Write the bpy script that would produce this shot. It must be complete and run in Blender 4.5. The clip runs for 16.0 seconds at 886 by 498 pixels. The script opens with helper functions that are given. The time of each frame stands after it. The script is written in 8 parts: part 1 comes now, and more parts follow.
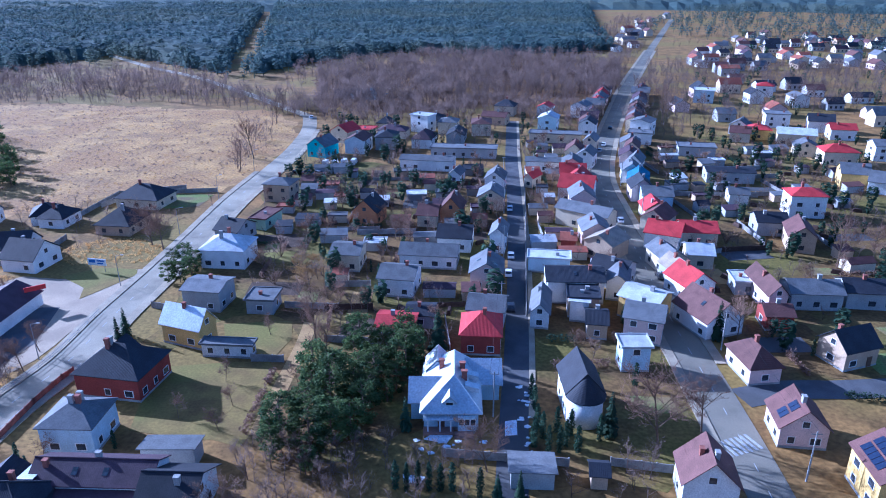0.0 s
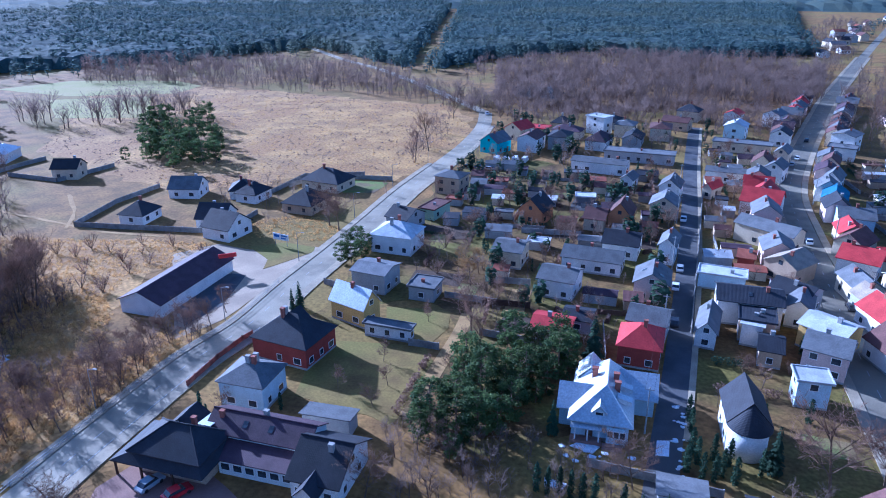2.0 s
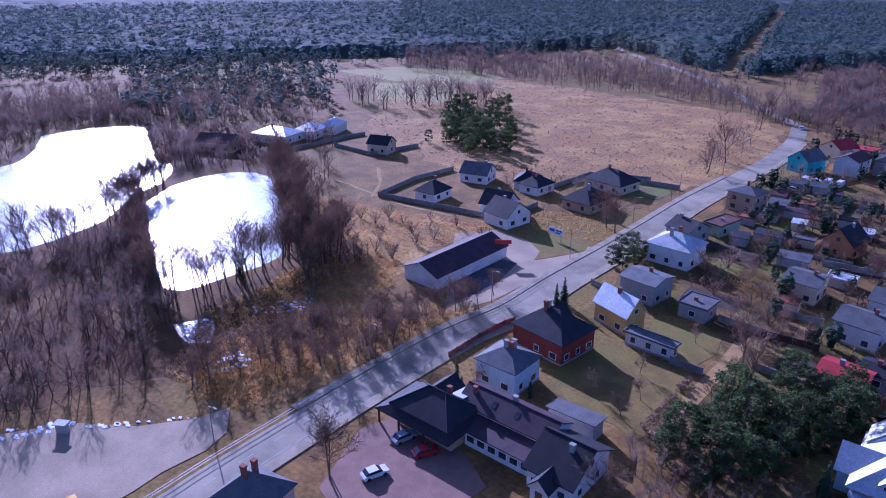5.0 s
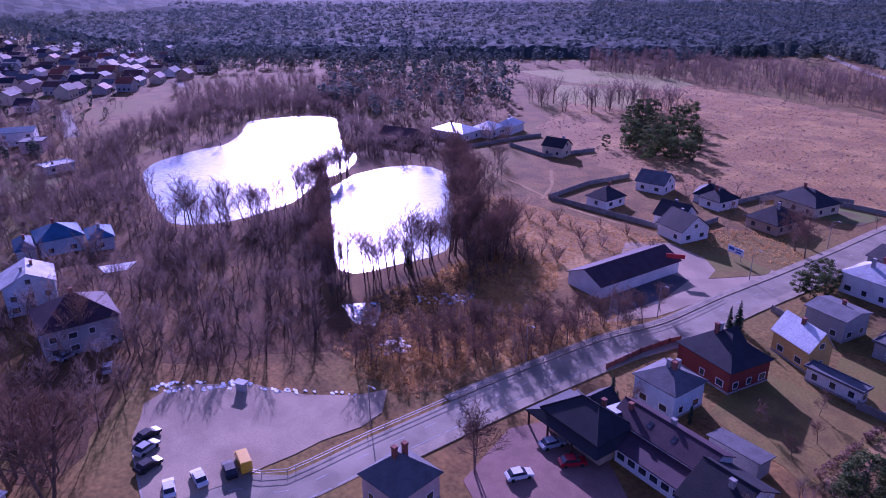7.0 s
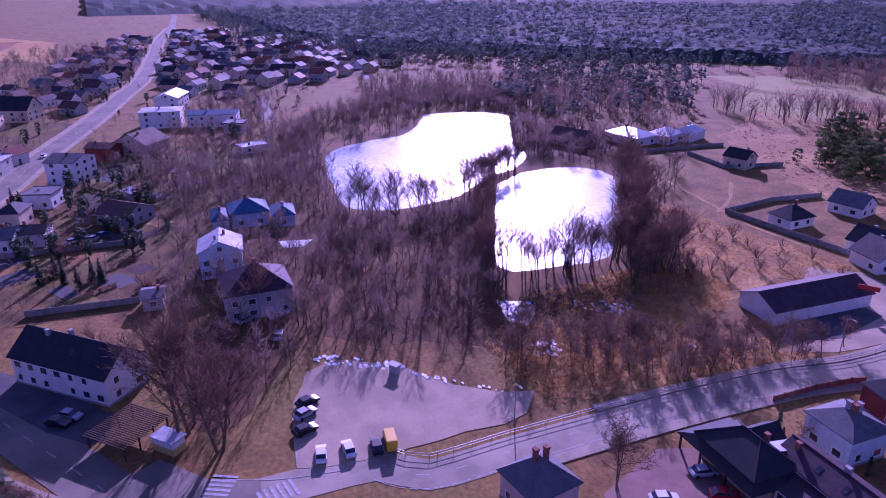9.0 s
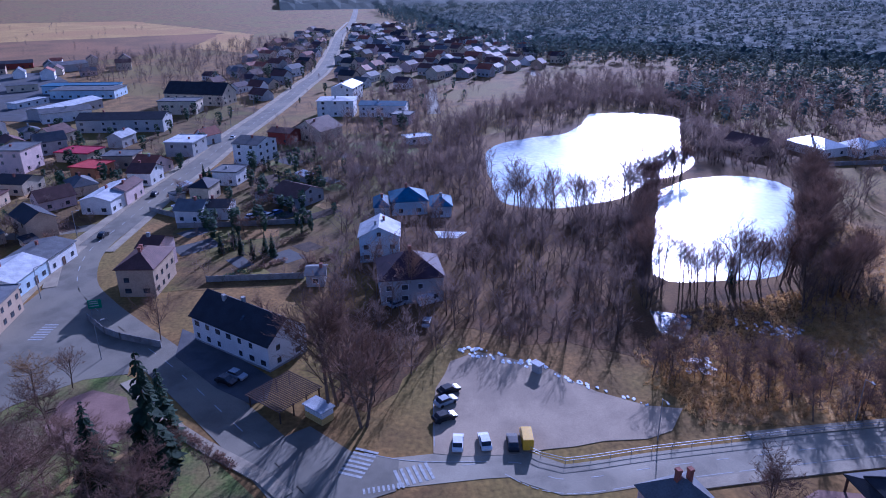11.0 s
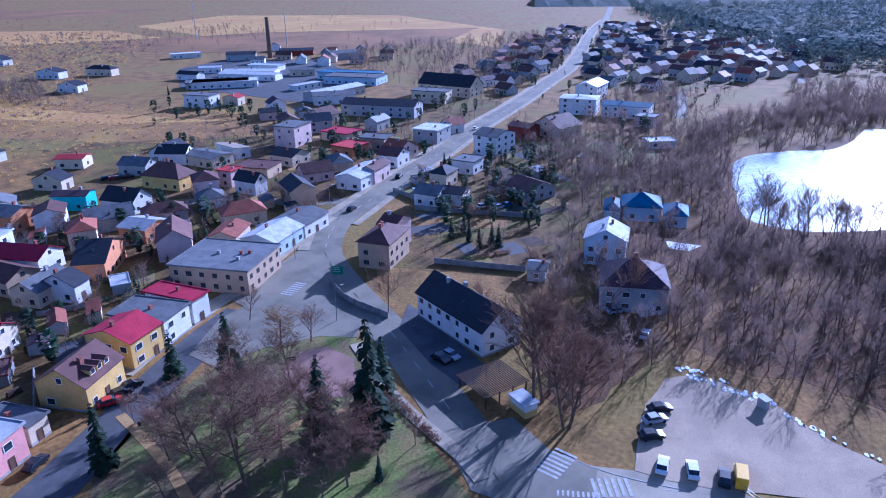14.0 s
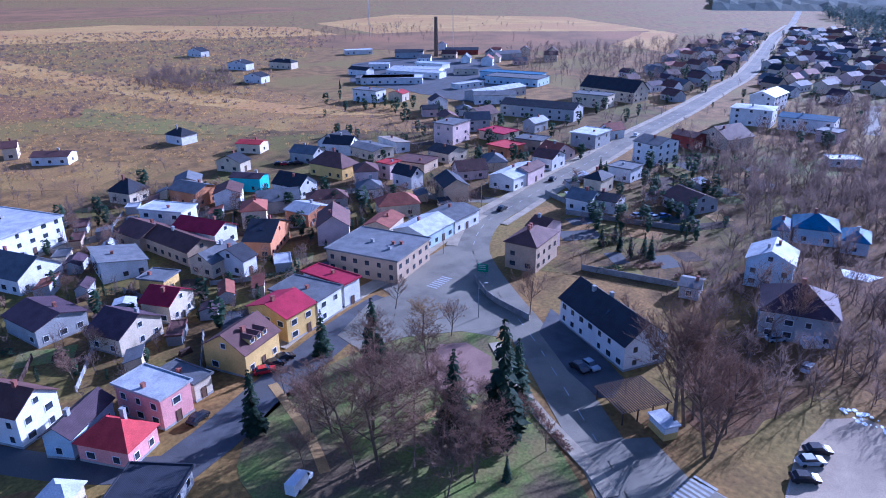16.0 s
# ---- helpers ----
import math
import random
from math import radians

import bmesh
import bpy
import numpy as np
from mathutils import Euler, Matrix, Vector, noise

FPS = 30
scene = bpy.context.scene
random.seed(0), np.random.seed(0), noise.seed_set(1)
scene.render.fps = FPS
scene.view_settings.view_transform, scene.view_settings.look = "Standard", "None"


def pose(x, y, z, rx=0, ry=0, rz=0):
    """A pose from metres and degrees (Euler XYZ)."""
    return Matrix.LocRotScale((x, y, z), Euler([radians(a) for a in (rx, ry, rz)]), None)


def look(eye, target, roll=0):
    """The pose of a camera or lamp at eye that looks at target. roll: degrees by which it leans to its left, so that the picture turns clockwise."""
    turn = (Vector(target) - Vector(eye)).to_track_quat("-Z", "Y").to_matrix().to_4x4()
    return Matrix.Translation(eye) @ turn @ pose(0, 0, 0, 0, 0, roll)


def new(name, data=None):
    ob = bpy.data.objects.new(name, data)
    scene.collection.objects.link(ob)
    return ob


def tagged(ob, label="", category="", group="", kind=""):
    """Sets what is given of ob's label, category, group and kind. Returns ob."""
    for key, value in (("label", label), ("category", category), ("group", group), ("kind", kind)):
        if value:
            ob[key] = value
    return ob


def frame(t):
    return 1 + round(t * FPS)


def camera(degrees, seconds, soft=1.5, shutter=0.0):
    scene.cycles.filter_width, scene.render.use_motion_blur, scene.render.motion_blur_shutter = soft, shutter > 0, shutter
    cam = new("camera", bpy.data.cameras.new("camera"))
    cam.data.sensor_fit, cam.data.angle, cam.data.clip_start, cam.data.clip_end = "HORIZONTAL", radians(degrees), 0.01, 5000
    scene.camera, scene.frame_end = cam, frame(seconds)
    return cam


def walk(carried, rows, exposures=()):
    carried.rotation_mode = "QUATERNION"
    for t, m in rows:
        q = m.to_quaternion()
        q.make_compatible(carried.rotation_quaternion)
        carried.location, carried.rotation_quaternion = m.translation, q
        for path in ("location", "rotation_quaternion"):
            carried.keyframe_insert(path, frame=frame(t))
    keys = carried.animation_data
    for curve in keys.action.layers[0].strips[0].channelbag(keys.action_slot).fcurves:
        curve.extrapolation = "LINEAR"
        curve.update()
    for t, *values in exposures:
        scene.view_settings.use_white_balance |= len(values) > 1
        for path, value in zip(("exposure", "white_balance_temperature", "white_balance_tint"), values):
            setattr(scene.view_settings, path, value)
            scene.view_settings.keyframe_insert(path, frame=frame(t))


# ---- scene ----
cam = camera(64.83, 16.0, soft=1.0)
walk(cam, [
    (0.0, pose(0, 0, 72, 68.08, 0.27, -0.62)),
    (0.5, pose(0, 0, 72, 68.06, 0.38, 2.59)),
    (1.0, pose(0, 0, 72, 68.05, 0.36, 6.12)),
    (1.5, pose(0, 0, 72, 68.02, 0.28, 9.82)),
    (2.0, pose(0, 0, 72, 68.01, 0.31, 13.69)),
    (2.5, pose(0, 0, 72, 67.99, 0.26, 17.68)),
    (3.0, pose(0, 0, 72, 67.97, 0.24, 21.83)),
    (3.5, pose(0, 0, 72, 67.96, 0.22, 26.00)),
    (4.0, pose(0, 0, 72, 67.96, 0.21, 29.98)),
    (6.5, pose(0, 0, 72, 68.11, 0.44, 48.31)),
    (7.0, pose(0, 0, 72, 68.15, 0.40, 52.00)),
    (7.5, pose(0, 0, 72, 68.14, 0.32, 55.69)),
    (8.0, pose(0, 0, 72, 68.18, 0.35, 59.24)),
    (8.5, pose(0, 0, 72, 68.16, 0.27, 62.82)),
    (9.0, pose(0, 0, 72, 68.13, 0.28, 66.15)),
    (11.5, pose(0, 0, 72, 67.91, 0.64, 82.79)),
    (12.0, pose(0, 0, 72, 67.88, 0.75, 86.05)),
    (12.5, pose(0, 0, 72, 67.87, 0.78, 89.28)),
    (13.0, pose(0, 0, 72, 67.88, 0.79, 92.54)),
    (13.5, pose(0, 0, 72, 67.92, 0.81, 95.79)),
    (14.0, pose(0, 0, 72, 67.97, 0.82, 99.03)),
    (14.5, pose(0, 0, 72, 68.04, 0.85, 102.27)),
    (15.0, pose(0, 0, 72, 68.12, 0.80, 105.53)),
    (15.5, pose(0, 0, 72, 68.15, 0.73, 108.77)),
    (16.0, pose(0, 0, 72, 68.22, 0.75, 112.02)),
], exposures=[
    (0.0, 1.12, 3950, 23), (4.0, 0.8, 3900, 21), (5.2, 0.4, 4350, 56), (6.5, 0.16, 4600, 86), (9.0, 0.14, 4800, 106),
    (10.4, 0.15, 4450, 56), (11.5, 0.26, 3980, 34), (13.0, 0.6, 3980, 32), (16.0, 0.86, 4080, 33)])

# ---- light: low late-winter sun over the ponds, clear sky ----
SUN_AZ, SUN_EL = radians(62.0), radians(21.5)
world = bpy.data.worlds.new("sky")
scene.world = world
world.use_nodes = True
wn = world.node_tree.nodes
sky = wn.new("ShaderNodeTexSky")
sky.sky_type, sky.sun_disc = "NISHITA", False
sky.sun_elevation, sky.sun_rotation = SUN_EL, -SUN_AZ
sky.dust_density, sky.altitude = 1.5, 200
world.node_tree.links.new(sky.outputs[0], wn["Background"].inputs[0])
wn["Background"].inputs[1].default_value = 0.072
sun_data = bpy.data.lights.new("sun", "SUN")
sun_data.energy, sun_data.angle, sun_data.color = 5.0, radians(0.6), (1.0, 0.88, 0.73)
sun = new("sun", sun_data)
sun.matrix_world = look((-math.sin(SUN_AZ) * 300 * math.cos(SUN_EL), math.cos(SUN_AZ) * 300 * math.cos(SUN_EL), 300 * math.sin(SUN_EL)), (0, 0, 0))

# ---- materials ----
MATS = {}


def mat(name, c1, c2=None, scale=0.6, fine=6.0, rough=0.8, bump=0.25, metal=0.0, wave=0.0, mixes=(0.4, 0.62), vary=0.0, c3=None, scale3=0.03, rag=0.28, thin=0.0):
    """A two-scale noise material; wave: period in metres of horizontal courses; vary: brightness spread between objects."""
    if name in MATS:
        return MATS[name]
    m = bpy.data.materials.new(name)
    m.use_nodes = True
    n, l = m.node_tree.nodes, m.node_tree.links
    b = n["Principled BSDF"]
    tc = n.new("ShaderNodeTexCoord")
    big, small = n.new("ShaderNodeTexNoise"), n.new("ShaderNodeTexNoise")
    for node, s in ((big, scale), (small, fine)):
        node.inputs["Scale"].default_value = s
        node.inputs["Detail"].default_value = 5
        l.new(tc.outputs["Object"], node.inputs["Vector"])
    ramp = n.new("ShaderNodeValToRGB")
    c2 = c2 or [v * 0.72 for v in c1]
    ramp.color_ramp.elements[0].position, ramp.color_ramp.elements[1].position = mixes
    ramp.color_ramp.elements[0].color, ramp.color_ramp.elements[1].color = (*c1, 1), (*c2, 1)
    l.new(big.outputs[0], ramp.inputs[0])
    col = ramp.outputs[0]
    if c3:
        wide = n.new("ShaderNodeTexNoise")
        wide.inputs["Scale"].default_value, wide.inputs["Detail"].default_value = scale3, 4
        l.new(tc.outputs["Object"], wide.inputs["Vector"])
        r3 = n.new("ShaderNodeMapRange")
        r3.inputs[1].default_value, r3.inputs[2].default_value = 0.47, 0.60
        l.new(wide.outputs[0], r3.inputs[0])
        mx = n.new("ShaderNodeMix")
        mx.data_type = "RGBA"
        l.new(r3.outputs[0], mx.inputs[0])
        l.new(col, mx.inputs[6])
        mx.inputs[7].default_value = (*c3, 1)
        col = mx.outputs[2]
    grain = n.new("ShaderNodeMapRange")
    grain.inputs[3].default_value, grain.inputs[4].default_value = 1 - rag * 1.6, 1 + rag * 1.6
    l.new(small.outputs[0], grain.inputs[0])
    mul = n.new("ShaderNodeVectorMath")
    mul.operation = "SCALE"
    l.new(col, mul.inputs[0])
    l.new(grain.outputs[0], mul.inputs["Scale"])
    out = mul.outputs[0]
    if vary:
        oi, r2, mul2 = n.new("ShaderNodeObjectInfo"), n.new("ShaderNodeMapRange"), n.new("ShaderNodeVectorMath")
        r2.inputs[3].default_value, r2.inputs[4].default_value = 1 - vary, 1 + vary
        mul2.operation = "SCALE"
        l.new(oi.outputs["Random"], r2.inputs[0])
        l.new(out, mul2.inputs[0])
        l.new(r2.outputs[0], mul2.inputs["Scale"])
        out = mul2.outputs[0]
    l.new(out, b.inputs["Base Color"])
    b.inputs["Roughness"].default_value, b.inputs["Metallic"].default_value = rough, metal
    if rough >= 0.7:
        b.inputs["Specular IOR Level"].default_value = 0.2
    if bump:
        bp = n.new("ShaderNodeBump")
        bp.inputs["Strength"].default_value, bp.inputs["Distance"].default_value = bump, 0.08
        h = small.outputs[0]
        if wave:
            wv = n.new("ShaderNodeTexWave")
            wv.bands_direction, wv.wave_profile = "Z", "SAW"
            wv.inputs["Scale"].default_value, wv.inputs["Distortion"].default_value = 0.314 / wave, 0.3
            l.new(tc.outputs["Object"], wv.inputs["Vector"])
            wx = n.new("ShaderNodeTexWave")
            wx.inputs["Scale"].default_value = 0.314 / (wave * 1.6)
            l.new(tc.outputs["Object"], wx.inputs["Vector"])
            add, add2 = n.new("ShaderNodeMath"), n.new("ShaderNodeMath")
            l.new(wv.outputs[1], add.inputs[0])
            l.new(wx.outputs[1], add.inputs[1])
            l.new(add.outputs[0], add2.inputs[0])
            l.new(h, add2.inputs[1])
            h = add2.outputs[0]
        l.new(h, bp.inputs["Height"])
        l.new(bp.outputs[0], b.inputs["Normal"])
    if thin:
        tl, ms = n.new("ShaderNodeBsdfTranslucent"), n.new("ShaderNodeMixShader")
        l.new(out, tl.inputs[0])
        ms.inputs[0].default_value = thin
        l.new(b.outputs[0], ms.inputs[1])
        l.new(tl.outputs[0], ms.inputs[2])
        l.new(ms.outputs[0], n["Material Output"].inputs[0])
    MATS[name] = m
    return m


WALLS = {"white": (0.74, 0.73, 0.70), "cream": (0.62, 0.53, 0.38), "pink": (0.68, 0.33, 0.30), "palepink": (0.66, 0.50, 0.45), "yellow": (0.66, 0.45, 0.14),
         "orange": (0.52, 0.23, 0.10), "brick": (0.27, 0.060, 0.045), "grey": (0.40, 0.40, 0.39), "cyan": (0.10, 0.46, 0.52), "tan": (0.48, 0.36, 0.24),
         "paleblue": (0.52, 0.63, 0.70), "green": (0.40, 0.52, 0.38), "darkgrey": (0.2, 0.2, 0.2)}
ROOFS = {"dark": (0.034, 0.036, 0.045), "grey": (0.15, 0.153, 0.158), "red": (0.42, 0.045, 0.045), "brown": (0.125, 0.062, 0.052), "silver": (0.62, 0.64, 0.66),
         "blue": (0.05, 0.15, 0.25), "crimson": (0.34, 0.02, 0.05), "purple": (0.070, 0.043, 0.055), "light": (0.50, 0.51, 0.52), "tan": (0.34, 0.28, 0.21),
         "rust": (0.30, 0.10, 0.06)}
SAY = {"palepink": "pale pink", "paleblue": "pale blue", "darkgrey": "dark grey", "brick": "red brick", "light": "light grey", "dark": "black", "rust": "rusty red"}


def wall_mat(c):
    v = WALLS[c]
    return mat("plaster_" + c, v, [a * 0.86 for a in v], 0.35, 5, 0.88, 0.15, wave=0.09 if c == "brick" else 0.0, vary=0.07)


def roof_mat(c):
    v = ROOFS[c]
    if c == "silver":
        return mat("roof_metal", v, [a * 0.85 for a in v], 0.3, 3, 0.42, 0.08, 0.55, vary=0.06)
    if c in ("light", "grey", "tan"):
        return mat("roof_" + c, v, [a * 0.74 for a in v], 0.4, 4, 0.75, 0.2, vary=0.2)
    return mat("roof_" + c, v, [a * 0.76 for a in v], 0.4, 5, 0.72, 0.2, wave=0.17, vary=0.18)


GLASS = mat("window_glass", (0.03, 0.035, 0.045), (0.05, 0.06, 0.075), 0.8, 2, 0.08, 0.0)
FRAME = mat("white_frame", (0.78, 0.78, 0.77), (0.7, 0.7, 0.69), 2, 9, 0.5, 0.05)
DOOR = mat("door_wood", (0.13, 0.075, 0.045), (0.09, 0.05, 0.03), 2, 12, 0.6, 0.1)
BRICK = mat("chimney_brick", (0.30, 0.12, 0.085), (0.22, 0.09, 0.07), 1.2, 9, 0.85, 0.3, wave=0.08)
CONC = mat("concrete", (0.36, 0.355, 0.34), (0.26, 0.255, 0.245), 0.5, 5, 0.85, 0.25)
ASPH = mat("asphalt", (0.212, 0.191, 0.146), (0.159, 0.144, 0.110), 0.25, 9, 0.8, 0.15, c3=(0.239, 0.214, 0.157), scale3=0.05)
ASPH_L = mat("asphalt_worn", (0.297, 0.262, 0.190), (0.228, 0.201, 0.146), 0.25, 9, 0.8, 0.15, c3=(0.371, 0.325, 0.234), scale3=0.05)
# darker asphalt: plain dark yards, and ground whose shade is put into the colour
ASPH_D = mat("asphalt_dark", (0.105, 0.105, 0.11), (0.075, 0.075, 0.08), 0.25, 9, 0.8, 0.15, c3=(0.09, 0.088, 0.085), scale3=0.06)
PAVE = mat("pavement_slabs", (0.381, 0.325, 0.227), (0.287, 0.243, 0.172), 0.3, 7, 0.85, 0.2)
PARK = mat("parking_gravel", (0.424, 0.335, 0.227), (0.350, 0.276, 0.190), 0.12, 6, 0.9, 0.25, c3=(0.318, 0.252, 0.175), scale3=0.06)
REDPAVE = mat("red_pavers", (0.281, 0.171, 0.132), (0.229, 0.137, 0.106), 0.3, 7, 0.85, 0.2)
PAINT = mat("road_paint", (0.446, 0.446, 0.432), (0.324, 0.324, 0.317), 1.5, 8, 0.7, 0.1)
GROUND = mat("winter_ground", (0.264, 0.152, 0.045), (0.157, 0.093, 0.030), 0.13, 1.1, 0.95, 0.9, c3=(0.208, 0.147, 0.037), scale3=0.02, rag=0.5)
MEADOW = mat("dry_meadow", (0.428, 0.265, 0.086), (0.265, 0.159, 0.061), 0.07, 1.0, 0.95, 0.9, c3=(0.306, 0.175, 0.061), scale3=0.03, rag=0.6)
GARDEN = mat("garden_earth", (0.174, 0.107, 0.035), (0.092, 0.057, 0.021), 0.16, 1.2, 0.95, 0.9, c3=(0.145, 0.119, 0.026), scale3=0.045, rag=0.5)
LAWN = mat("winter_lawn", (0.15, 0.185, 0.040), (0.19, 0.155, 0.055), 0.22, 2, 0.95, 0.6, c3=(0.14, 0.10, 0.055), scale3=0.07, rag=0.45)
DRYLAWN = mat("dry_lawn", (0.234, 0.171, 0.046), (0.168, 0.113, 0.036), 0.2, 2, 0.95, 0.6, c3=(0.189, 0.164, 0.037), scale3=0.05)
LITTER = mat("leaf_litter", (0.145, 0.074, 0.028), (0.087, 0.049, 0.019), 0.2, 2.2, 0.95, 0.9, c3=(0.201, 0.116, 0.040), scale3=0.03, rag=0.5)
PLOUGH = mat("ploughed_field", (0.281, 0.161, 0.053), (0.213, 0.122, 0.042), 0.1, 1.5, 0.95, 0.8, c3=(0.325, 0.205, 0.053), scale3=0.02, rag=0.5)
PITCH = mat("sports_turf", (0.29, 0.265, 0.075), (0.33, 0.27, 0.10), 0.05, 2, 0.95, 0.4)
ICE = mat("pond_ice", (0.36, 0.46, 0.53), (0.17, 0.29, 0.38), 0.045, 0.5, 0.26, 0.05, rag=0.4)
WATER = mat("pond_water", (0.03, 0.05, 0.065), (0.05, 0.075, 0.09), 0.1, 1.0, 0.12, 0.06)
SNOW = mat("old_snow", (0.82, 0.84, 0.87), (0.70, 0.73, 0.78), 0.5, 3, 0.7, 0.4)
BARK = mat("bark", (0.179, 0.125, 0.085), (0.116, 0.083, 0.056), 1.5, 8, 0.9, 0.4, vary=0.25)
TWIG = mat("bare_twigs", (0.284, 0.180, 0.123), (0.200, 0.125, 0.089), 0.4, 3, 0.9, 0.0, vary=0.3, thin=0.3)
TWIG_D = mat("wood_twigs", (0.245, 0.180, 0.148), (0.165, 0.122, 0.104), 0.4, 3, 0.9, 0.0, thin=0.5)
TRODDEN = mat("trodden_earth", (0.396, 0.260, 0.098), (0.319, 0.200, 0.077), 0.4, 4, 0.95, 0.4)
TWIG_Y = mat("golden_twigs", (0.34, 0.21, 0.075), (0.26, 0.15, 0.06), 0.4, 3, 0.9, 0.0, thin=0.4)
NEEDLE = mat("dark_needles", (0.050, 0.085, 0.045), (0.030, 0.056, 0.034), 0.7, 4, 0.8, 0.0, vary=0.3, thin=0.35)
PINE = mat("pine_needles", (0.105, 0.135, 0.042), (0.05, 0.085, 0.032), 0.45, 4, 0.8, 0.0, vary=0.3, thin=0.45)
# far pines paler and bluer than near ones: distance haze painted into the colour
HAZEPINE = mat("hazed_pine_wood", (0.105, 0.15, 0.14), (0.085, 0.125, 0.12), 0.05, 0.4, 0.9, 0.0, c3=(0.12, 0.15, 0.12), scale3=0.006, thin=0.45)
METAL = mat("painted_steel", (0.28, 0.29, 0.30), (0.22, 0.23, 0.24), 2, 9, 0.5, 0.1, 0.3)
RUBBER = mat("tyre_rubber", (0.02, 0.02, 0.02), (0.03, 0.03, 0.03), 4, 20, 0.8, 0.1)
WOOD = mat("weathered_wood", (0.080, 0.050, 0.037), (0.055, 0.036, 0.028), 1.5, 12, 0.85, 0.3)


# ---- mesh helpers ----
class MB:
    """Collects vertices and faces for one mesh."""

    def __init__(self):
        self.v, self.f = [], []

    def poly(self, pts):
        k = len(self.v)
        self.v += [tuple(p) for p in pts]
        self.f.append(tuple(range(k, k + len(pts))))
        return self

    def box(self, x0, x1, y0, y1, z0, z1):
        k = len(self.v)
        self.v += [(x, y, z) for z in (z0, z1) for x, y in ((x0, y0), (x1, y0), (x1, y1), (x0, y1))]
        self.f += [tuple(k + i for i in q) for q in ((3, 2, 1, 0), (4, 5, 6, 7), (0, 1, 5, 4), (1, 2, 6, 5), (2, 3, 7, 6), (3, 0, 4, 7))]
        return self

    def prism(self, base, top):
        """A closed solid between two rings of equal count."""
        k, n = len(self.v), len(base)
        self.v += [tuple(p) for p in base] + [tuple(p) for p in top]
        self.f.append(tuple(k + i for i in reversed(range(n))))
        self.f.append(tuple(k + n + i for i in range(n)))
        self.f += [(k + i, k + (i + 1) % n, k + n + (i + 1) % n, k + n + i) for i in range(n)]
        return self

    def stick(self, p, q, r0, r1, n=4):
        p, q = Vector(p), Vector(q)
        d = (q - p).normalized()
        a = d.orthogonal().normalized()
        b = d.cross(a)
        ring = lambda c, r: [c + (a * math.cos(6.2832 * i / n) + b * math.sin(6.2832 * i / n)) * r for i in range(n)]
        return self.prism(ring(p, r0), ring(q, r1))

    def mesh(self, name, material, smooth=False):
        me = bpy.data.meshes.new(name)
        me.from_pydata(self.v, [], self.f)
        me.materials.append(material)
        if smooth:
            me.polygons.foreach_set("use_smooth", [True] * len(me.polygons))
        return me


def part(name, data, parent, m=None, label=""):
    ob = new(name, data)
    ob.parent = parent
    if m is not None:
        ob.matrix_basis = m
    return tagged(ob, label)


def thing(name, x, y, rot, label, category, group="", z=0.0):
    ob = new(name)
    ob.empty_display_size = 0.5
    ob.matrix_basis = pose(x, y, z, 0, 0, rot)
    return tagged(ob, label, category, group)


def inside(p, poly):
    x, y, c = p[0], p[1], False
    for (x1, y1), (x2, y2) in zip(poly, poly[1:] + poly[:1]):
        if (y1 > y) != (y2 > y) and x < (x2 - x1) * (y - y1) / (y2 - y1) + x1:
            c = not c
    return c


def smooth_line(pts, step=4.0):
    out = []
    P = [pts[0]] + list(pts) + [pts[-1]]
    for i in range(1, len(P) - 2):
        a, b, c, d = (Vector(p) for p in P[i - 1:i + 3])
        n = max(1, int((c - b).length / step))
        for k in range(n):
            t = k / n
            out.append(0.5 * (2 * b + (c - a) * t + (2 * a - 5 * b + 4 * c - d) * t * t + (3 * b - a - 3 * c + d) * t ** 3))
    return out + [Vector(pts[-1])]


def ribbon(name, pts, width, z, material, label, shift=0.0, thick=0.04, ragged=0.0, category="road", seed=3):
    """A strip laid along a smooth line; shift moves it to the left of the line."""
    rnd = random.Random(seed)
    line = smooth_line(pts)
    mb, rings = MB(), []
    for i, p in enumerate(line):
        d = (line[min(i + 1, len(line) - 1)] - line[max(i - 1, 0)]).normalized()
        nrm = Vector((-d.y, d.x))
        a = p + nrm * (shift + width / 2 + rnd.uniform(-ragged, ragged))
        b = p + nrm * (shift - width / 2 + rnd.uniform(-ragged, ragged))
        rings.append((a, b))
    for (a, b), (c, e) in zip(rings, rings[1:]):
        mb.poly([(a.x, a.y, z), (b.x, b.y, z), (e.x, e.y, z), (c.x, c.y, z)])
        for u, w in ((b, e), (c, a)):
            mb.poly([(u.x, u.y, z), (u.x, u.y, z - thick - 0.06), (w.x, w.y, z - thick - 0.06), (w.x, w.y, z)])
    return tagged(new(name, mb.mesh(name, material)), label, category, kind="structure")


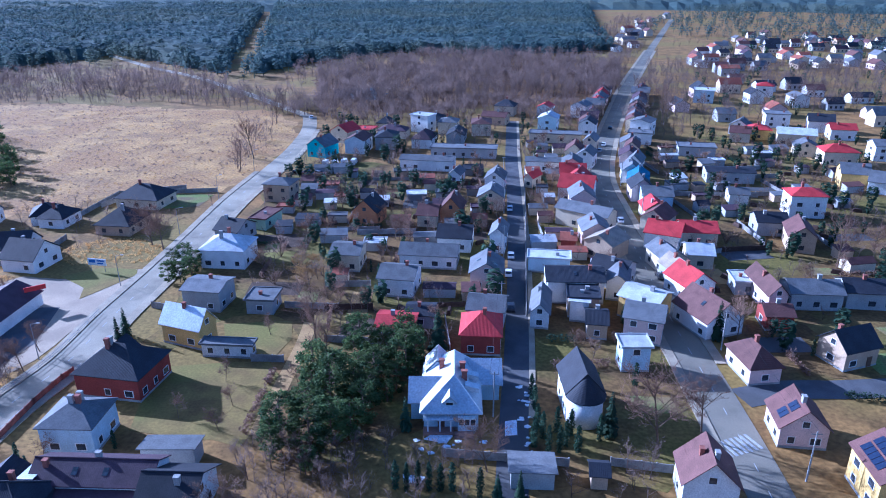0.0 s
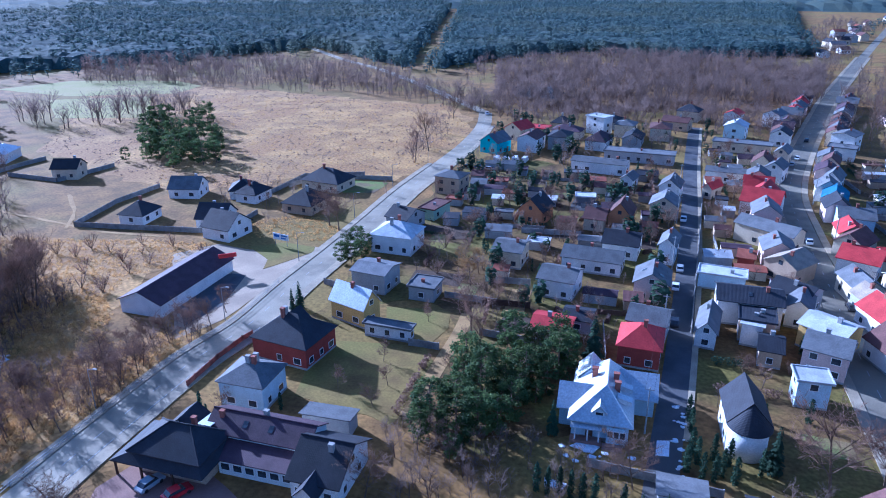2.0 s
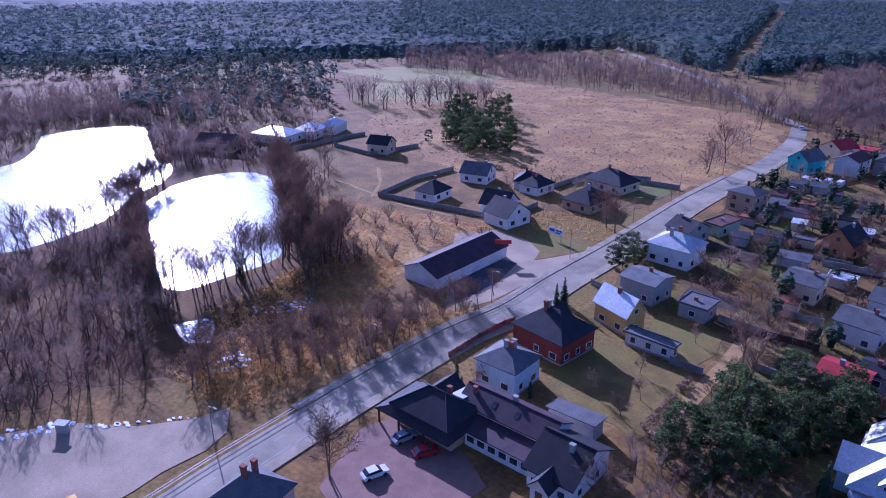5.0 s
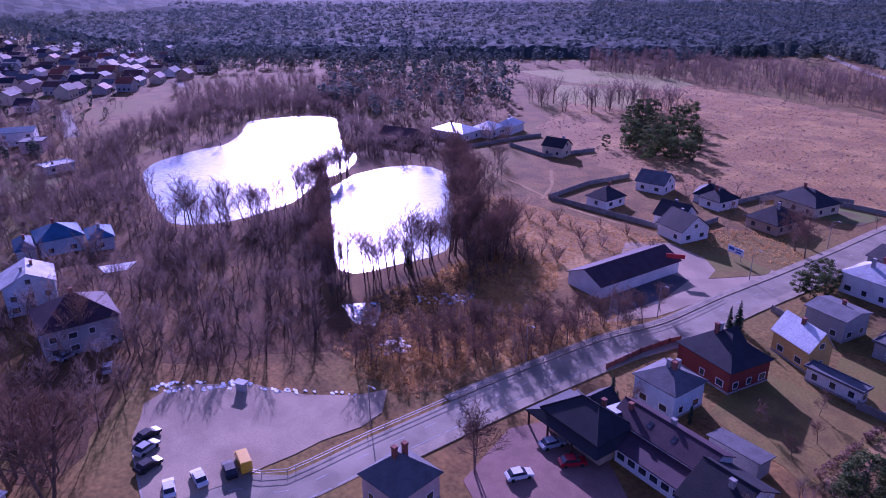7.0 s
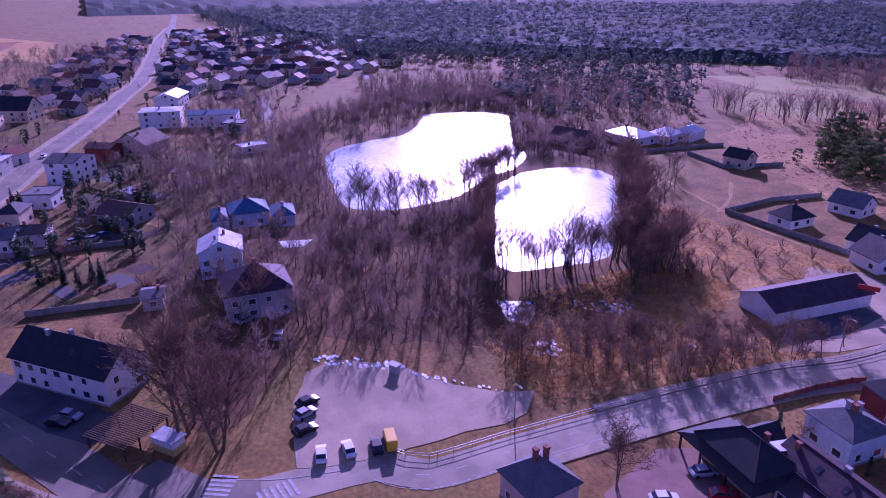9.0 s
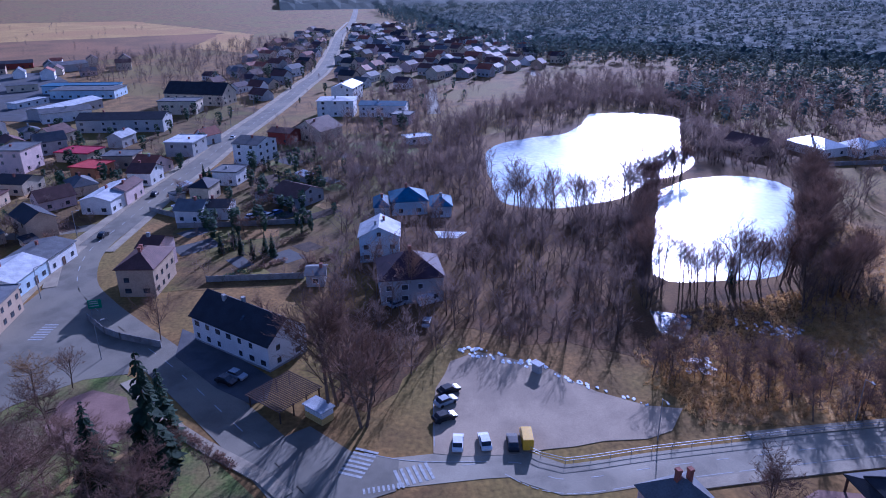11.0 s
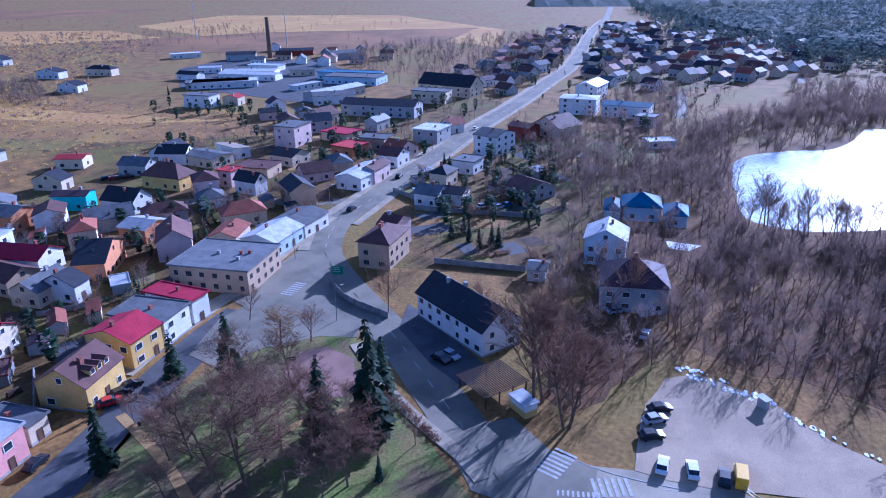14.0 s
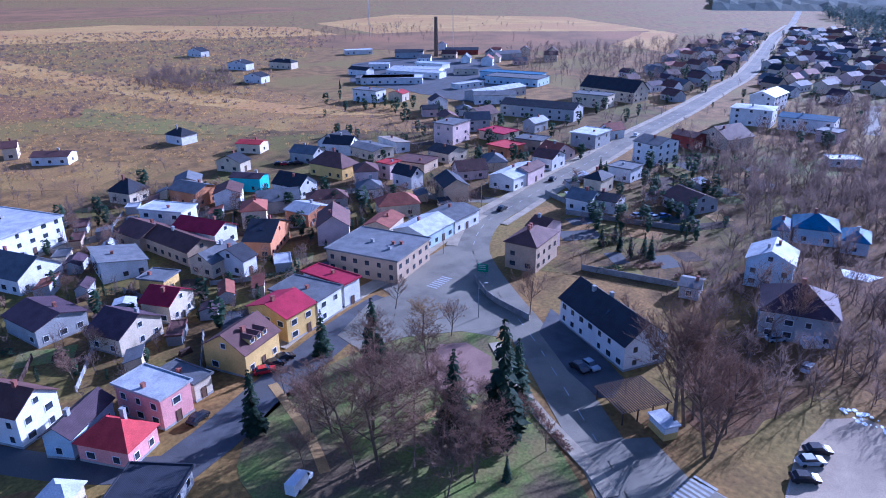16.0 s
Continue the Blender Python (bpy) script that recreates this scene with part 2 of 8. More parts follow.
def patch(name, pts, z, material, label, category="ground", ragged=1.2, seed=5, kind="structure", curved=False):
    """A sheet with a slightly wandering outline."""
    rnd = random.Random(seed)
    out = []
    if curved:
        pts = [tuple(p) for p in smooth_line(pts + pts[:1], 5)][:-1]
    for a, b in zip(pts, pts[1:] + pts[:1]):
        a, b = Vector(a), Vector(b)
        n = max(1, int((b - a).length / 5)) if ragged else 1
        for k in range(n):
            p = a.lerp(b, k / n)
            out.append((p.x + rnd.uniform(-ragged, ragged), p.y + rnd.uniform(-ragged, ragged), z))
    low = [(x, y, z - 0.3) for x, y, _ in out]
    bm = bmesh.new()
    top = [bm.verts.new(p) for p in out]
    bot = [bm.verts.new(p) for p in low]
    bm.faces.new(top)
    for i in range(len(top)):
        j = (i + 1) % len(top)
        bm.faces.new((top[i], bot[i], bot[j], top[j]))
    bmesh.ops.triangulate(bm, faces=bm.faces[:1])
    bmesh.ops.recalc_face_normals(bm, faces=bm.faces[:])
    me = bpy.data.meshes.new(name)
    bm.to_mesh(me)
    bm.free()
    me.materials.append(material)
    return tagged(new(name, me), label, category, kind=kind)


# ---- the ground ----
g = MB()
g.poly([(-4900, -4900, 0), (4900, -4900, 0), (4900, 4900, 0), (-4900, 4900, 0)])
tagged(new("ground", g.mesh("ground", GROUND)), "flat winter ground of dry grass and bare earth", "ground", kind="structure")

patch("meadow", [(-336.4, 412.4), (-214.7, 411.5), (-137.9, 387.8), (-90.8, 386.1), (-72.5, 354.9), (-63.8, 322.2), (-65.9, 271.6), (-70.2, 244.1), (-76.4, 230.7), (-85.2, 227.7), (-94.1, 231.2), (-111.7, 231.6), (-122.2, 213.8), (-151.8, 203.8), (-239.6, 245.1)], 0.03, MEADOW, "wide dry meadow of flattened tan grass", "field", 3)
patch("rough_grass", [(-172.9, 152.8), (-107.1, 163.8), (-111.0, 131.6), (-99.8, 105.3), (-82.4, 119.8), (-80.2, 103.4), (-84.6, 78.3), (-88.0, 59.0), (-99.8, 59.8), (-107.4, 78.0), (-112.3, 99.3), (-137.7, 118.8)], 0.045, MEADOW, "rough tussocky grass sloping to the pond", "field", 3)
patch("gardens", [(-48.5, 275.5), (-11.8, 270.0), (25.6, 260.6), (12.8, 119.2), (9.7, 107.5), (-7.1, 94.7), (-15.7, 89.2), (-31.0, 93.7), (-31.5, 108.3), (-28.3, 131.5), (-34.7, 139.4), (-47.4, 139.7), (-54.8, 124.9), (-60.5, 116.4), (-62.3, 158.2), (-59.9, 185.0), (-59.1, 240.3)], 0.03, GARDEN, "garden plots of dug earth and thin grass", "garden", 2)
patch("gardens", [(49.0, 357.9), (82.1, 349.6), (54.6, 237.3), (47.2, 166.4), (45.0, 118.6), (45.9, 96.8), (35.3, 82.0), (12.8, 82.4), (20.2, 138.4), (34.3, 260.4)], 0.03, GARDEN, "back gardens between two village streets", "garden", 2)
patch("gardens", [(85.3, 306.1), (137.3, 315.8), (164.6, 234.4), (115.7, 136.4), (86.4, 109.8), (58.2, 110.3), (58.3, 127.4), (59.7, 166.2), (63.9, 230.3)], 0.03, GARDEN, "garden plots of dug earth and thin grass", "garden", 2)
patch("town_plots", [(-72.0, -161.6), (-117.9, -202.8), (-130.1, -195.8), (-182.5, -205.4), (-238.1, -117.3), (-222.9, -70.8), (-155.1, -77.5), (-105.4, -86.8), (-72.2, -85.7), (-56.5, -87.3), (-43.9, -106.5)], 0.03, GARDEN, "town back yards of trodden earth", "garden", 2)
patch("wood_floor", [(-257.8, 12.8), (-307.9, 73.1), (-344.0, 191.8), (-241.0, 190.9), (-145.6, 124.3), (-111.9, 89.8), (-106.7, 65.1), (-128.9, 27.5), (-120.9, 23.2), (-113.0, 11.9), (-100.0, 5.2), (-107.4, -0.3), (-140.7, 1.5), (-147.4, 11.6), (-181.6, 6.2)], 0.03, LITTER, "woodland floor of brown leaf litter", "woodland", 3)
patch("wood_floor", [(-88.7, 530.9), (64.0, 630.5), (152.4, 586.3), (99.8, 387.6), (74.8, 406.2), (-21.8, 375.5), (-67.1, 393.6)], 0.03, LITTER, "brown floor of the leafless wood", "woodland", 4)
patch("gardens", [(-161.7, -40.6), (-197.6, -43.1), (-257.7, -39.3), (-333.0, -22.3), (-313.8, 45.4), (-257.3, 35.9), (-186.1, 9.5), (-158.7, -2.9)], 0.035, GARDEN, "garden plots of dug earth and thin grass", "garden", 2)
patch("gardens", [(-180.1, -161.4), (-293.9, -236.2), (-300.0, -136.3), (-348.8, -144.8), (-385.4, -88.5), (-416.3, -47.7), (-392.0, -26.0), (-291.7, -48.9), (-225.7, -62.1), (-197.4, -70.9), (-154.3, -75.9)], 0.035, GARDEN, "town gardens of dug earth and thin grass", "garden", 2)
patch("gardens", [(-459.8, 21.1), (-818.7, 39.5), (-885.0, 113.8), (-790.6, 287.9), (-529.8, 200.4), (-491.5, 130.0), (-426.3, 53.5)], 0.12, GARDEN, "far gardens of the village", "garden", 2)
patch("park_lawn", [(-98.4, -67.7), (-109.1, -63.6), (-117.3, -57.1), (-126.6, -42.7), (-122.1, -37.3), (-100.3, -23.5), (-84.1, -12.8), (-73.0, -9.2), (-58.8, -36.2), (-70.3, -64.6), (-89.2, -68.4)], 0.05, LAWN, "mossy green lawn of the town park", "lawn", 0.3, curved=True)
patch("lawn", [(-52.5, 118.3), (-33.0, 120.1), (-28.8, 110.0), (-31.9, 93.7), (-41.8, 96.1), (-52.2, 98.5), (-52.8, 105.1)], 0.05, DRYLAWN, "yellowing mown lawn behind the red house", "lawn", 0.5)
patch("lawn", [(-46.9, 135.7), (-32.3, 136.7), (-30.2, 129.1), (-33.3, 121.2), (-43.2, 124.7)], 0.05, DRYLAWN, "yellowing garden lawn", "lawn", 0.5)
patch("lawn", [(-96.0, 231.2), (-76.4, 230.7), (-78.4, 218.4), (-88.6, 215.8)], 0.06, LAWN, "green garden lawn beside the dark villa", "lawn", 0.5)
patch("lawn", [(-53.1, 251.0), (-31.6, 246.7), (-33.5, 229.6), (-49.7, 233.3)], 0.05, DRYLAWN, "yellowing garden lawn", "lawn", 0.5)
patch("lawn", [(-205.3, -42.4), (-203.4, -12.5), (-194.3, -12.8), (-191.3, -33.5), (-194.1, -40.7)], 0.05, PLOUGH, "dry plot of yellow grass behind a wall", "lawn", 0.5)
patch("lawn", [(-303.7, -15.5), (-308.3, 42.2), (-283.0, 41.4), (-274.4, -18.6)], 0.05, LAWN, "strip of green grass by the gardens", "lawn", 0.8)
patch("field", [(-153.7, -286.5), (-173.5, -209.5), (-211.4, -219.9), (-190.4, -309.1)], 0.05, PLOUGH, "bare winter field", "field", 2)
patch("field", [(-211.3, -426.0), (-267.3, -375.3), (-285.1, -271.7), (-284.0, -200.6), (-310.4, -121.9), (-342.0, -147.1), (-400.8, -326.2), (-422.3, -578.3), (-405.7, -781.5)], 0.05, PLOUGH, "stubble field in pale strips", "field", 2)
patch("field", [(-293.9, -236.2), (-297.3, -173.6), (-305.4, -138.6), (-348.8, -147.8), (-367.5, -195.4), (-366.8, -289.5)], 0.045, PLOUGH, "stubble field behind the town houses", "field", 2)
STRAWFIELD = mat("straw_field", (0.471, 0.294, 0.083), (0.393, 0.234, 0.066), 0.03, 0.5, 0.95, 0.6, c3=(0.404, 0.225, 0.069), scale3=0.01, rag=0.4)
BROWNFIELD = mat("brown_field", (0.224, 0.122, 0.045), (0.168, 0.093, 0.037), 0.03, 0.5, 0.95, 0.6, c3=(0.269, 0.136, 0.053), scale3=0.01, rag=0.4)
patch("field", [(-628.6, -1189.1), (-1002.1, -1047.7), (-1132.9, -862.5), (-1388.7, -776.6), (-1361.3, -1242.7), (-1171.8, -2182.6)], 0.07, BROWNFIELD, "far field of dark brown earth", "field", 3)
patch("field", [(-948.1, -589.8), (-767.2, -371.2), (-833.4, -219.1), (-687.8, -58.4), (-884.5, -64.6), (-1165.6, -261.0), (-1178.5, -568.6)], 0.07, STRAWFIELD, "far field of pale straw", "field", 3)
patch("field", [(-454.9, -871.4), (-570.4, -772.2), (-681.7, -604.1), (-779.3, -453.8), (-881.1, -585.7), (-852.0, -893.5), (-556.5, -1057.2)], 0.07, STRAWFIELD, "far field of pale straw", "field", 3)
patch("field", [(-313.2, -612.3), (-396.1, -544.0), (-336.2, -340.1), (-322.1, -233.8), (-336.3, -164.5), (-346.6, -243.0), (-382.8, -385.0), (-458.4, -625.6), (-383.4, -740.7)], 0.08, STRAWFIELD, "pale strip of stubble", "field", 2)
patch("field", [(-299.6, -347.4), (-288.7, -275.0), (-285.8, -211.8), (-270.1, -210.3), (-255.3, -262.2), (-257.6, -309.2)], 0.09, DRYLAWN, "greenish strip of winter grass", "field", 1)
patch("field", [(-241.5, -481.1), (-319.3, -443.4), (-303.5, -347.2), (-282.3, -324.3), (-255.8, -360.3), (-187.2, -382.0)], 0.08, BROWNFIELD, "dark strip of tilled earth", "field", 1)
patch("field", [(-240.1, -165.3), (-247.8, -137.5), (-233.7, -129.9), (-220.7, -142.4)], 0.09, DRYLAWN, "small green paddock", "field", 1)
patch("field", [(-644.3, -438.6), (-626.9, -200.7), (-740.9, -117.7), (-912.5, -101.1), (-849.8, -364.5), (-736.7, -498.9)], 0.10, BROWNFIELD, "brown waste ground behind the halls", "field", 3)
patch("yard", [(-437.7, -248.4), (-405.7, -180.2), (-378.2, -124.5), (-432.8, -119.9), (-587.6, -193.5), (-585.9, -279.0), (-527.8, -296.4)], 0.10, ASPH_D, "grey works yard between halls", "yard", 1)
patch("sports_pitch", [(-390.7, 376.6), (-367.8, 419.2), (-297.0, 434.9), (-267.1, 418.1), (-264.6, 386.6), (-325.4, 363.9)], 0.06, PITCH, "bright green sports ground among trees", "pitch", 0.5)
patch("sports_pitch", [(-327.5, 350.1), (-274.0, 374.7), (-236.4, 316.7), (-282.4, 304.8)], 0.08, PITCH, "fenced green football pitch", "pitch", 0.2)

# ponds
NEAR_POND = [(-213.0, 114.8), (-221.9, 130.4), (-223.6, 145.4), (-218.2, 156.2), (-205.0, 159.4), (-186.0, 147.0), (-164.0, 132.5), (-148.0, 118.5), (-140.0, 110.0), (-139.4, 103.1), (-140.8, 91.8), (-142.7, 81.9), (-146.8, 80.1), (-159.6, 86.2), (-182.8, 98.2)]
FAR_POND = [(-343.0, 140.0), (-341.1, 162.5), (-323.3, 178.5), (-295.2, 165.5), (-265.9, 151.4), (-246.0, 146.0), (-229.1, 131.2), (-224.3, 118.5), (-206.8, 97.2), (-203.2, 85.7), (-201.2, 74.2), (-207.7, 60.0), (-225.4, 59.2), (-280.8, 70.9), (-297.6, 94.3), (-301.0, 110.0), (-316.0, 124.6)]
patch("pond", NEAR_POND, 0.10, ICE, "frozen pond with bright wet ice", "pond", 0.35, curved=True)
patch("pond", FAR_POND, 0.10, ICE, "larger frozen pond behind the trees", "pond", 0.35, 8, curved=True)
patch("marsh_pool", [(-129.5, 70.0), (-125.5, 77.5), (-114.7, 70.9), (-120.7, 67.7)], 0.06, WATER, "shallow pool under the trees", "pond", 1)
patch("pond", [(-66.1, 456.8), (-41.1, 462.6), (-30.4, 440.0), (-33.8, 414.0), (-57.9, 420.7)], 0.06, WATER, "small pond in the leafless wood", "pond", 1)
for pts in (
            [(11.5, 99.8), (13.2, 100.3), (13.0, 95.9), (11.4, 95.6)], [(-5.4, 86.7), (-2.3, 86.1), (-2.7, 84.5), (-4.9, 84.5)], [(-188.6, 32.2), (-186.4, 41.4), (-182.0, 37.4), (-182.8, 32.1)], [(-0.6, 96.9), (2.2, 96.1), (1.2, 93.9), (-2.0, 94.9)]):
    patch("snow_patch", pts, 0.16, SNOW, "last patch of old snow in the shade", "snow", 0.5, 7, kind="")



def patchy_snow(poly, n, size, seed, label, z=0.13):
    """Melting snow: many small irregular flat lobes with bare ground between them."""
    rnd, mb, k = random.Random(seed), MB(), 0
    xs, ys = [p[0] for p in poly], [p[1] for p in poly]
    while k < n:
        x, y = rnd.uniform(min(xs), max(xs)), rnd.uniform(min(ys), max(ys))
        if not inside((x, y), poly):
            continue
        r, a0 = rnd.uniform(0.35, 1.0) * size, rnd.uniform(0, 6.28)
        ring = [(x + math.cos(a0 + i * 0.785) * r * rnd.uniform(0.5, 1.2) * 1.5, y + math.sin(a0 + i * 0.785) * r * rnd.uniform(0.5, 1.2)) for i in range(8)]
        mb.prism([(p, q, z - 0.12) for p, q in ring], [(p, q, z + 0.004 * (k % 11)) for p, q in ring])
        k += 1
    tagged(new("snow_patch", mb.mesh("snow_patch", SNOW)), label, "snow", kind="stuff")


patchy_snow([(-120.5, 23.0), (-121.7, 28.0), (-113.3, 38.6), (-110.0, 40.6), (-110.5, 37.5), (-116.6, 28.7)], 55, 0.5, 1, "melting snow bank along the car park edge", 0.125)
patchy_snow([(-110.0, 40.2), (-102.0, 47.8), (-95.6, 54.6), (-94.8, 54.0), (-101.0, 46.6), (-109.0, 39.2)], 26, 0.45, 2, "thin line of snow along the car park edge", 0.16)
patchy_snow([(-109.0, 67.5), (-107.7, 74.3), (-102.6, 70.4), (-103.6, 65.9)], 30, 0.7, 3, "remains of snow among dry tussocks")
patchy_snow([(-123.1, 86.9), (-114.7, 98.7), (-110.9, 93.3), (-118.4, 84.8)], 46, 0.55, 4, "remains of snow among dry tussocks")
patchy_snow([(-128.5, 72.1), (-126.1, 78.0), (-118.6, 73.4), (-120.5, 68.6)], 26, 0.6, 5, "remains of ice under the trees")
patchy_snow([(13.5, 90), (15.0, 90), (16.6, 112), (14.6, 112)], 22, 0.45, 6, "melting snow along the shaded lane", 0.2)
patchy_snow([(-4, 91.5), (9, 90.5), (9.5, 94.0), (-4, 94.8)], 12, 0.6, 7, "melting snow in a shaded front garden")

# ---- roads ----
MAIN = [(-66.3, 366.3), (-61.6, 334.4), (-61.3, 294.8), (-64.3, 259.1), (-67.9, 224.2), (-69.3, 192.0), (-70.9, 164.6), (-72.7, 141.6), (-73.4, 120.8)] + [(-76.9, 104.3), (-78.7, 82.2), (-79.4, 65.7), (-79.8, 48.7), (-80.0, 32.7)] + [(-85.2, 26.3), (-86.3, 10.4), (-86.9, -3.5)]
HIGH = [(-84.3, -5.9), (-94.4, -11.6), (-107.3, -19.6), (-126.1, -31.6), (-142.4, -43.7), (-156.3, -53.4), (-170.8, -61.0), (-192.5, -64.2), (-216.5, -59.9), (-248.5, -54.3), (-284.9, -46.1), (-327.0, -38.1), (-397.1, -21.5), (-472.9, -6.5), (-557.2, 9.5), (-700.8, 23.2), (-855.4, 36.6)] + [(-1044.5, 62.1), (-1529.9, 102.9)]
EAST = [(47.8, 73.0), (48.9, 84.3), (49.9, 99.9), (50.7, 117.5), (51.5, 137.7), (54.1, 170.1), (56.6, 212.2), (61.1, 251.7), (75.7, 306.4), (98.5, 379.3), (127.4, 467.5), (199.2, 668.3), (348.7, 1079.0)]
ALLEY = [(10.3, 78.9), (13.0, 100.6), (16.5, 128.2), (21.6, 174.7), (26.2, 224.9), (30.6, 277.7), (38.1, 351.1)]
ribbon("road", MAIN, 7.0, 0.06, ASPH_L, "worn grey asphalt through road")
ribbon("road", HIGH, 9.0, 0.07, ASPH, "wide grey asphalt high street")
ribbon("road", EAST, 7.0, 0.065, ASPH, "village street of patched asphalt")
# the lane's shade is painted in by the darker asphalt
ribbon("road", ALLEY, 5.0, 0.055, ASPH_D, "narrow asphalt lane with shade in its dark colour")
ribbon("road", [(-66.3, 366.3), (-91.3, 403.3), (-127.4, 454.7), (-177.4, 520.2), (-224.4, 569.1), (-289.6, 649.0), (-355.6, 724.7)], 6, 0.06, ASPH_L, "road running on into the forest")
# dark asphalt again stands in for shade on this side street
ribbon("road", [(54.3, 105.8), (64.7, 108.4), (72.9, 108.2), (85.9, 108.9)], 6, 0.05, ASPH_D, "side street of asphalt coloured dark for shade")
ribbon("road", [(-213.7, -67.8), (-210.2, -86.9), (-212.7, -109.6), (-198.7, -128.9), (-178.8, -147.2), (-157.6, -156.6), (-140.7, -166.8), (-129.2, -171.8), (-108.9, -180.7)], 6, 0.05, ASPH, "asphalt back street of the town")
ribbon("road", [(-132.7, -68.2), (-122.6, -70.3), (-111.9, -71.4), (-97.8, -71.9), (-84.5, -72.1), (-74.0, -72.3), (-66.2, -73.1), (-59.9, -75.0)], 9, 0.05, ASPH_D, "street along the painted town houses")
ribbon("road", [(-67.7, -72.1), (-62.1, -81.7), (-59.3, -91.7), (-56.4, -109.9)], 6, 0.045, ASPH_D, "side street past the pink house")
ribbon("road", [(-362.0, 61.8), (-464.4, 76.6), (-659.6, 105.8)], 7, 0.05, ASPH, "straight far street")
ribbon("road", [(-481.3, 156.0), (-591.2, 169.7)], 7, 0.05, ASPH, "short far street")
ribbon("track", [(-30.3, 96.6), (-29.7, 104.7), (-29.0, 113.9), (-28.0, 126.7), (-27.9, 136.6)], 3, 0.06, TRODDEN, "narrow garden lane of worn sandy earth", category="path")
ribbon("track", [(-194.7, 174.0), (-162.5, 167.5), (-143.0, 163.9), (-123.6, 164.2)], 1.2, 0.06, TRODDEN, "trodden footpath over the grass", category="path", ragged=0.3)
ribbon("track", [(-156.7, 163.7), (-164.7, 176.9), (-180.1, 193.0)], 1.2, 0.065, TRODDEN, "trodden footpath over the grass", category="path", ragged=0.3)
ribbon("track", [(128.2, 299.4), (150.3, 288.5), (152.7, 257.0), (158.5, 224.6)], 5, 0.05, TRODDEN, "sandy side street", category="path", ragged=0.3)
ribbon("track", [(157.0, 256.9), (179.0, 268.9), (200.9, 277.3)], 5, 0.055, TRODDEN, "sandy side street", category="path", ragged=0.3)
patch("junction", [(-137.6, -72.9), (-151.7, -71.6), (-170.7, -67.9), (-170.8, -59.4), (-154.6, -50.4), (-136.8, -40.4), (-124.3, -39.1), (-123.6, -50.8), (-131.1, -63.4)], 0.085, ASPH, "wide asphalt road junction", "road", 0)
patch("junction", [(-96.6, -13.3), (-100.8, -4.9), (-92.5, 1.8), (-89.3, 8.9), (-82.3, 7.5), (-79.6, -3.2), (-81.8, -10.0)], 0.085, ASPH, "asphalt road junction by the park", "road", 0)
# forecourt in the dark asphalt, its colour carrying the building's shade
patch("forecourt", [(-141.1, -31.6), (-134.5, -24.8), (-117.2, -11.6), (-110.3, -12.4), (-109.3, -15.1), (-116.0, -21.9), (-129.3, -31.2)], 0.09, ASPH_D, "asphalt forecourt darkened for the building's shade", "road", 0)
patch("car_park", [(-89.8, 14.2), (-102.1, 16.1), (-117.0, 22.8), (-119.2, 28.6), (-109.7, 40.5), (-101.3, 47.0), (-95.4, 53.9), (-92.7, 58.8), (-87.5, 54.7), (-87.2, 42.0), (-87.1, 26.7)], 0.10, PARK, "pale gravel car park with parked cars", "car park", 0.5, curved=True)
patch("shop_forecourt", [(-113.3, 152.8), (-105.1, 162.5), (-94.1, 160.5), (-89.5, 165.7), (-76.7, 166.5), (-74.1, 165.4), (-77.2, 144.5), (-80.2, 121.0), (-85.4, 111.1)], 0.07, PARK, "pale paved forecourt of the shop", "car park", 0.2)
patch("shop_verge", [(-95.7, 162.3), (-87.3, 167.5), (-77.3, 166.2), (-76.7, 163.0), (-82.6, 152.1), (-84.5, 149.1), (-86.1, 155.4)], 0.13, DRYLAWN, "grass island on the shop forecourt", "lawn", 0.2)
# dark sheet that paints the shop's cast shadow onto the forecourt
patch("shop_shadow_yard", [(-97.1, 130.4), (-94.4, 140.6), (-90.9, 144.8), (-87.0, 144.7), (-83.8, 127.8), (-86.7, 116.9)], 0.11, ASPH_D, "dark sheet painting the shop's shadow on its forecourt", "car park", 0.1)
patch("restaurant_yard", [(-70.6, 68.5), (-66.8, 79.7), (-58.1, 76.9), (-45.9, 69.8), (-47.5, 57.4), (-55.2, 51.0), (-65.6, 54.5)], 0.09, REDPAVE, "red-paved restaurant car park", "car park", 0.2)
patch("plaza", [(-109.4, -49.3), (-117.0, -49.0), (-119.7, -44.2), (-116.0, -37.5), (-107.9, -34.7), (-102.5, -36.0), (-101.0, -41.6), (-103.6, -46.4)], 0.10, REDPAVE, "round plaza of reddish pavers in the park", "pavement", 0, curved=True)
ribbon("pavement", [(-104.1, -80.2), (-111.6, -79.8), (-121.7, -78.3), (-135.6, -75.9), (-147.9, -73.2), (-164.1, -72.4), (-181.0, -70.6), (-197.9, -67.9)], 4.5, 0.18, PAVE, "wide town pavement of pale slabs by the shops", 0, 0.13, category="pavement")
patch("square", [(-112.8, -70.9), (-128.5, -71.9), (-136.3, -68.4), (-123.6, -51.3), (-126.6, -42.7), (-117.3, -57.1), (-109.1, -63.6)], 0.10, ASPH, "worn paved corner of the town square", "pavement", 0)
ribbon("pavement", HIGH[6:18], 3.2, 0.19, PAVE, "pale slab pavement along the high street", 6.2, 0.15, category="pavement")
ribbon("pavement", HIGH[7:18], 2.4, 0.19, PAVE, "pale slab pavement along the high street", -5.8, 0.15, category="pavement")
ribbon("pavement", MAIN[1:13], 2.2, 0.19, PAVE, "pale slab pavement beside the road", 4.7, 0.15, category="pavement")
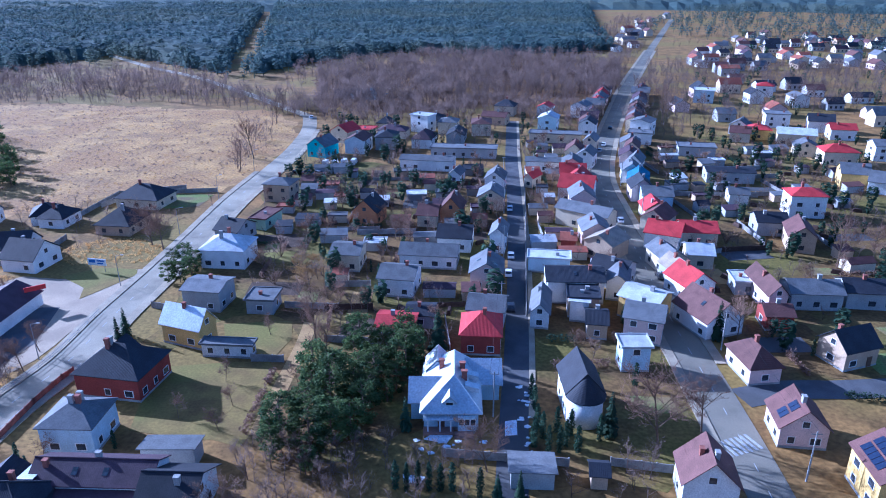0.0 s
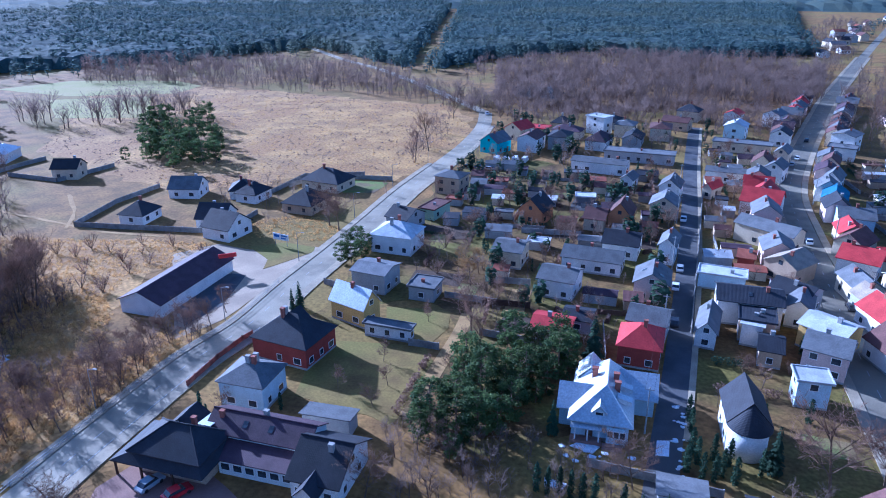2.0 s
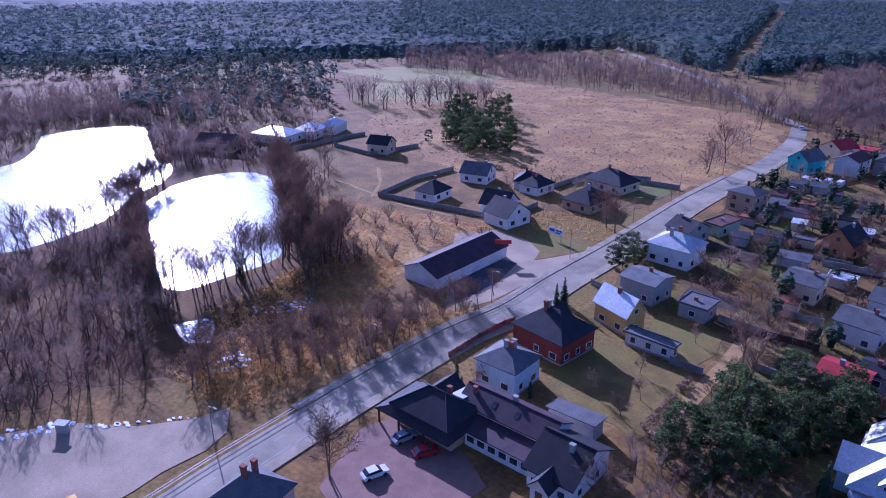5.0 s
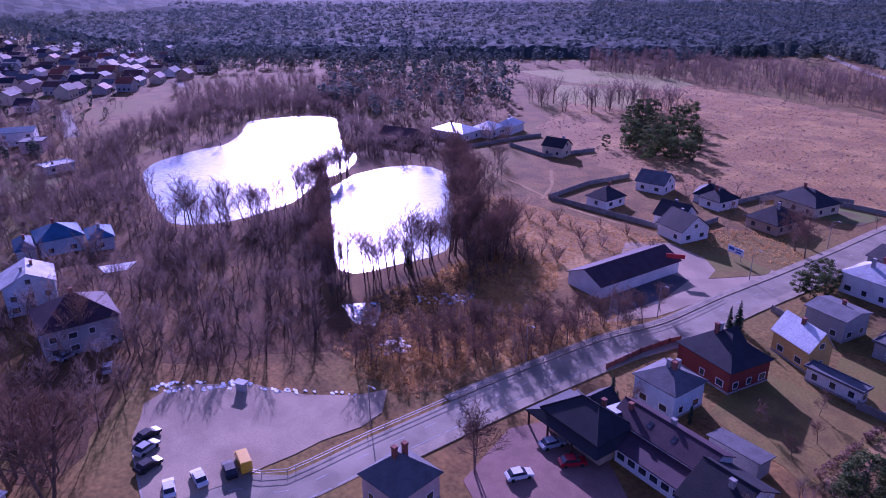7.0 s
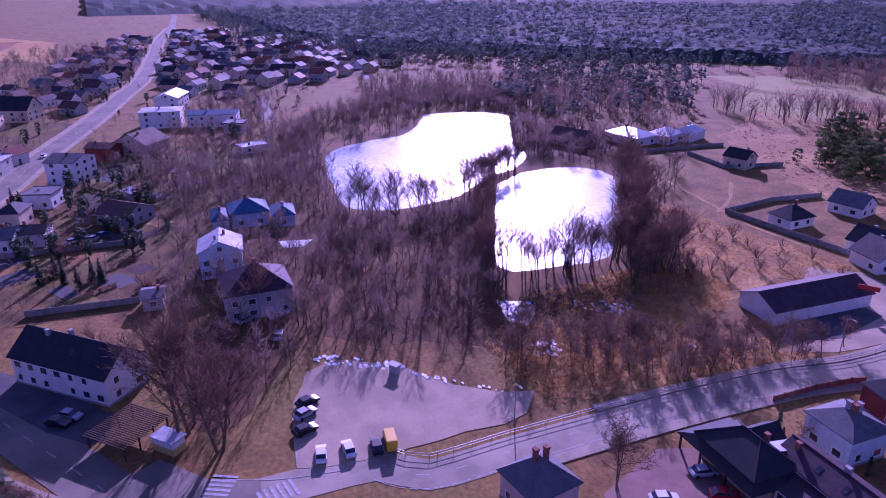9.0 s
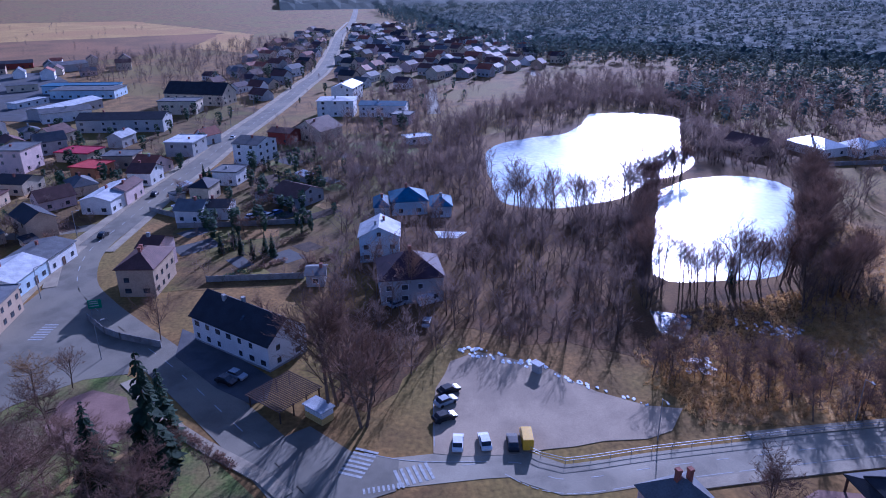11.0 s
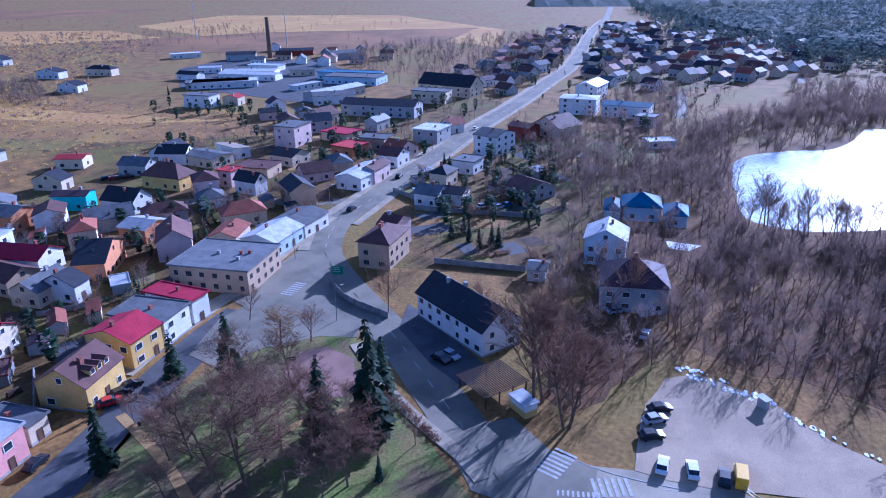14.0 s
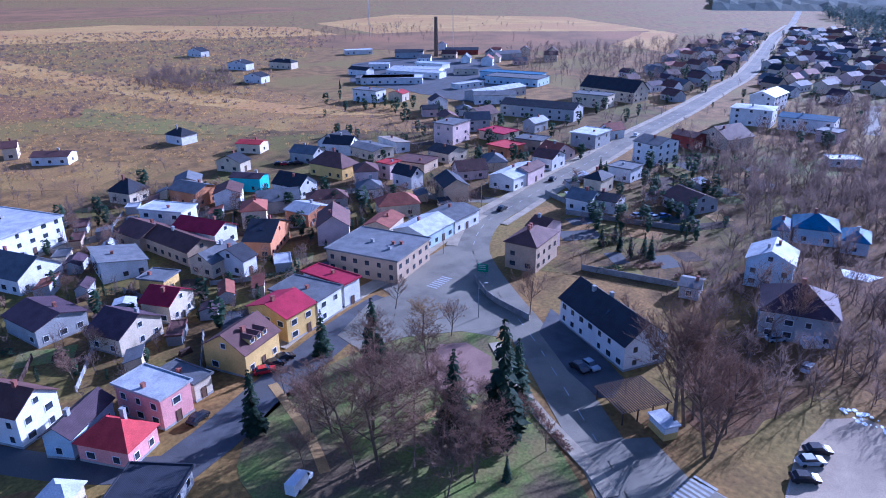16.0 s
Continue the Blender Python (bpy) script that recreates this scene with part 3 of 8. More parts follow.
ribbon("pavement", MAIN[3:12], 2.0, 0.19, PAVE, "pale slab pavement beside the road", -4.6, 0.15, category="pavement")
ribbon("pavement", EAST[1:12], 2.0, 0.19, PAVE, "concrete pavement along the village street", 4.6, 0.15, category="pavement")
ribbon("pavement", EAST[3:12], 2.0, 0.19, PAVE, "concrete pavement along the village street", -4.6, 0.15, category="pavement")
ribbon("pavement", ALLEY[1:7], 1.2, 0.17, PAVE, "narrow lane pavement", -3.1, 0.12, category="pavement")
ribbon("pavement", [(-84.2, -8.5), (-89.1, -12.0), (-95.7, -18.8), (-104.1, -26.7), (-112.1, -32.1), (-121.6, -38.6)], 2.6, 0.2, PAVE, "pale pavement on the park side", 0, 0.15, category="pavement")
ribbon("pavement", [(-92.0, -72.9), (-87.9, -67.2), (-80.2, -57.1), (-73.8, -50.5)], 1.8, 0.09, TRODDEN, "sandy park footpath", category="path")
ribbon("pavement", [(-91.4, -42.3), (-94.2, -41.0), (-97.6, -35.6), (-100.1, -32.4), (-99.4, -27.3)], 1.6, 0.09, TRODDEN, "sandy park footpath", category="path")


def dashes(name, pts, z, width, on, off, label, shift=0.0):
    line, mb, s = smooth_line(pts, 1.0), MB(), 0.0
    for a, b in zip(line, line[1:]):
        d = (b - a)
        s += d.length
        if s % (on + off) < on and d.length > 0:
            n = Vector((-d.y, d.x)).normalized()
            a2, b2 = a + n * shift, b + n * shift
            q = n * width / 2
            mb.prism([(p.x, p.y, z - 0.02) for p in (a2 + q, a2 - q, b2 - q, b2 + q)], [(p.x, p.y, z) for p in (a2 + q, a2 - q, b2 - q, b2 + q)])
    tagged(new(name, mb.mesh(name, PAINT)), label, "road marking", kind="stuff")


dashes("lane_marking", HIGH, 0.085, 0.18, 3, 4, "white dashed centre line on the high street")
dashes("lane_marking", MAIN, 0.075, 0.14, 2, 5, "worn white dashes along the road")
dashes("lane_marking", MAIN[8:15], 0.075, 0.14, 6, 1, "white edge line", 3.1)
dashes("lane_marking", EAST, 0.08, 0.14, 2, 5, "worn white dashes along the village street")


def crossing(x, y, rot, n, w, l):
    mb = MB()
    for i in range(n):
        mb.box((i - n / 2) * w * 2, (i - n / 2) * w * 2 + w, -l / 2, l / 2, 0.07, 0.105)
    ob = tagged(new("zebra_crossing", mb.mesh("zebra_crossing", PAINT)), "white zebra crossing stripes on asphalt", "road marking", kind="stuff")
    ob.matrix_basis = pose(x, y, 0, 0, 0, rot)


crossing(-85.4, 10.9, 100, 6, 0.5, 4)
crossing(-90.0, 2.7, 150, 7, 0.5, 4)
crossing(48.3, 92.3, 20, 8, 0.5, 4)

# ---- houses ----
PLACED = []


def ring_bar(x0, z0, x1, z1, f, y0, y1):
    """A window frame: one closed ring of bars of width f."""
    mb = MB()
    o, i = [(x0, z0), (x1, z0), (x1, z1), (x0, z1)], [(x0 + f, z0 + f), (x1 - f, z0 + f), (x1 - f, z1 - f), (x0 + f, z1 - f)]
    mb.v = [(x, y0, z) for x, z in o] + [(x, y0, z) for x, z in i] + [(x, y1, z) for x, z in i] + [(x, y1, z) for x, z in o]
    for k in range(4):
        j = (k + 1) % 4
        for r0, r1 in ((0, 4), (4, 8), (8, 12), (12, 0)):
            mb.f.append((r0 + k, r0 + j, r1 + j, r1 + k))
    return mb


def unit_window():
    return ring_bar(-0.5, -0.5, 0.5, 0.5, 0.075, -0.07, 0.02).mesh("window", FRAME), MB().box(-0.425, 0.425, -0.03, 0.015, -0.425, 0.425).mesh("pane", GLASS)


WIN = unit_window()
FARWIN = MB().box(-0.5, 0.5, -0.05, 0.02, -0.5, 0.5).mesh("window", GLASS)
DOOR_ME = MB().box(-0.5, 0.5, -0.06, 0.02, 0, 2.1).box(-0.58, -0.5, -0.1, 0.02, 0, 2.2).box(0.5, 0.58, -0.1, 0.02, 0, 2.2).box(-0.5, 0.5, -0.1, 0.02, 2.1, 2.2).mesh("door", DOOR)
CHIM = MB().box(-0.35, 0.35, -0.3, 0.3, 0, 1).box(-0.42, 0.42, -0.37, 0.37, 0.9, 1.02).mesh("chimney", BRICK)
CHIM_G = MB().box(-0.4, 0.4, -0.3, 0.3, 0, 1).box(-0.46, 0.46, -0.36, 0.36, 0.9, 1.02).mesh("chimney", CONC)
SOLAR = MB().box(-0.5, 0.5, -0.8, 0.8, -0.03, 0.03).mesh("solar_panel", mat("solar_cells", (0.012, 0.018, 0.045), (0.018, 0.028, 0.06), 3, 12, 0.3, 0.0))
SKYL = MB().box(-0.4, 0.4, -0.6, 0.6, -0.02, 0.07).mesh("skylight", GLASS)


def add_window(parent, x, y, z, rot, w=1.2, h=1.35):
    w, h = w * 1.12, h * 1.06
    if parent.location.xy.length > 165:
        part("window", FARWIN, parent, pose(x, y, z, 0, 0, rot) @ Matrix.Diagonal((w * 0.85, 1, h * 0.85, 1)))
        return
    f = part("window", WIN[0], parent, pose(x, y, z, 0, 0, rot) @ Matrix.Diagonal((w, 1, h, 1)))
    part("pane", WIN[1], f)


def house(x, y, rot, w, d, eave, ridge, kind, wall, roof, chim=1, dorm=0, sky_n=0, far=False, wing=(), solar=0, label="", win=True, name="house", cat="house", over=0.45, door=True):
    """A house whose roof covers w by d, the ridge along its own x."""
    rnd = random.Random(int(x * 7 + y * 13))
    PLACED.append((x, y, max(w, d) / 2))
    says = {"gable": "gabled", "hip": "hipped", "flat": "flat", "mono": "single-pitch"}[kind]
    label = label or f"{SAY.get(wall, wall)} plastered {'building' if eave > 6 or kind == 'flat' else 'house'} with a {says} {SAY.get(roof, roof)} roof".replace("red brick plastered", "red brick")
    t = thing(name, x, y, rot, label, cat)
    wm, rm = wall_mat(wall), roof_mat(roof)
    a, b = w / 2 - over, d / 2 - over
    body = MB()
    rise = ridge - eave
    if kind == "gable":
        slope = rise / (d / 2)
        ze = eave + slope * (d / 2 - b) - 0.05
        zr = ridge - 0.08
        prof = [(-b, -0.3), (b, -0.3), (b, ze), (0, zr), (-b, ze)]
        body.prism([(-a, yy, zz) for yy, zz in prof], [(a, yy, zz) for yy, zz in prof])
        th = 0.16
        sec = [(0, ridge), (-d / 2, eave), (-d / 2, eave + th), (0, ridge + th), (d / 2, eave + th), (d / 2, eave)]
        ro = MB().prism([(-w / 2, yy, zz) for yy, zz in sec], [(w / 2, yy, zz) for yy, zz in sec])
    elif kind == "hip":
        body.box(-a, a, -b, b, -0.3, eave + 0.02)
        r = max(0.25, (w - d) / 2 + 0.25) if w >= d else 0.25
        ry = max(0.02, (d - w) / 2) if d > w else 0.02
        c0 = [(-w / 2, -d / 2), (w / 2, -d / 2), (w / 2, d / 2), (-w / 2, d / 2)]
        tp = [(-r, -ry), (r, -ry), (r, ry), (-r, ry)]
        ro = MB()
        ro.v = [(p, q, eave) for p, q in c0] + [(p, q, eave + 0.16) for p, q in c0] + [(p, q, ridge) for p, q in tp]
        ro.f = [(3, 2, 1, 0), (8, 9, 10, 11)] + [(o + k, o + (k + 1) % 4, o + 4 + (k + 1) % 4, o + 4 + k) for o in (0, 4) for k in range(4)]
    elif kind == "flat":
        body.box(-a, a, -b, b, -0.3, eave)
        ro = MB()
        for e, z in ((0, eave - 0.1), (0, eave + 0.34), (0.22, eave + 0.34), (0.22, eave + 0.15)):
            ro.v += [(-w / 2 + e, -d / 2 + e, z), (w / 2 - e, -d / 2 + e, z), (w / 2 - e, d / 2 - e, z), (-w / 2 + e, d / 2 - e, z)]
        ro.f = [(12, 13, 14, 15)] + [(o + k, o + (k + 1) % 4, o + 4 + (k + 1) % 4, o + 4 + k) for o in (0, 4, 8) for k in range(4)]
        body.v = [(px, py, min(pz, eave + 0.1)) for px, py, pz in body.v]
    else:
        sec = [(-b, -0.3), (b, -0.3), (b, ridge - 0.1), (-b, eave - 0.02)]
        body.prism([(-a, yy, zz) for yy, zz in sec], [(a, yy, zz) for yy, zz in sec])
        sec = [(-d / 2, eave), (d / 2, ridge), (d / 2, ridge + 0.16), (-d / 2, eave + 0.16)]
        ro = MB().prism([(-w / 2, yy, zz) for yy, zz in sec], [(w / 2, yy, zz) for yy, zz in sec])
    part("wall", body.mesh("wall", wm), t)
    part("roof", ro.mesh("roof", rm), t)
    if win and math.hypot(x, y) < 170:
        part("plinth", MB().box(-a - 0.04, a + 0.04, -b - 0.04, b + 0.04, -0.3, 0.45).mesh("plinth", CONC), t)
    for wx, ww, out in wing:
        s = -1 if out > 0 else 1
        y1 = s * (d / 2 + abs(out))
        zr, ze = eave + rise * 0.62, eave + 0.1
        sec = [(wx - ww / 2 + 0.35, -0.3), (wx + ww / 2 - 0.35, -0.3), (wx + ww / 2 - 0.35, ze + 0.15), (wx, zr - 0.12), (wx - ww / 2 + 0.35, ze + 0.15)]
        part("wing_wall", MB().prism([(px, 0, pz) for px, pz in sec], [(px, y1 - s * 0.4, pz) for px, pz in sec]).mesh("wing_wall", wm), t)
        sec = [(wx, zr), (wx - ww / 2, ze), (wx - ww / 2, ze + 0.16), (wx, zr + 0.16), (wx + ww / 2, ze + 0.16), (wx + ww / 2, ze)]
        part("wing_roof", MB().prism([(px, 0, pz) for px, pz in sec], [(px, y1, pz) for px, pz in sec]).mesh("wing_roof", rm), t)
        for zz in (1.5, eave - 0.6, eave + rise * 0.3):
            if zz > 1.4:
                add_window(t, wx, y1 - s * 0.4, zz, 0 if s < 0 else 180, 1.3, 1.2)
    if win:
        floors = max(1, int((eave + 0.4) / 2.75))
        gap = 4.6 if far or math.hypot(x, y) > 300 else 3.1 if math.hypot(x, y) < 200 else 3.7
        sides = (((0, -b), 2 * a, 0), ((a, 0), 2 * b, 90), ((0, b), 2 * a, 180), ((-a, 0), 2 * b, 270))
        for k, ((cx, cy), length, ang) in enumerate(sides):
            if far and k % 2:
                continue
            n = max(1, min(10, int((length - 0.8) / gap)))
            for fl in range(floors):
                z = 1.55 + fl * 2.75
                if z > eave - 0.6:
                    continue
                for i in range(n):
                    if rnd.random() < (0.25 if far else 0.12):
                        continue
                    s = (i + 0.5) / n * length - length / 2
                    ca, sa = math.cos(radians(ang)), math.sin(radians(ang))
                    if door and fl == 0 and k == 0 and i == n // 2 and not far:
                        part("door", DOOR_ME, t, pose(cx + s * ca, cy + s * sa, 0.1, 0, 0, ang))
                        continue
                    add_window(t, cx + s * ca, cy + s * sa, z, ang, rnd.choice((1.1, 1.3, 1.6)) if not far else 1.3, 1.35)
            if kind == "gable" and k in (1, 3) and rise > 2.3 and not far:
                add_window(t, cx, cy, eave + rise * 0.28, ang, 1.1, 1.2)
    for i in range(chim):
        cx, cy = rnd.uniform(-a * 0.6, a * 0.6), rnd.uniform(-0.15, 0.15) * d
        z0 = {"gable": ridge - abs(cy) * rise / (d / 2), "hip": eave + rise * 0.5, "flat": eave + 0.15, "mono": (eave + ridge) / 2}[kind] - 0.3
        if kind == "hip":
            cx *= 0.4
        part("chimney", CHIM if rnd.random() < 0.6 else CHIM_G, t, pose(cx, cy, z0) @ Matrix.Diagonal((1, 1, (1.5 if kind != "flat" else 1.1) + (rise * 0.5 if kind == "hip" else 0), 1)))
    if kind == "gable":
        tilt = math.degrees(math.atan2(rise, d / 2))
        for i in range(sky_n):
            s = -1 if i % 2 == 0 else 1
            part("skylight", SKYL, t, pose(-a * 0.5 + i * a / max(1, sky_n), s * d * 0.23, ridge - rise * 0.46 + 0.17, -s * tilt, 0, 0))
        for i in range(solar):
            px, row = -a * 0.4 + (i // 2) * 1.1, i % 2
            f = 0.32 + row * 0.36
            part("solar_panel", SOLAR, t, pose(px, d / 2 * f, ridge - rise * f + 0.22, -tilt, 0, 0))
        for i in range(dorm):
            dx = -a * 0.55 + (i + 0.5) * 1.1 * a / dorm
            zc = eave + rise * 0.25
            dm = MB().box(-0.75, 0.75, -d * 0.40, -d * 0.12, zc - 0.2, zc + 1.3)
            part("dormer", dm.mesh("dormer", wm), t, pose(dx, 0, 0))
            part("dormer_roof", MB().prism([(-0.95, -d * 0.43, zc + 1.25), (0, -d * 0.43, zc + 1.75), (0.95, -d * 0.43, zc + 1.25), (0, -d * 0.43, zc + 1.2)],
                                           [(-0.95, -d * 0.1, zc + 1.25), (0, -d * 0.1, zc + 1.75), (0.95, -d * 0.1, zc + 1.25), (0, -d * 0.1, zc + 1.2)]).mesh("dormer_roof", rm), t, pose(dx, 0, 0))
            add_window(t, dx, -d * 0.40, zc + 0.65, 0, 1.0, 1.0)
    return t


# quarter of detached houses
house(-58.5, 112.6, 169.0, 13.5, 11.2, 4.6, 8.8, "hip", "brick", "dark", chim=2, wing=((2.5, 6, 0.3),))
house(-58.9, 96.1, 177.1, 9.5, 9.0, 5.0, 7.4, "hip", "paleblue", "grey", chim=3)
house(-51.6, 128.9, 158.2, 10.4, 6.2, 4.3, 8.2, "gable", "yellow", "silver")
house(-41.9, 122.8, 174.6, 11.1, 3.2, 3.0, 3.2, "flat", "white", "grey", chim=0, cat="shed")
house(65.3, 80.2, 84.8, 9.5, 9.0, 5.8, 8.8, "gable", "yellow", "brown", solar=10)
house(58.8, 95.1, 81.5, 8.2, 8.3, 3.6, 7.2, "gable", "palepink", "brown", solar=4)
house(59.9, 114.5, 95.6, 9.9, 7.0, 3.5, 6.6, "hip", "palepink", "brown")
house(38.7, 81.0, 80.9, 7.6, 8.5, 4.4, 8.6, "gable", "white", "brown", chim=2)
house(37.7, 117.2, 178.9, 6.2, 5.5, 5.4, 5.6, "flat", "paleblue", "light", chim=0)
house(43.3, 129.5, 158.6, 8.5, 9.0, 5.4, 7.4, "gable", "palepink", "grey")
house(45.9, 138.6, 140.4, 9.7, 9.0, 5.0, 6.6, "gable", "yellow", "light")
house(32.5, 140.8, 172.4, 7.5, 8.0, 5.0, 5.2, "flat", "tan", "dark")
house(31.6, 138.8, 165.8, 4.8, 8.0, 4.0, 5, "mono", "white", "light")
house(33.6, 131.1, 170.5, 5.0, 8.0, 3.5, 5, "gable", "tan", "dark")
house(22.7, 137.9, 79.4, 12.0, 4.8, 3.5, 6, "gable", "white", "grey")
house(31.9, 148.9, 176.2, 13.8, 10.0, 5.5, 7.4, "gable", "white", "dark", sky_n=2)
house(8.9, 126.1, 174.4, 8.8, 10.0, 4.5, 7.5, "hip", "brick", "red")
house(10.8, 136.1, 168.3, 8.5, 9.0, 4.5, 6.5, "gable", "grey", "grey")
house(12.1, 156.3, 84.4, 10.0, 8.6, 4.5, 7.2, "gable", "palepink", "grey", sky_n=2)
house(17.1, 180.0, 78.9, 10.0, 5.0, 5, 7.2, "gable", "white", "grey")
house(17.8, 216.3, 81.0, 10.0, 9.0, 4.2, 7, "gable", "cream", "grey")
house(20.8, 236.6, 77.8, 10.0, 7.4, 4.2, 7, "gable", "white", "grey")
house(5.2, 181.0, 171.4, 10.0, 10.0, 4.0, 6.5, "gable", "white", "dark")
house(4.9, 203.0, 80.2, 10.0, 7.2, 4.5, 8.5, "gable", "orange", "brown")
house(-2.3, 200.6, 170.0, 6.8, 9.0, 3.6, 6, "gable", "cream", "brown")
house(-20.6, 202.9, 74.7, 10.0, 8.6, 4, 8, "gable", "orange", "dark")
house(-52.1, 225.7, 167.5, 10.0, 9.3, 6, 7.6, "hip", "tan", "grey")
house(-54.9, 171.4, 173.8, 12.5, 10.9, 5, 8, "hip", "white", "light", chim=2)
house(-51.7, 200.2, 164.0, 5.9, 11.0, 3.5, 3.7, "flat", "green", "brown")
house(-58.0, 189.1, 159.9, 8.5, 10.0, 3.5, 6, "gable", "grey", "dark")
house(-52.7, 146.2, 170.1, 9.7, 9.0, 5, 6, "gable", "grey", "grey")
house(-39.6, 143.6, 174.2, 7.0, 7.0, 3.5, 3.7, "flat", "grey", "grey", cat="shed")
house(-23.1, 168.4, 173.6, 8.3, 10.0, 4.6, 6, "gable", "cream", "grey", sky_n=1)
house(-9.0, 153.1, 169.0, 9.3, 10.0, 4.6, 6.4, "gable", "white", "grey")
house(-1.9, 169.3, 171.8, 15.6, 9.0, 3.6, 5.6, "gable", "white", "grey")
house(-47.1, 285.5, 64.0, 11.0, 9.5, 4.6, 8, "gable", "cyan", "grey")
house(-40.6, 310.9, 60.5, 11.0, 9.9, 5, 8, "gable", "cream", "red")
house(-32.4, 320.7, 170.3, 8.8, 9.0, 3.6, 3.8, "flat", "cream", "red")
house(-6.1, 329.9, 147.2, 10.5, 8.0, 8, 8.2, "flat", "white", "light")
house(11.4, 281.8, 172.3, 27.6, 8.0, 4, 4.2, "flat", "grey", "grey")
house(-3.3, 263.4, 169.3, 21.3, 9.0, 4, 5, "gable", "white", "grey")
house(-8.6, 131.7, 174.1, 8.8, 8.0, 3, 4, "gable", "cream", "red", cat="shed")
house(-3.6, 136.3, 174.4, 6.7, 7.0, 3, 4, "gable", "grey", "dark", cat="shed")
# along the village street
house(114.2, 205.7, 172.9, 11.4, 9.0, 7, 8.8, "hip", "white", "red")
house(73.2, 183.7, 171.4, 10.5, 10.0, 4, 6, "gable", "cream", "red")
house(63.4, 181.2, 153.1, 10.0, 11.0, 4.5, 7, "gable", "white", "red")
house(59.4, 149.1, 106.7, 9.5, 8.6, 4, 7.2, "gable", "white", "red")
house(58.7, 156.4, 103.7, 8.0, 6.4, 4, 6.5, "gable", "grey", "tan")
house(58.7, 165.0, 99.4, 10.3, 7.3, 4.2, 6.5, "gable", "cream", "grey")
house(68.0, 167.6, 169.8, 7.3, 9.0, 3.8, 5.6, "gable", "cream", "light")
house(57.9, 133.0, 109.4, 11.8, 10.2, 4, 8, "gable", "white", "brown", sky_n=3)
house(80.1, 118.5, 17.8, 9.0, 7.7, 4, 7.4, "gable", "tan", "dark")
house(75.7, 145.1, 88.8, 14.0, 5.0, 4.2, 7, "gable", "palepink", "brown")
house(85.4, 143.8, 174.7, 12.1, 9.0, 4, 6, "gable", "grey", "grey", name="barn", cat="barn")
house(98.2, 143.8, 171.8, 11.8, 9.0, 4, 6, "gable", "grey", "dark", name="barn", cat="barn")
house(72.7, 133.5, 174.4, 6.5, 7.0, 3.4, 5, "gable", "brick", "brown")
house(73.5, 151.1, 173.6, 7.0, 7.0, 3.4, 3.6, "flat", "grey", "light")
house(70.5, 214.1, 171.8, 10.0, 11.0, 5, 7, "gable", "paleblue", "grey")
house(65.4, 194.0, 53.2, 10.0, 8.4, 4, 7, "gable", "cream", "brown")
house(146.9, 236.6, 161.8, 9.9, 10.0, 5, 8, "gable", "yellow", "grey")
house(158.0, 267.4, 170.7, 13.5, 10.0, 5, 7.6, "hip", "cream", "red")
house(153.5, 228.4, 148.6, 10.6, 10.0, 4, 7, "gable", "white", "grey")
house(179.9, 271.8, 169.5, 12.2, 10.0, 6, 8, "gable", "white", "grey")
house(145.3, 311.1, 165.7, 10.8, 10.0, 4.4, 6.5, "hip", "yellow", "red")
house(156.4, 298.2, 158.3, 16.0, 10.0, 5, 7.2, "gable", "cream", "light")
house(164.9, 335.8, 164.3, 11.7, 10.0, 6.5, 6.7, "flat", "white", "grey")
house(151.4, 279.8, 71.1, 9.0, 9.7, 4, 6.4, "gable", "cream", "grey")
house(141.3, 320.4, 57.1, 9.0, 9.6, 4, 7, "gable", "white", "grey")
house(154.0, 403.4, 158.3, 11.8, 12.0, 7, 7.2, "flat", "paleblue", "light")
house(196.7, 420.7, 153.6, 10.4, 10.0, 6.4, 8.4, "hip", "white", "red")
house(94.8, 317.2, 57.6, 11.0, 9.8, 7, 8.4, "gable", "white", "grey")
house(89.8, 302.8, 159.9, 10.7, 8.0, 5, 5.2, "flat", "white", "grey")
house(80.2, 279.8, 71.1, 11.0, 6.4, 4.4, 7, "gable", "cream", "brown")
house(75.3, 256.6, 66.0, 11.0, 6.4, 4.4, 7.4, "gable", "white", "grey")
house(70.6, 235.3, 73.3, 11.0, 7.9, 4.2, 6.8, "gable", "white", "blue")
house(46.9, 223.0, 160.1, 11.9, 11.0, 5, 8.5, "gable", "white", "red")
house(49.0, 231.7, 67.8, 9.0, 7.7, 5, 8.2, "gable", "white", "red")
house(44.5, 196.9, 142.6, 17.3, 8.0, 5, 7, "gable", "cream", "grey")
house(45.4, 173.7, 47.7, 10.0, 9.2, 4.6, 7, "gable", "tan", "tan")
house(36.3, 179.4, 168.6, 4.8, 7.0, 3.2, 4.4, "gable", "brick", "rust")
house(28.6, 164.5, 171.2, 11.3, 6.0, 4, 4.2, "flat", "paleblue", "light")
house(43.0, 156.1, 143.7, 9.4, 9.0, 4.6, 6.6, "gable", "grey", "dark")
house(42.6, 149.5, 73.0, 9.0, 5.7, 4.6, 6.6, "gable", "white", "grey")
house(34.2, 239.2, 56.1, 8.0, 4.0, 3.4, 5.4, "gable", "cream", "red")
house(41.5, 259.5, 169.0, 15.2, 8.0, 4, 5, "gable", "white", "grey")
house(53.1, 306.9, 167.1, 23.4, 8.0, 4, 4.2, "flat", "cream", "grey")
house(53.8, 331.7, 72.0, 11.0, 9.6, 6, 8, "gable", "paleblue", "light")
house(57.2, 364.5, 65.2, 9.0, 8.1, 5, 7, "gable", "white", "red")
house(75.4, 362.5, 56.1, 10.0, 9.0, 6, 8, "gable", "white", "grey")
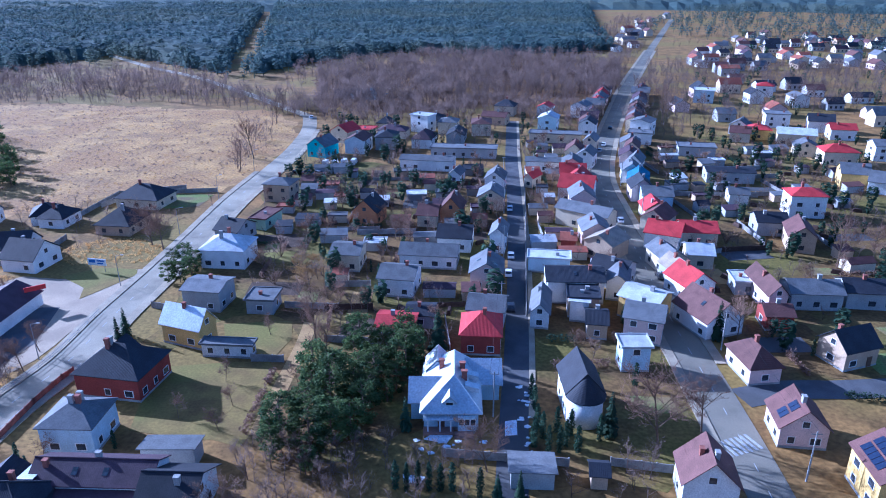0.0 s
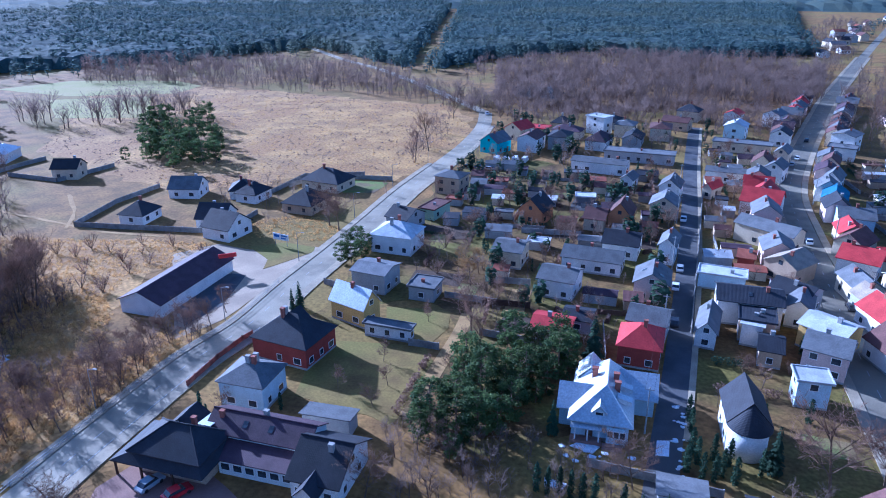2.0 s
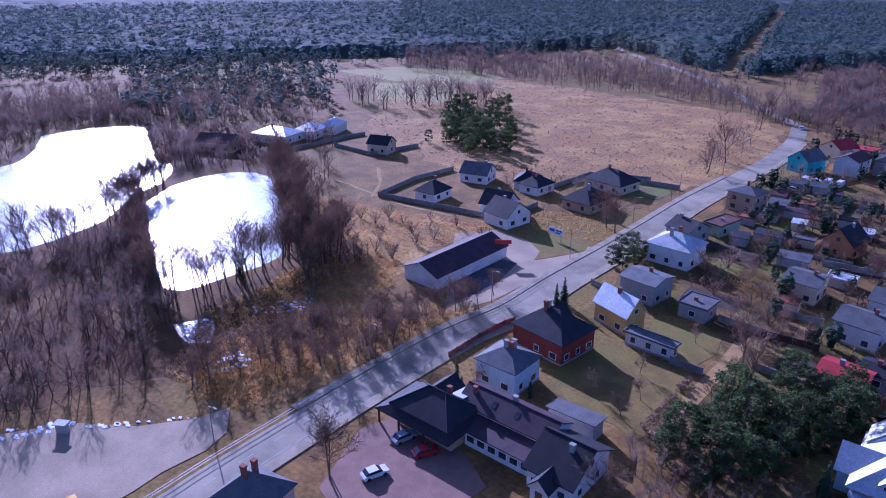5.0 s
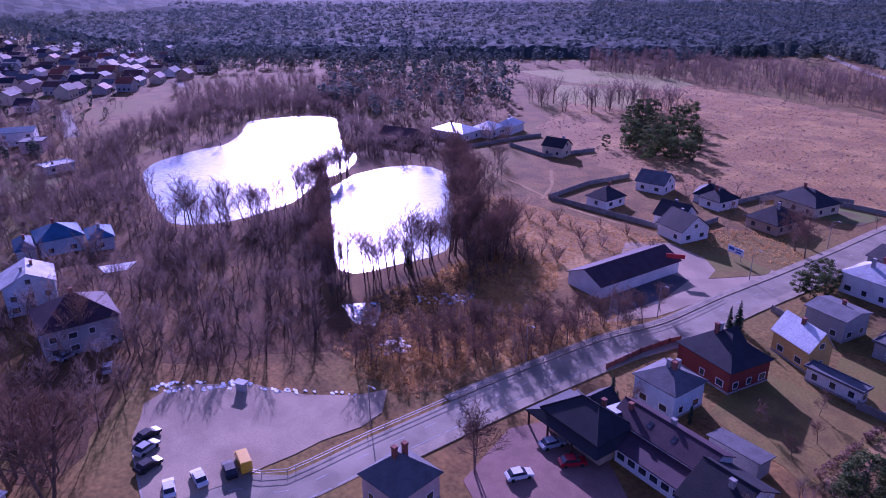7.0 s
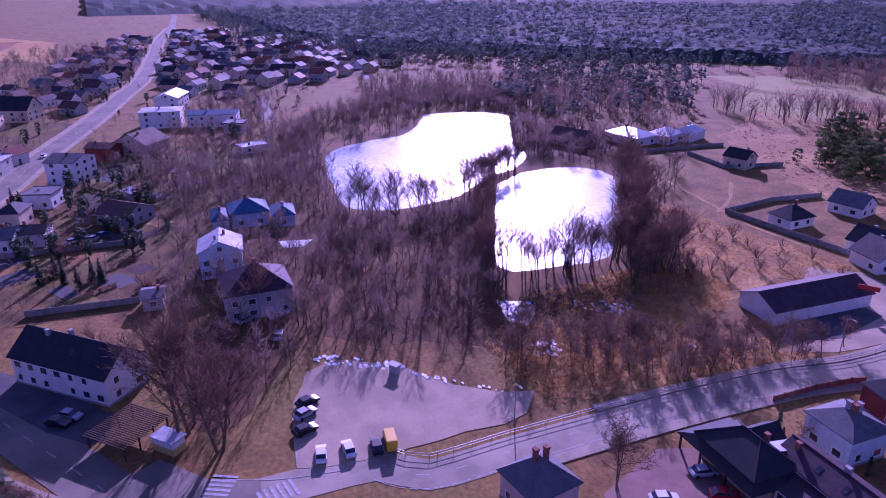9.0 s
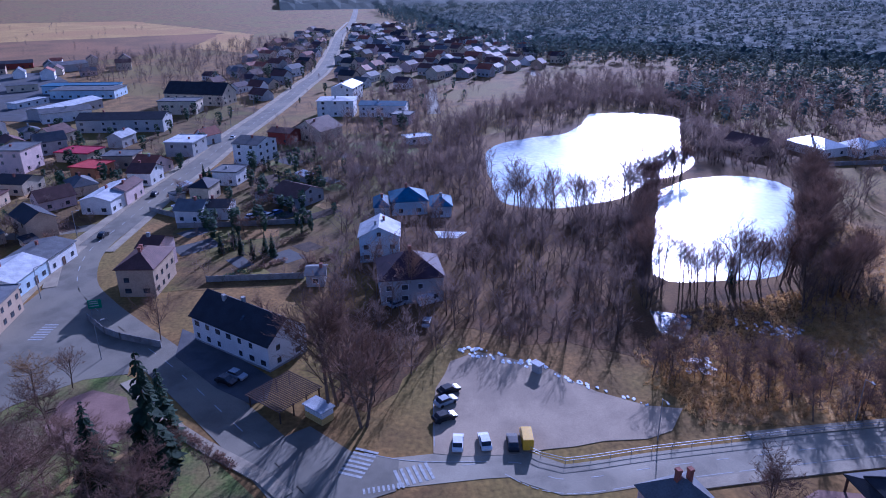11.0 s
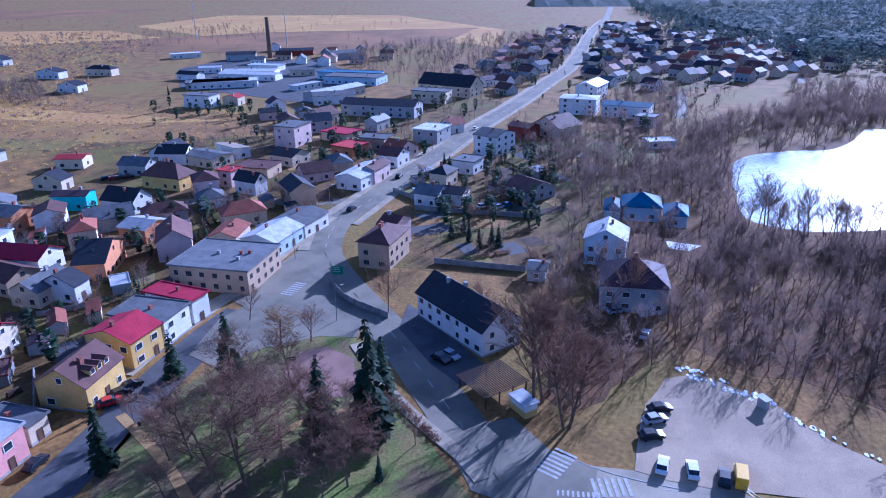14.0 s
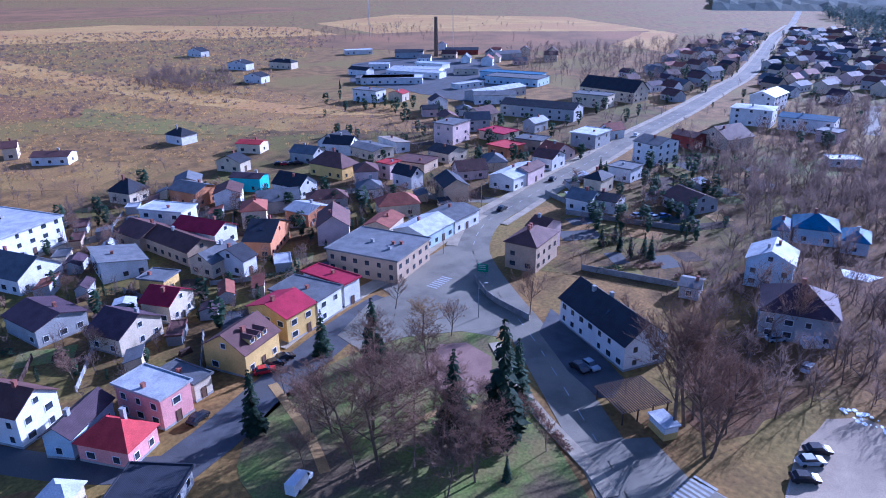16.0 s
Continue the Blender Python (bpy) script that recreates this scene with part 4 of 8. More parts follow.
house(70.8, 322.7, 71.0, 10.0, 8.5, 5, 7.4, "gable", "white", "dark")
house(65.2, 289.0, 67.9, 10.0, 5.8, 5, 7.4, "gable", "cream", "grey")
house(58.6, 265.2, 66.4, 10.0, 7.0, 5, 7.4, "gable", "white", "grey")
house(36.9, 369.1, 161.3, 11.2, 10.0, 5, 8, "hip", "cream", "dark")
house(29.6, 346.3, 159.1, 13.0, 9.0, 4, 6, "gable", "tan", "brown")
house(7.3, 245.7, 72.3, 8.0, 5.3, 3, 5, "gable", "white", "grey")
house(135.4, 306.2, 156.6, 9.2, 9.0, 4, 6.5, "gable", "cream", "brown")
house(107.0, 281.2, 167.4, 15.3, 9.0, 4, 4.2, "flat", "grey", "grey")
house(105.6, 243.4, 171.1, 17.3, 9.0, 4, 5, "gable", "grey", "dark")
house(98.9, 218.7, 168.4, 6.9, 8.0, 3.4, 5, "gable", "white", "grey", cat="shed")
house(96.7, 190.7, 172.7, 9.3, 9.0, 4, 6, "gable", "grey", "dark")
house(99.8, 178.8, 72.6, 12.0, 7.6, 4.5, 7.5, "gable", "tan", "brown", name="barn", cat="barn")
house(182.0, 309.0, 166.4, 11.4, 10.0, 4.6, 6.8, "gable", "white", "red")
house(180.6, 324.6, 159.0, 11.8, 10.0, 5, 8, "gable", "white", "dark")
# shop and villas by the meadow
house(-98.0, 133.3, 85.8, 28.5, 11.8, 3.2, 5.8, "gable", "white", "purple", chim=0, win=False, name="shop_building", cat="shop")
house(-139.4, 175.9, -179.3, 9.0, 10.4, 2.9, 6.2, "hip", "white", "dark")
house(-113.7, 176.9, -174.0, 9.9, 10.0, 3.2, 7, "gable", "white", "dark")
house(-139.2, 202.1, -169.5, 11.2, 10.0, 3.2, 6.6, "gable", "white", "grey")
house(-120.5, 205.7, -159.1, 8.9, 10.0, 2.9, 5.8, "hip", "white", "dark")
house(-95.9, 221.2, 167.8, 15.8, 12.0, 3.2, 7.2, "hip", "cream", "dark")
house(-93.6, 197.4, 171.5, 11.5, 13.0, 3, 7, "hip", "tan", "dark")
house(-106.3, 170.0, 168.5, 10.4, 11.0, 3.4, 7.4, "gable", "white", "dark")
house(-115.1, 202.5, 172.0, 8.8, 10.0, 3, 6, "hip", "white", "dark")
house(-195.4, 212.1, -165.2, 10.2, 9.0, 4, 7, "gable", "cream", "dark")
house(-248.0, 200.7, -169.0, 20.0, 14.0, 3.6, 6.4, "hip", "white", "silver")
house(-242.0, 214.7, -159.9, 11.8, 14.0, 3.6, 6.4, "hip", "white", "silver")
house(-240.3, 227.3, -161.8, 9.2, 14.0, 3.6, 6.4, "hip", "white", "silver")
house(14.0, 85.3, 176.2, 7.3, 6.0, 2.5, 3.2, "mono", "grey", "grey", chim=0, win=False, name="shed", cat="shed")
house(23.9, 84.1, 172.8, 3.3, 4.0, 2.5, 3.6, "gable", "tan", "dark", chim=0, win=False, name="shed", cat="shed")
house(-59.8, -71.4, -72.0, 10.3, 8.0, 3, 3.2, "flat", "grey", "dark", chim=0)
house(-53.6, -82.3, -74.8, 5.4, 5.0, 2.8, 4.2, "hip", "cream", "light", chim=0, win=False)
house(-254.1, 174.4, -157.6, 17.6, 11.0, 4, 7, "gable", "tan", "brown")
house(-68.2, 44.9, -172.2, 8.8, 8.9, 4.5, 8.2, "hip", "palepink", "grey", chim=2)
# high street
house(-131.3, -16.7, -135.4, 23.8, 10.9, 5.5, 9.6, "gable", "white", "dark", chim=2, sky_n=3)
house(-150.2, -79.8, -94.2, 21.7, 18.1, 6.2, 6.4, "flat", "tan", "grey", chim=4)
house(-120.2, -82.9, 174.0, 9.6, 14.0, 6, 6.2, "flat", "white", "grey", chim=2)
house(-128.9, -81.5, 166.3, 6.1, 14.0, 6, 6.2, "flat", "white", "crimson", chim=1)
house(-111.1, -83.2, 169.7, 9.4, 12.0, 6, 8, "gable", "yellow", "crimson", chim=1)
house(-97.3, -83.3, 178.0, 11.2, 11.0, 5, 8.4, "gable", "yellow", "brown", dorm=3)
house(-77.1, -86.7, 174.7, 7.5, 12.0, 6.2, 6.4, "flat", "pink", "light", chim=1)
house(-84.5, -86.4, 172.4, 4.9, 10.0, 4, 4.2, "flat", "cream", "grey")
house(-66.3, -84.3, -83.3, 10.4, 8.0, 3.5, 6.6, "hip", "pink", "red")
house(-66.9, -93.2, -166.5, 12.1, 5.8, 4, 6, "gable", "paleblue", "purple")
house(-64.7, -105.6, -85.1, 12.0, 9.3, 6, 9, "gable", "white", "brown")
house(-95.2, -111.5, -92.9, 10.0, 12.0, 4, 7.2, "gable", "cream", "purple")
house(-108.1, -111.8, -84.6, 8.3, 9.6, 4.5, 7, "gable", "cream", "crimson")
house(-117.4, -123.0, -82.1, 7.8, 7.0, 4.2, 4.4, "flat", "yellow", "grey")
house(-150.6, -114.9, -73.6, 8.4, 17.4, 5, 8.6, "gable", "orange", "dark", sky_n=2)
house(-148.8, -135.2, -92.7, 16.6, 9.9, 4.5, 7, "gable", "white", "crimson")
house(-155.9, -154.8, -83.8, 15.8, 8.7, 6, 6.2, "flat", "white", "light")
house(-171.3, -186.1, -91.7, 10.4, 9.3, 4, 8, "hip", "cream", "dark")
house(-177.8, -163.6, -96.7, 13.4, 11.2, 5, 7, "gable", "orange", "grey")
house(-123.4, -185.5, -178.9, 21.8, 26.0, 8, 8.3, "flat", "white", "light")
house(-109.2, -162.0, -90.7, 19.5, 13.3, 4, 8, "gable", "white", "grey")
house(-196.6, -154.9, -80.8, 12.3, 7.8, 5, 6, "gable", "cyan", "purple")
house(-197.2, -136.4, -99.4, 13.3, 9.9, 4, 7.6, "gable", "white", "dark")
house(-223.4, -136.1, -101.9, 17.3, 10.1, 4.5, 9, "hip", "yellow", "brown")
house(-219.9, -103.6, -110.1, 10.5, 6.8, 4.5, 7.5, "gable", "white", "dark")
house(-227.3, -114.6, -103.2, 6.5, 7.0, 6, 6.2, "flat", "palepink", "red")
house(-248.0, -230.8, -100.6, 11.9, 9.4, 4, 7, "hip", "white", "dark")
house(-216.1, -177.1, 179.5, 7.3, 12.3, 4, 6.5, "gable", "cream", "dark")
house(-244.6, -189.0, -81.2, 11.9, 9.0, 4, 5, "gable", "cream", "red")
house(-238.1, -157.1, -93.0, 12.4, 9.0, 4, 6.5, "gable", "grey", "grey")
house(-255.2, -151.0, -84.8, 13.0, 10.0, 4.5, 7.5, "gable", "white", "dark")
house(-254.2, -136.5, -112.6, 17.7, 12.0, 4, 5, "gable", "cream", "grey")
house(-201.4, -281.4, -42.2, 6.2, 12.0, 5, 7, "gable", "cream", "brown")
house(-200.7, -255.5, -64.2, 15.6, 10.0, 3.5, 5, "gable", "white", "brown")
house(-539.9, -466.8, 167.2, 10.0, 20.9, 5, 8, "gable", "white", "dark")
house(-472.2, -367.6, 175.3, 10.0, 20.5, 5, 7.5, "gable", "white", "dark")
house(-488.4, -337.4, -93.3, 22.4, 10.0, 5, 7.5, "hip", "cream", "dark")
house(-416.8, -311.6, 176.3, 10.0, 16.0, 4.5, 7, "gable", "white", "dark")
house(-373.3, -199.3, -100.1, 18.1, 11.0, 7, 7.2, "flat", "white", "grey")
house(-380.8, -183.6, 174.7, 9.0, 10.5, 4.5, 6, "gable", "cream", "red")
house(-123.3, -141.8, -122.2, 14.0, 12.0, 4, 6, "mono", "white", "grey")
house(-141.9, -150.8, -102.9, 12.4, 12.0, 4, 6.5, "gable", "tan", "brown")
house(-138.7, -135.3, -105.4, 21.5, 10.0, 4, 6.5, "gable", "tan", "brown")
house(-133.5, -118.8, 175.1, 12.0, 8.7, 4, 6.4, "gable", "cream", "grey")
house(-134.0, -113.1, 175.1, 5.8, 10.7, 4.4, 7, "gable", "white", "dark")
house(-92.7, -131.6, -102.0, 14.0, 12.0, 4, 6, "gable", "grey", "purple")
house(-174.9, -117.1, -100.6, 10.5, 11.0, 4, 5.5, "gable", "orange", "light")
house(-172.3, -89.3, -176.7, 11.8, 8.7, 4, 5.6, "gable", "cream", "rust")
# over the road junction
house(-166.6, -43.2, -100.2, 9.6, 14.3, 7, 9.6, "hip", "tan", "brown", chim=2)
house(-177.3, -42.7, -110.3, 6.2, 9.5, 7, 9, "gable", "palepink", "brown")
house(-171.8, -76.4, 169.1, 15.1, 12.0, 4.2, 6.2, "gable", "paleblue", "light")
house(-185.9, -73.2, 165.3, 13.1, 12.0, 4.2, 5.4, "gable", "white", "grey")
house(-284.4, -24.6, -120.3, 12.2, 14.7, 8, 10, "gable", "white", "grey")
house(-236.3, -38.3, -108.3, 7.5, 9.9, 5, 7.2, "hip", "cream", "dark")
house(-214.8, -39.0, -108.2, 9.3, 9.0, 4, 6.5, "gable", "white", "grey")
house(-254.5, -31.9, -109.5, 9.8, 10.0, 5, 5.2, "flat", "white", "grey")
house(-216.7, -31.5, -101.8, 8.6, 9.0, 4, 5.5, "gable", "white", "dark")
house(-235.3, -67.9, 165.9, 20.3, 10.8, 4.5, 6, "gable", "white", "light")
house(-240.0, -64.2, 166.7, 13.4, 6.9, 5, 6.5, "gable", "palepink", "brown")
house(-274.1, -62.8, -115.6, 10.2, 15.0, 3, 7, "gable", "palepink", "rust")
house(-303.5, -54.1, -106.6, 12.7, 14.9, 6, 6.2, "flat", "grey", "light")
house(-320.0, -47.5, 137.7, 10.0, 7.4, 4, 7, "gable", "white", "rust")
house(-290.4, -114.1, -103.1, 11.2, 14.4, 9, 9.2, "flat", "palepink", "grey")
house(-337.6, -115.9, 157.3, 13.8, 12.0, 4, 7.5, "gable", "cream", "brown")
house(-301.5, -95.4, -111.6, 15.3, 12.0, 4, 4.2, "flat", "cream", "crimson")
house(-276.3, -84.2, -114.0, 11.6, 12.0, 4, 4.4, "flat", "orange", "red")
house(-259.3, -104.0, -110.1, 12.2, 12.0, 4, 6, "gable", "cream", "dark")
house(-267.5, -132.1, -122.1, 15.5, 7.8, 4, 5, "mono", "white", "tan")
house(-259.2, -155.6, 170.0, 12.8, 12.0, 4, 7.6, "gable", "white", "dark")
house(-241.5, -109.9, -96.1, 14.1, 12.0, 4, 4.4, "flat", "tan", "brown")
house(-261.3, -62.2, -105.6, 9.6, 11.0, 4.6, 7, "gable", "white", "brown")
house(-287.4, -75.9, -99.9, 12.6, 10.0, 5, 5.2, "flat", "tan", "grey")
house(-324.0, -84.3, 160.2, 12.0, 7.7, 4.5, 6.6, "gable", "grey", "light")
house(-358.8, -90.5, -97.9, 41.5, 15.0, 6, 8.4, "gable", "grey", "dark", name="hall", cat="hall")
house(-397.1, -70.6, -102.3, 21.3, 12.0, 7, 7.4, "flat", "cream", "grey")
house(-425.3, -64.0, -114.9, 38.1, 16.0, 6, 12, "gable", "cream", "dark", name="hall", cat="hall")
house(-392.2, -127.5, -66.3, 24.5, 16.0, 5, 6.5, "gable", "white", "grey", name="hall", cat="hall")
house(-444.1, -218.6, -68.2, 42.9, 18.0, 4, 4.4, "flat", "white", "light", name="hall", cat="hall")
house(-492.3, -220.8, -85.0, 38.7, 16.0, 4, 5, "gable", "white", "light", name="hall", cat="hall")
house(-465.4, -134.9, -99.7, 39.6, 20.0, 5, 5.4, "flat", "paleblue", "grey", name="hall", cat="hall")
house(-373.4, 12.0, -101.6, 19.9, 14.0, 8, 9, "hip", "white", "light", name="school", cat="school")
house(-417.2, 19.8, 160.1, 22.0, 13.6, 8, 10.5, "gable", "white", "silver", name="school", cat="school")
house(-365.4, 35.8, -106.4, 24.7, 13.0, 6, 7.4, "gable", "white", "blue")
house(-343.0, 43.1, -116.0, 10.0, 10.0, 5, 5.2, "flat", "palepink", "grey")
house(-320.7, 0.6, 139.5, 16.2, 17.5, 4.6, 9, "gable", "cream", "brown")
house(-314.7, -14.0, -120.3, 12.1, 10.0, 5, 6.5, "gable", "brick", "brown")
house(-210.3, 27.1, -92.5, 12.0, 12.0, 4.4, 7.6, "hip", "paleblue", "blue")
house(-208.4, 18.5, -95.4, 5.5, 11.0, 3.6, 5.6, "hip", "paleblue", "blue")
house(-205.5, 36.7, -98.0, 7.3, 11.0, 3.6, 5.6, "hip", "paleblue", "blue")
house(-174.3, 14.6, 172.1, 11.0, 11.2, 7, 9.8, "gable", "paleblue", "light", chim=2)
house(-149.9, 19.1, -91.4, 15.3, 14.0, 6.2, 10.6, "hip", "grey", "purple")
house(-300.9, 43.6, -75.6, 12.1, 8.0, 3, 3.2, "flat", "white", "silver", cat="shed")
house(-226.6, -7.6, -135.1, 12.9, 12.9, 3.6, 6.2, "gable", "grey", "brown", name="barn", cat="barn", chim=0)
house(-160.2, -2.6, -96.7, 5.3, 7.0, 3, 4, "gable", "grey", "grey", cat="shed")

# low halls of the works
house(-443.6, -223.8, 113.6, 40.5, 16, 4, 4.4, "flat", "grey", "grey", chim=0, name="hall", cat="hall", far=True)
house(-475.9, -214.7, 85.1, 44.9, 12, 4, 5, "gable", "white", "light", chim=0, name="hall", cat="hall", far=True)
house(-506.3, -259.9, 113.1, 16.8, 9, 4, 5, "gable", "white", "light", chim=0, name="hall", cat="hall", far=True)
house(-524.3, -222.2, 79.1, 27.0, 12, 4, 4.4, "flat", "white", "silver", chim=0, name="hall", cat="hall", far=True)
house(-499.7, -184.8, 110.4, 18.9, 12, 4, 5, "gable", "cream", "grey", chim=0, name="hall", cat="hall", far=True)
house(-481.9, -143.1, 80.1, 45.9, 14, 5, 5.4, "flat", "paleblue", "blue", chim=0, name="hall", cat="hall", far=True)
house(-408.6, -131.7, 152.6, 40.4, 14, 5, 6.4, "gable", "grey", "light", chim=0, name="hall", cat="hall", far=True)
house(-472.1, -258.1, 75.7, 19.1, 9, 4, 6, "gable", "white", "dark", chim=0, name="hall", cat="hall", far=True)
house(-585.3, -270.1, 109.9, 25.2, 14, 5, 7, "gable", "grey", "dark", chim=0, name="hall", cat="hall", far=True)
house(-596.2, -183.9, 126.5, 24.7, 16, 5, 7, "gable", "grey", "grey", chim=0, name="hall", cat="hall", far=True)
house(-622.5, -233.8, 108.1, 30.6, 14, 4, 6, "gable", "brick", "dark", chim=0, name="hall", cat="hall", far=True)
house(-597.0, -328.1, 126.7, 25.9, 12, 4, 4.4, "flat", "white", "light", chim=0, name="hall", cat="hall", far=True)
house(-439.8, -161.2, 150.1, 23.1, 8, 3, 3.4, "flat", "white", "light", chim=0, name="hall", cat="hall", far=True)


def hip_roof(x0, x1, y0, y1, ze, r0, r1, zr, th=0.18):
    """A hipped roof over a rectangle, its ridge between two points of the plan."""
    mb = MB()
    c = [(x0, y0), (x1, y0), (x1, y1), (x0, y1)]
    mb.v = [(p, q, ze) for p, q in c] + [(p, q, ze + th) for p, q in c] + [(*r0, zr), (*r1, zr)]
    mb.f = [(3, 2, 1, 0)] + [(k, (k + 1) % 4, 4 + (k + 1) % 4, 4 + k) for k in range(4)]
    if abs(r1[0] - r0[0]) >= abs(r1[1] - r0[1]):
        mb.f += [(4, 5, 9, 8), (5, 6, 9), (6, 7, 8, 9), (7, 4, 8)]
    else:
        mb.f += [(4, 5, 8), (5, 6, 9, 8), (6, 7, 9), (7, 4, 8, 9)]
    return mb


def skirt_roof(outer, z0, inner, z1, th=0.18):
    """A lean-to roof running all round between two rectangles."""
    mb = MB()
    for (x0, x1, y0, y1), z in ((outer, z0), (outer, z0 + th), (inner, z1 + th), (inner, z1)):
        mb.v += [(x0, y0, z), (x1, y0, z), (x1, y1, z), (x0, y1, z)]
    mb.f = [(o + k, o + (k + 1) % 4, (o + 4) % 16 + (k + 1) % 4, (o + 4) % 16 + k) for o in (0, 4, 8, 12) for k in range(4)]
    return mb


def gable_roof(a0, a1, c, half, ze, zr, axis="x", th=0.18):
    """A gabled roof whose ridge runs along one axis at c."""
    sec = [(c, zr), (c - half, ze), (c - half, ze + th), (c, zr + th), (c + half, ze + th), (c + half, ze)]
    if axis == "x":
        return MB().prism([(a0, u, z) for u, z in sec], [(a1, u, z) for u, z in sec])
    return MB().prism([(u, a0, z) for u, z in sec], [(u, a1, z) for u, z in sec])


def gable_wall(a0, a1, c, half, ze, zr, axis="x"):
    sec = [(c - half, -0.3), (c + half, -0.3), (c + half, ze), (c, zr), (c - half, ze)]
    if axis == "x":
        return MB().prism([(a0, u, z) for u, z in sec], [(a1, u, z) for u, z in sec])
    return MB().prism([(u, a0, z) for u, z in sec], [(u, a1, z) for u, z in sec])


def ridge_cap(p, q):
    return MB().stick(p, q, 0.16, 0.16, 6)


def restaurant():
    t = thing("restaurant", -50, 78, -3, "white roadside restaurant with black and plum tiled roofs", "restaurant")
    PLACED.extend([(-60, 76, 7.5), (-50, 81, 6), (-42, 81, 6), (-37, 80, 7)])
    white, tan, dark, plum = wall_mat("white"), wall_mat("tan"), roof_mat("dark"), roof_mat("purple")
    part("hall_wall", MB().box(-16.2, -4.6, -5.2, 1.6, -0.3, 4.15).mesh("hall_wall", tan), t)
    part("skirt_roof", skirt_roof((-19.6, -3.4, -7.4, 3.2), 2.8, (-16.4, -4.7, -5.9, 1.6), 4.15).mesh("skirt_roof", dark), t)
    part("hall_roof", hip_roof(-17.0, -4.2, -6.5, 2.2, 4.35, (-12.0, -1.9), (-8.4, -1.9), 7.7).mesh("hall_roof", dark), t)
    part("ridge_tiles", ridge_cap((-12.0, -1.9, 7.75), (-8.4, -1.9, 7.75)).mesh("ridge_tiles", dark), t)
    for e in ((-17.0, -6.5), (-17.0, 2.2)):
        part("hip_tiles", ridge_cap((*e, 4.55), (-12.0, -1.9, 7.72)).mesh("hip_tiles", dark), t)
    for e in ((-4.2, -6.5), (-4.2, 2.2)):
        part("hip_tiles", ridge_cap((*e, 4.55), (-8.4, -1.9, 7.72)).mesh("hip_tiles", dark), t)
    part("back_roof", gable_roof(0.4, 5.6, -12.6, 2.4, 4.4, 6.2, "y").mesh("back_roof", dark), t)
    part("back_wall", gable_wall(0.8, 5.3, -12.6, 2.0, 4.3, 5.95, "y").mesh("back_wall", white), t)
    # silver plate added to stand for white glare at the back of the roof
    part("metal_valley", MB().prism([(-9.6, 1.0, 5.6), (-7.2, 1.0, 5.6), (-7.2, 5.2, 5.0), (-9.6, 5.2, 5.0)], [(-9.6, 1.0, 5.75), (-7.2, 1.0, 5.75), (-7.2, 5.2, 5.15), (-9.6, 5.2, 5.15)]).mesh("metal_valley", roof_mat("silver")), t)
    for px, py in ((-19.1, -6.9), (-19.1, -2.2), (-19.1, 2.7), (-14.5, -6.9), (-9.0, -6.9)):
        part("post", MB().box(px - 0.14, px + 0.14, py - 0.14, py + 0.14, -0.2, 2.85).mesh("post", WOOD), t)
    part("wing_wall", gable_wall(-6.5, 9.4, 4.5, 3.2, 4.75, 6.45).mesh("wing_wall", white), t)
    part("wing_roof", gable_roof(-8.6, 9.6, 4.5, 3.7, 4.6, 6.6).mesh("wing_roof", plum), t)
    part("ridge_tiles", ridge_cap((-8.6, 4.5, 6.78), (9.6, 4.5, 6.78)).mesh("ridge_tiles", plum), t)
    part("front_wall", MB().box(-4.2, 8.6, -2.2, 1.3, -0.3, 3.05).mesh("front_wall", white), t)
    sec = [(-2.9, 2.95), (1.25, 3.85), (1.25, 4.02), (-2.9, 3.12)]
    part("front_roof", MB().prism([(-4.6, u, z) for u, z in sec], [(8.8, u, z) for u, z in sec]).mesh("front_roof", plum), t)
    part("house_wall", gable_wall(9.0, 16.6, 1.6, 5.5, 3.7, 6.75).mesh("house_wall", white), t)
    part("house_roof", gable_roof(8.4, 17.2, 1.6, 6.2, 3.5, 7.0).mesh("house_roof", dark), t)
    part("ridge_tiles", ridge_cap((8.4, 1.6, 7.18), (17.2, 1.6, 7.18)).mesh("ridge_tiles", dark), t)
    part("porch_wall", gable_wall(-6.2, -2.0, 12.6, 1.5, 2.9, 4.4, "y").mesh("porch_wall", white), t)
    part("porch_roof", gable_roof(-6.7, 0.4, 12.6, 1.9, 2.75, 4.65, "y").mesh("porch_roof", dark), t)
    part("door", DOOR_ME, t, pose(12.6, -6.2, 0.05))
    for k in range(6):
        add_window(t, -3.0 + k * 2.1, -2.2, 1.5, 0, 1.5, 1.3)
        if k < 5:
            add_window(t, -2.6 + k * 2.5, 1.3, 4.38, 0, 1.2, 0.45)
    for px, pz in ((10.3, 1.5), (14.9, 1.5)):
        add_window(t, px, -3.9, pz, 0, 1.2, 1.3)
    for py, pz in ((-1.6, 1.5), (3.6, 1.5), (1.6, 4.6)):
        add_window(t, 16.6, py, pz, 90, 1.2, 1.3)
    for k in range(4):
        add_window(t, -15.0 + k * 2.9, -5.2, 1.5, 0, 2.0, 1.7)
    for cx, cy, z0 in ((-9.4, 0.3, 5.9), (-6.4, 3.4, 5.6), (0.6, 5.0, 5.9), (14.0, 0.2, 5.9)):
        part("chimney", CHIM_G if cx > 0 else CHIM, t, pose(cx, cy, z0) @ Matrix.Diagonal((1, 1, 1.7, 1)))
    for cx in (-2.0, 2.5):
        part("skylight", SKYL, t, pose(cx, 2.8, 5.85, 28, 0, 0))


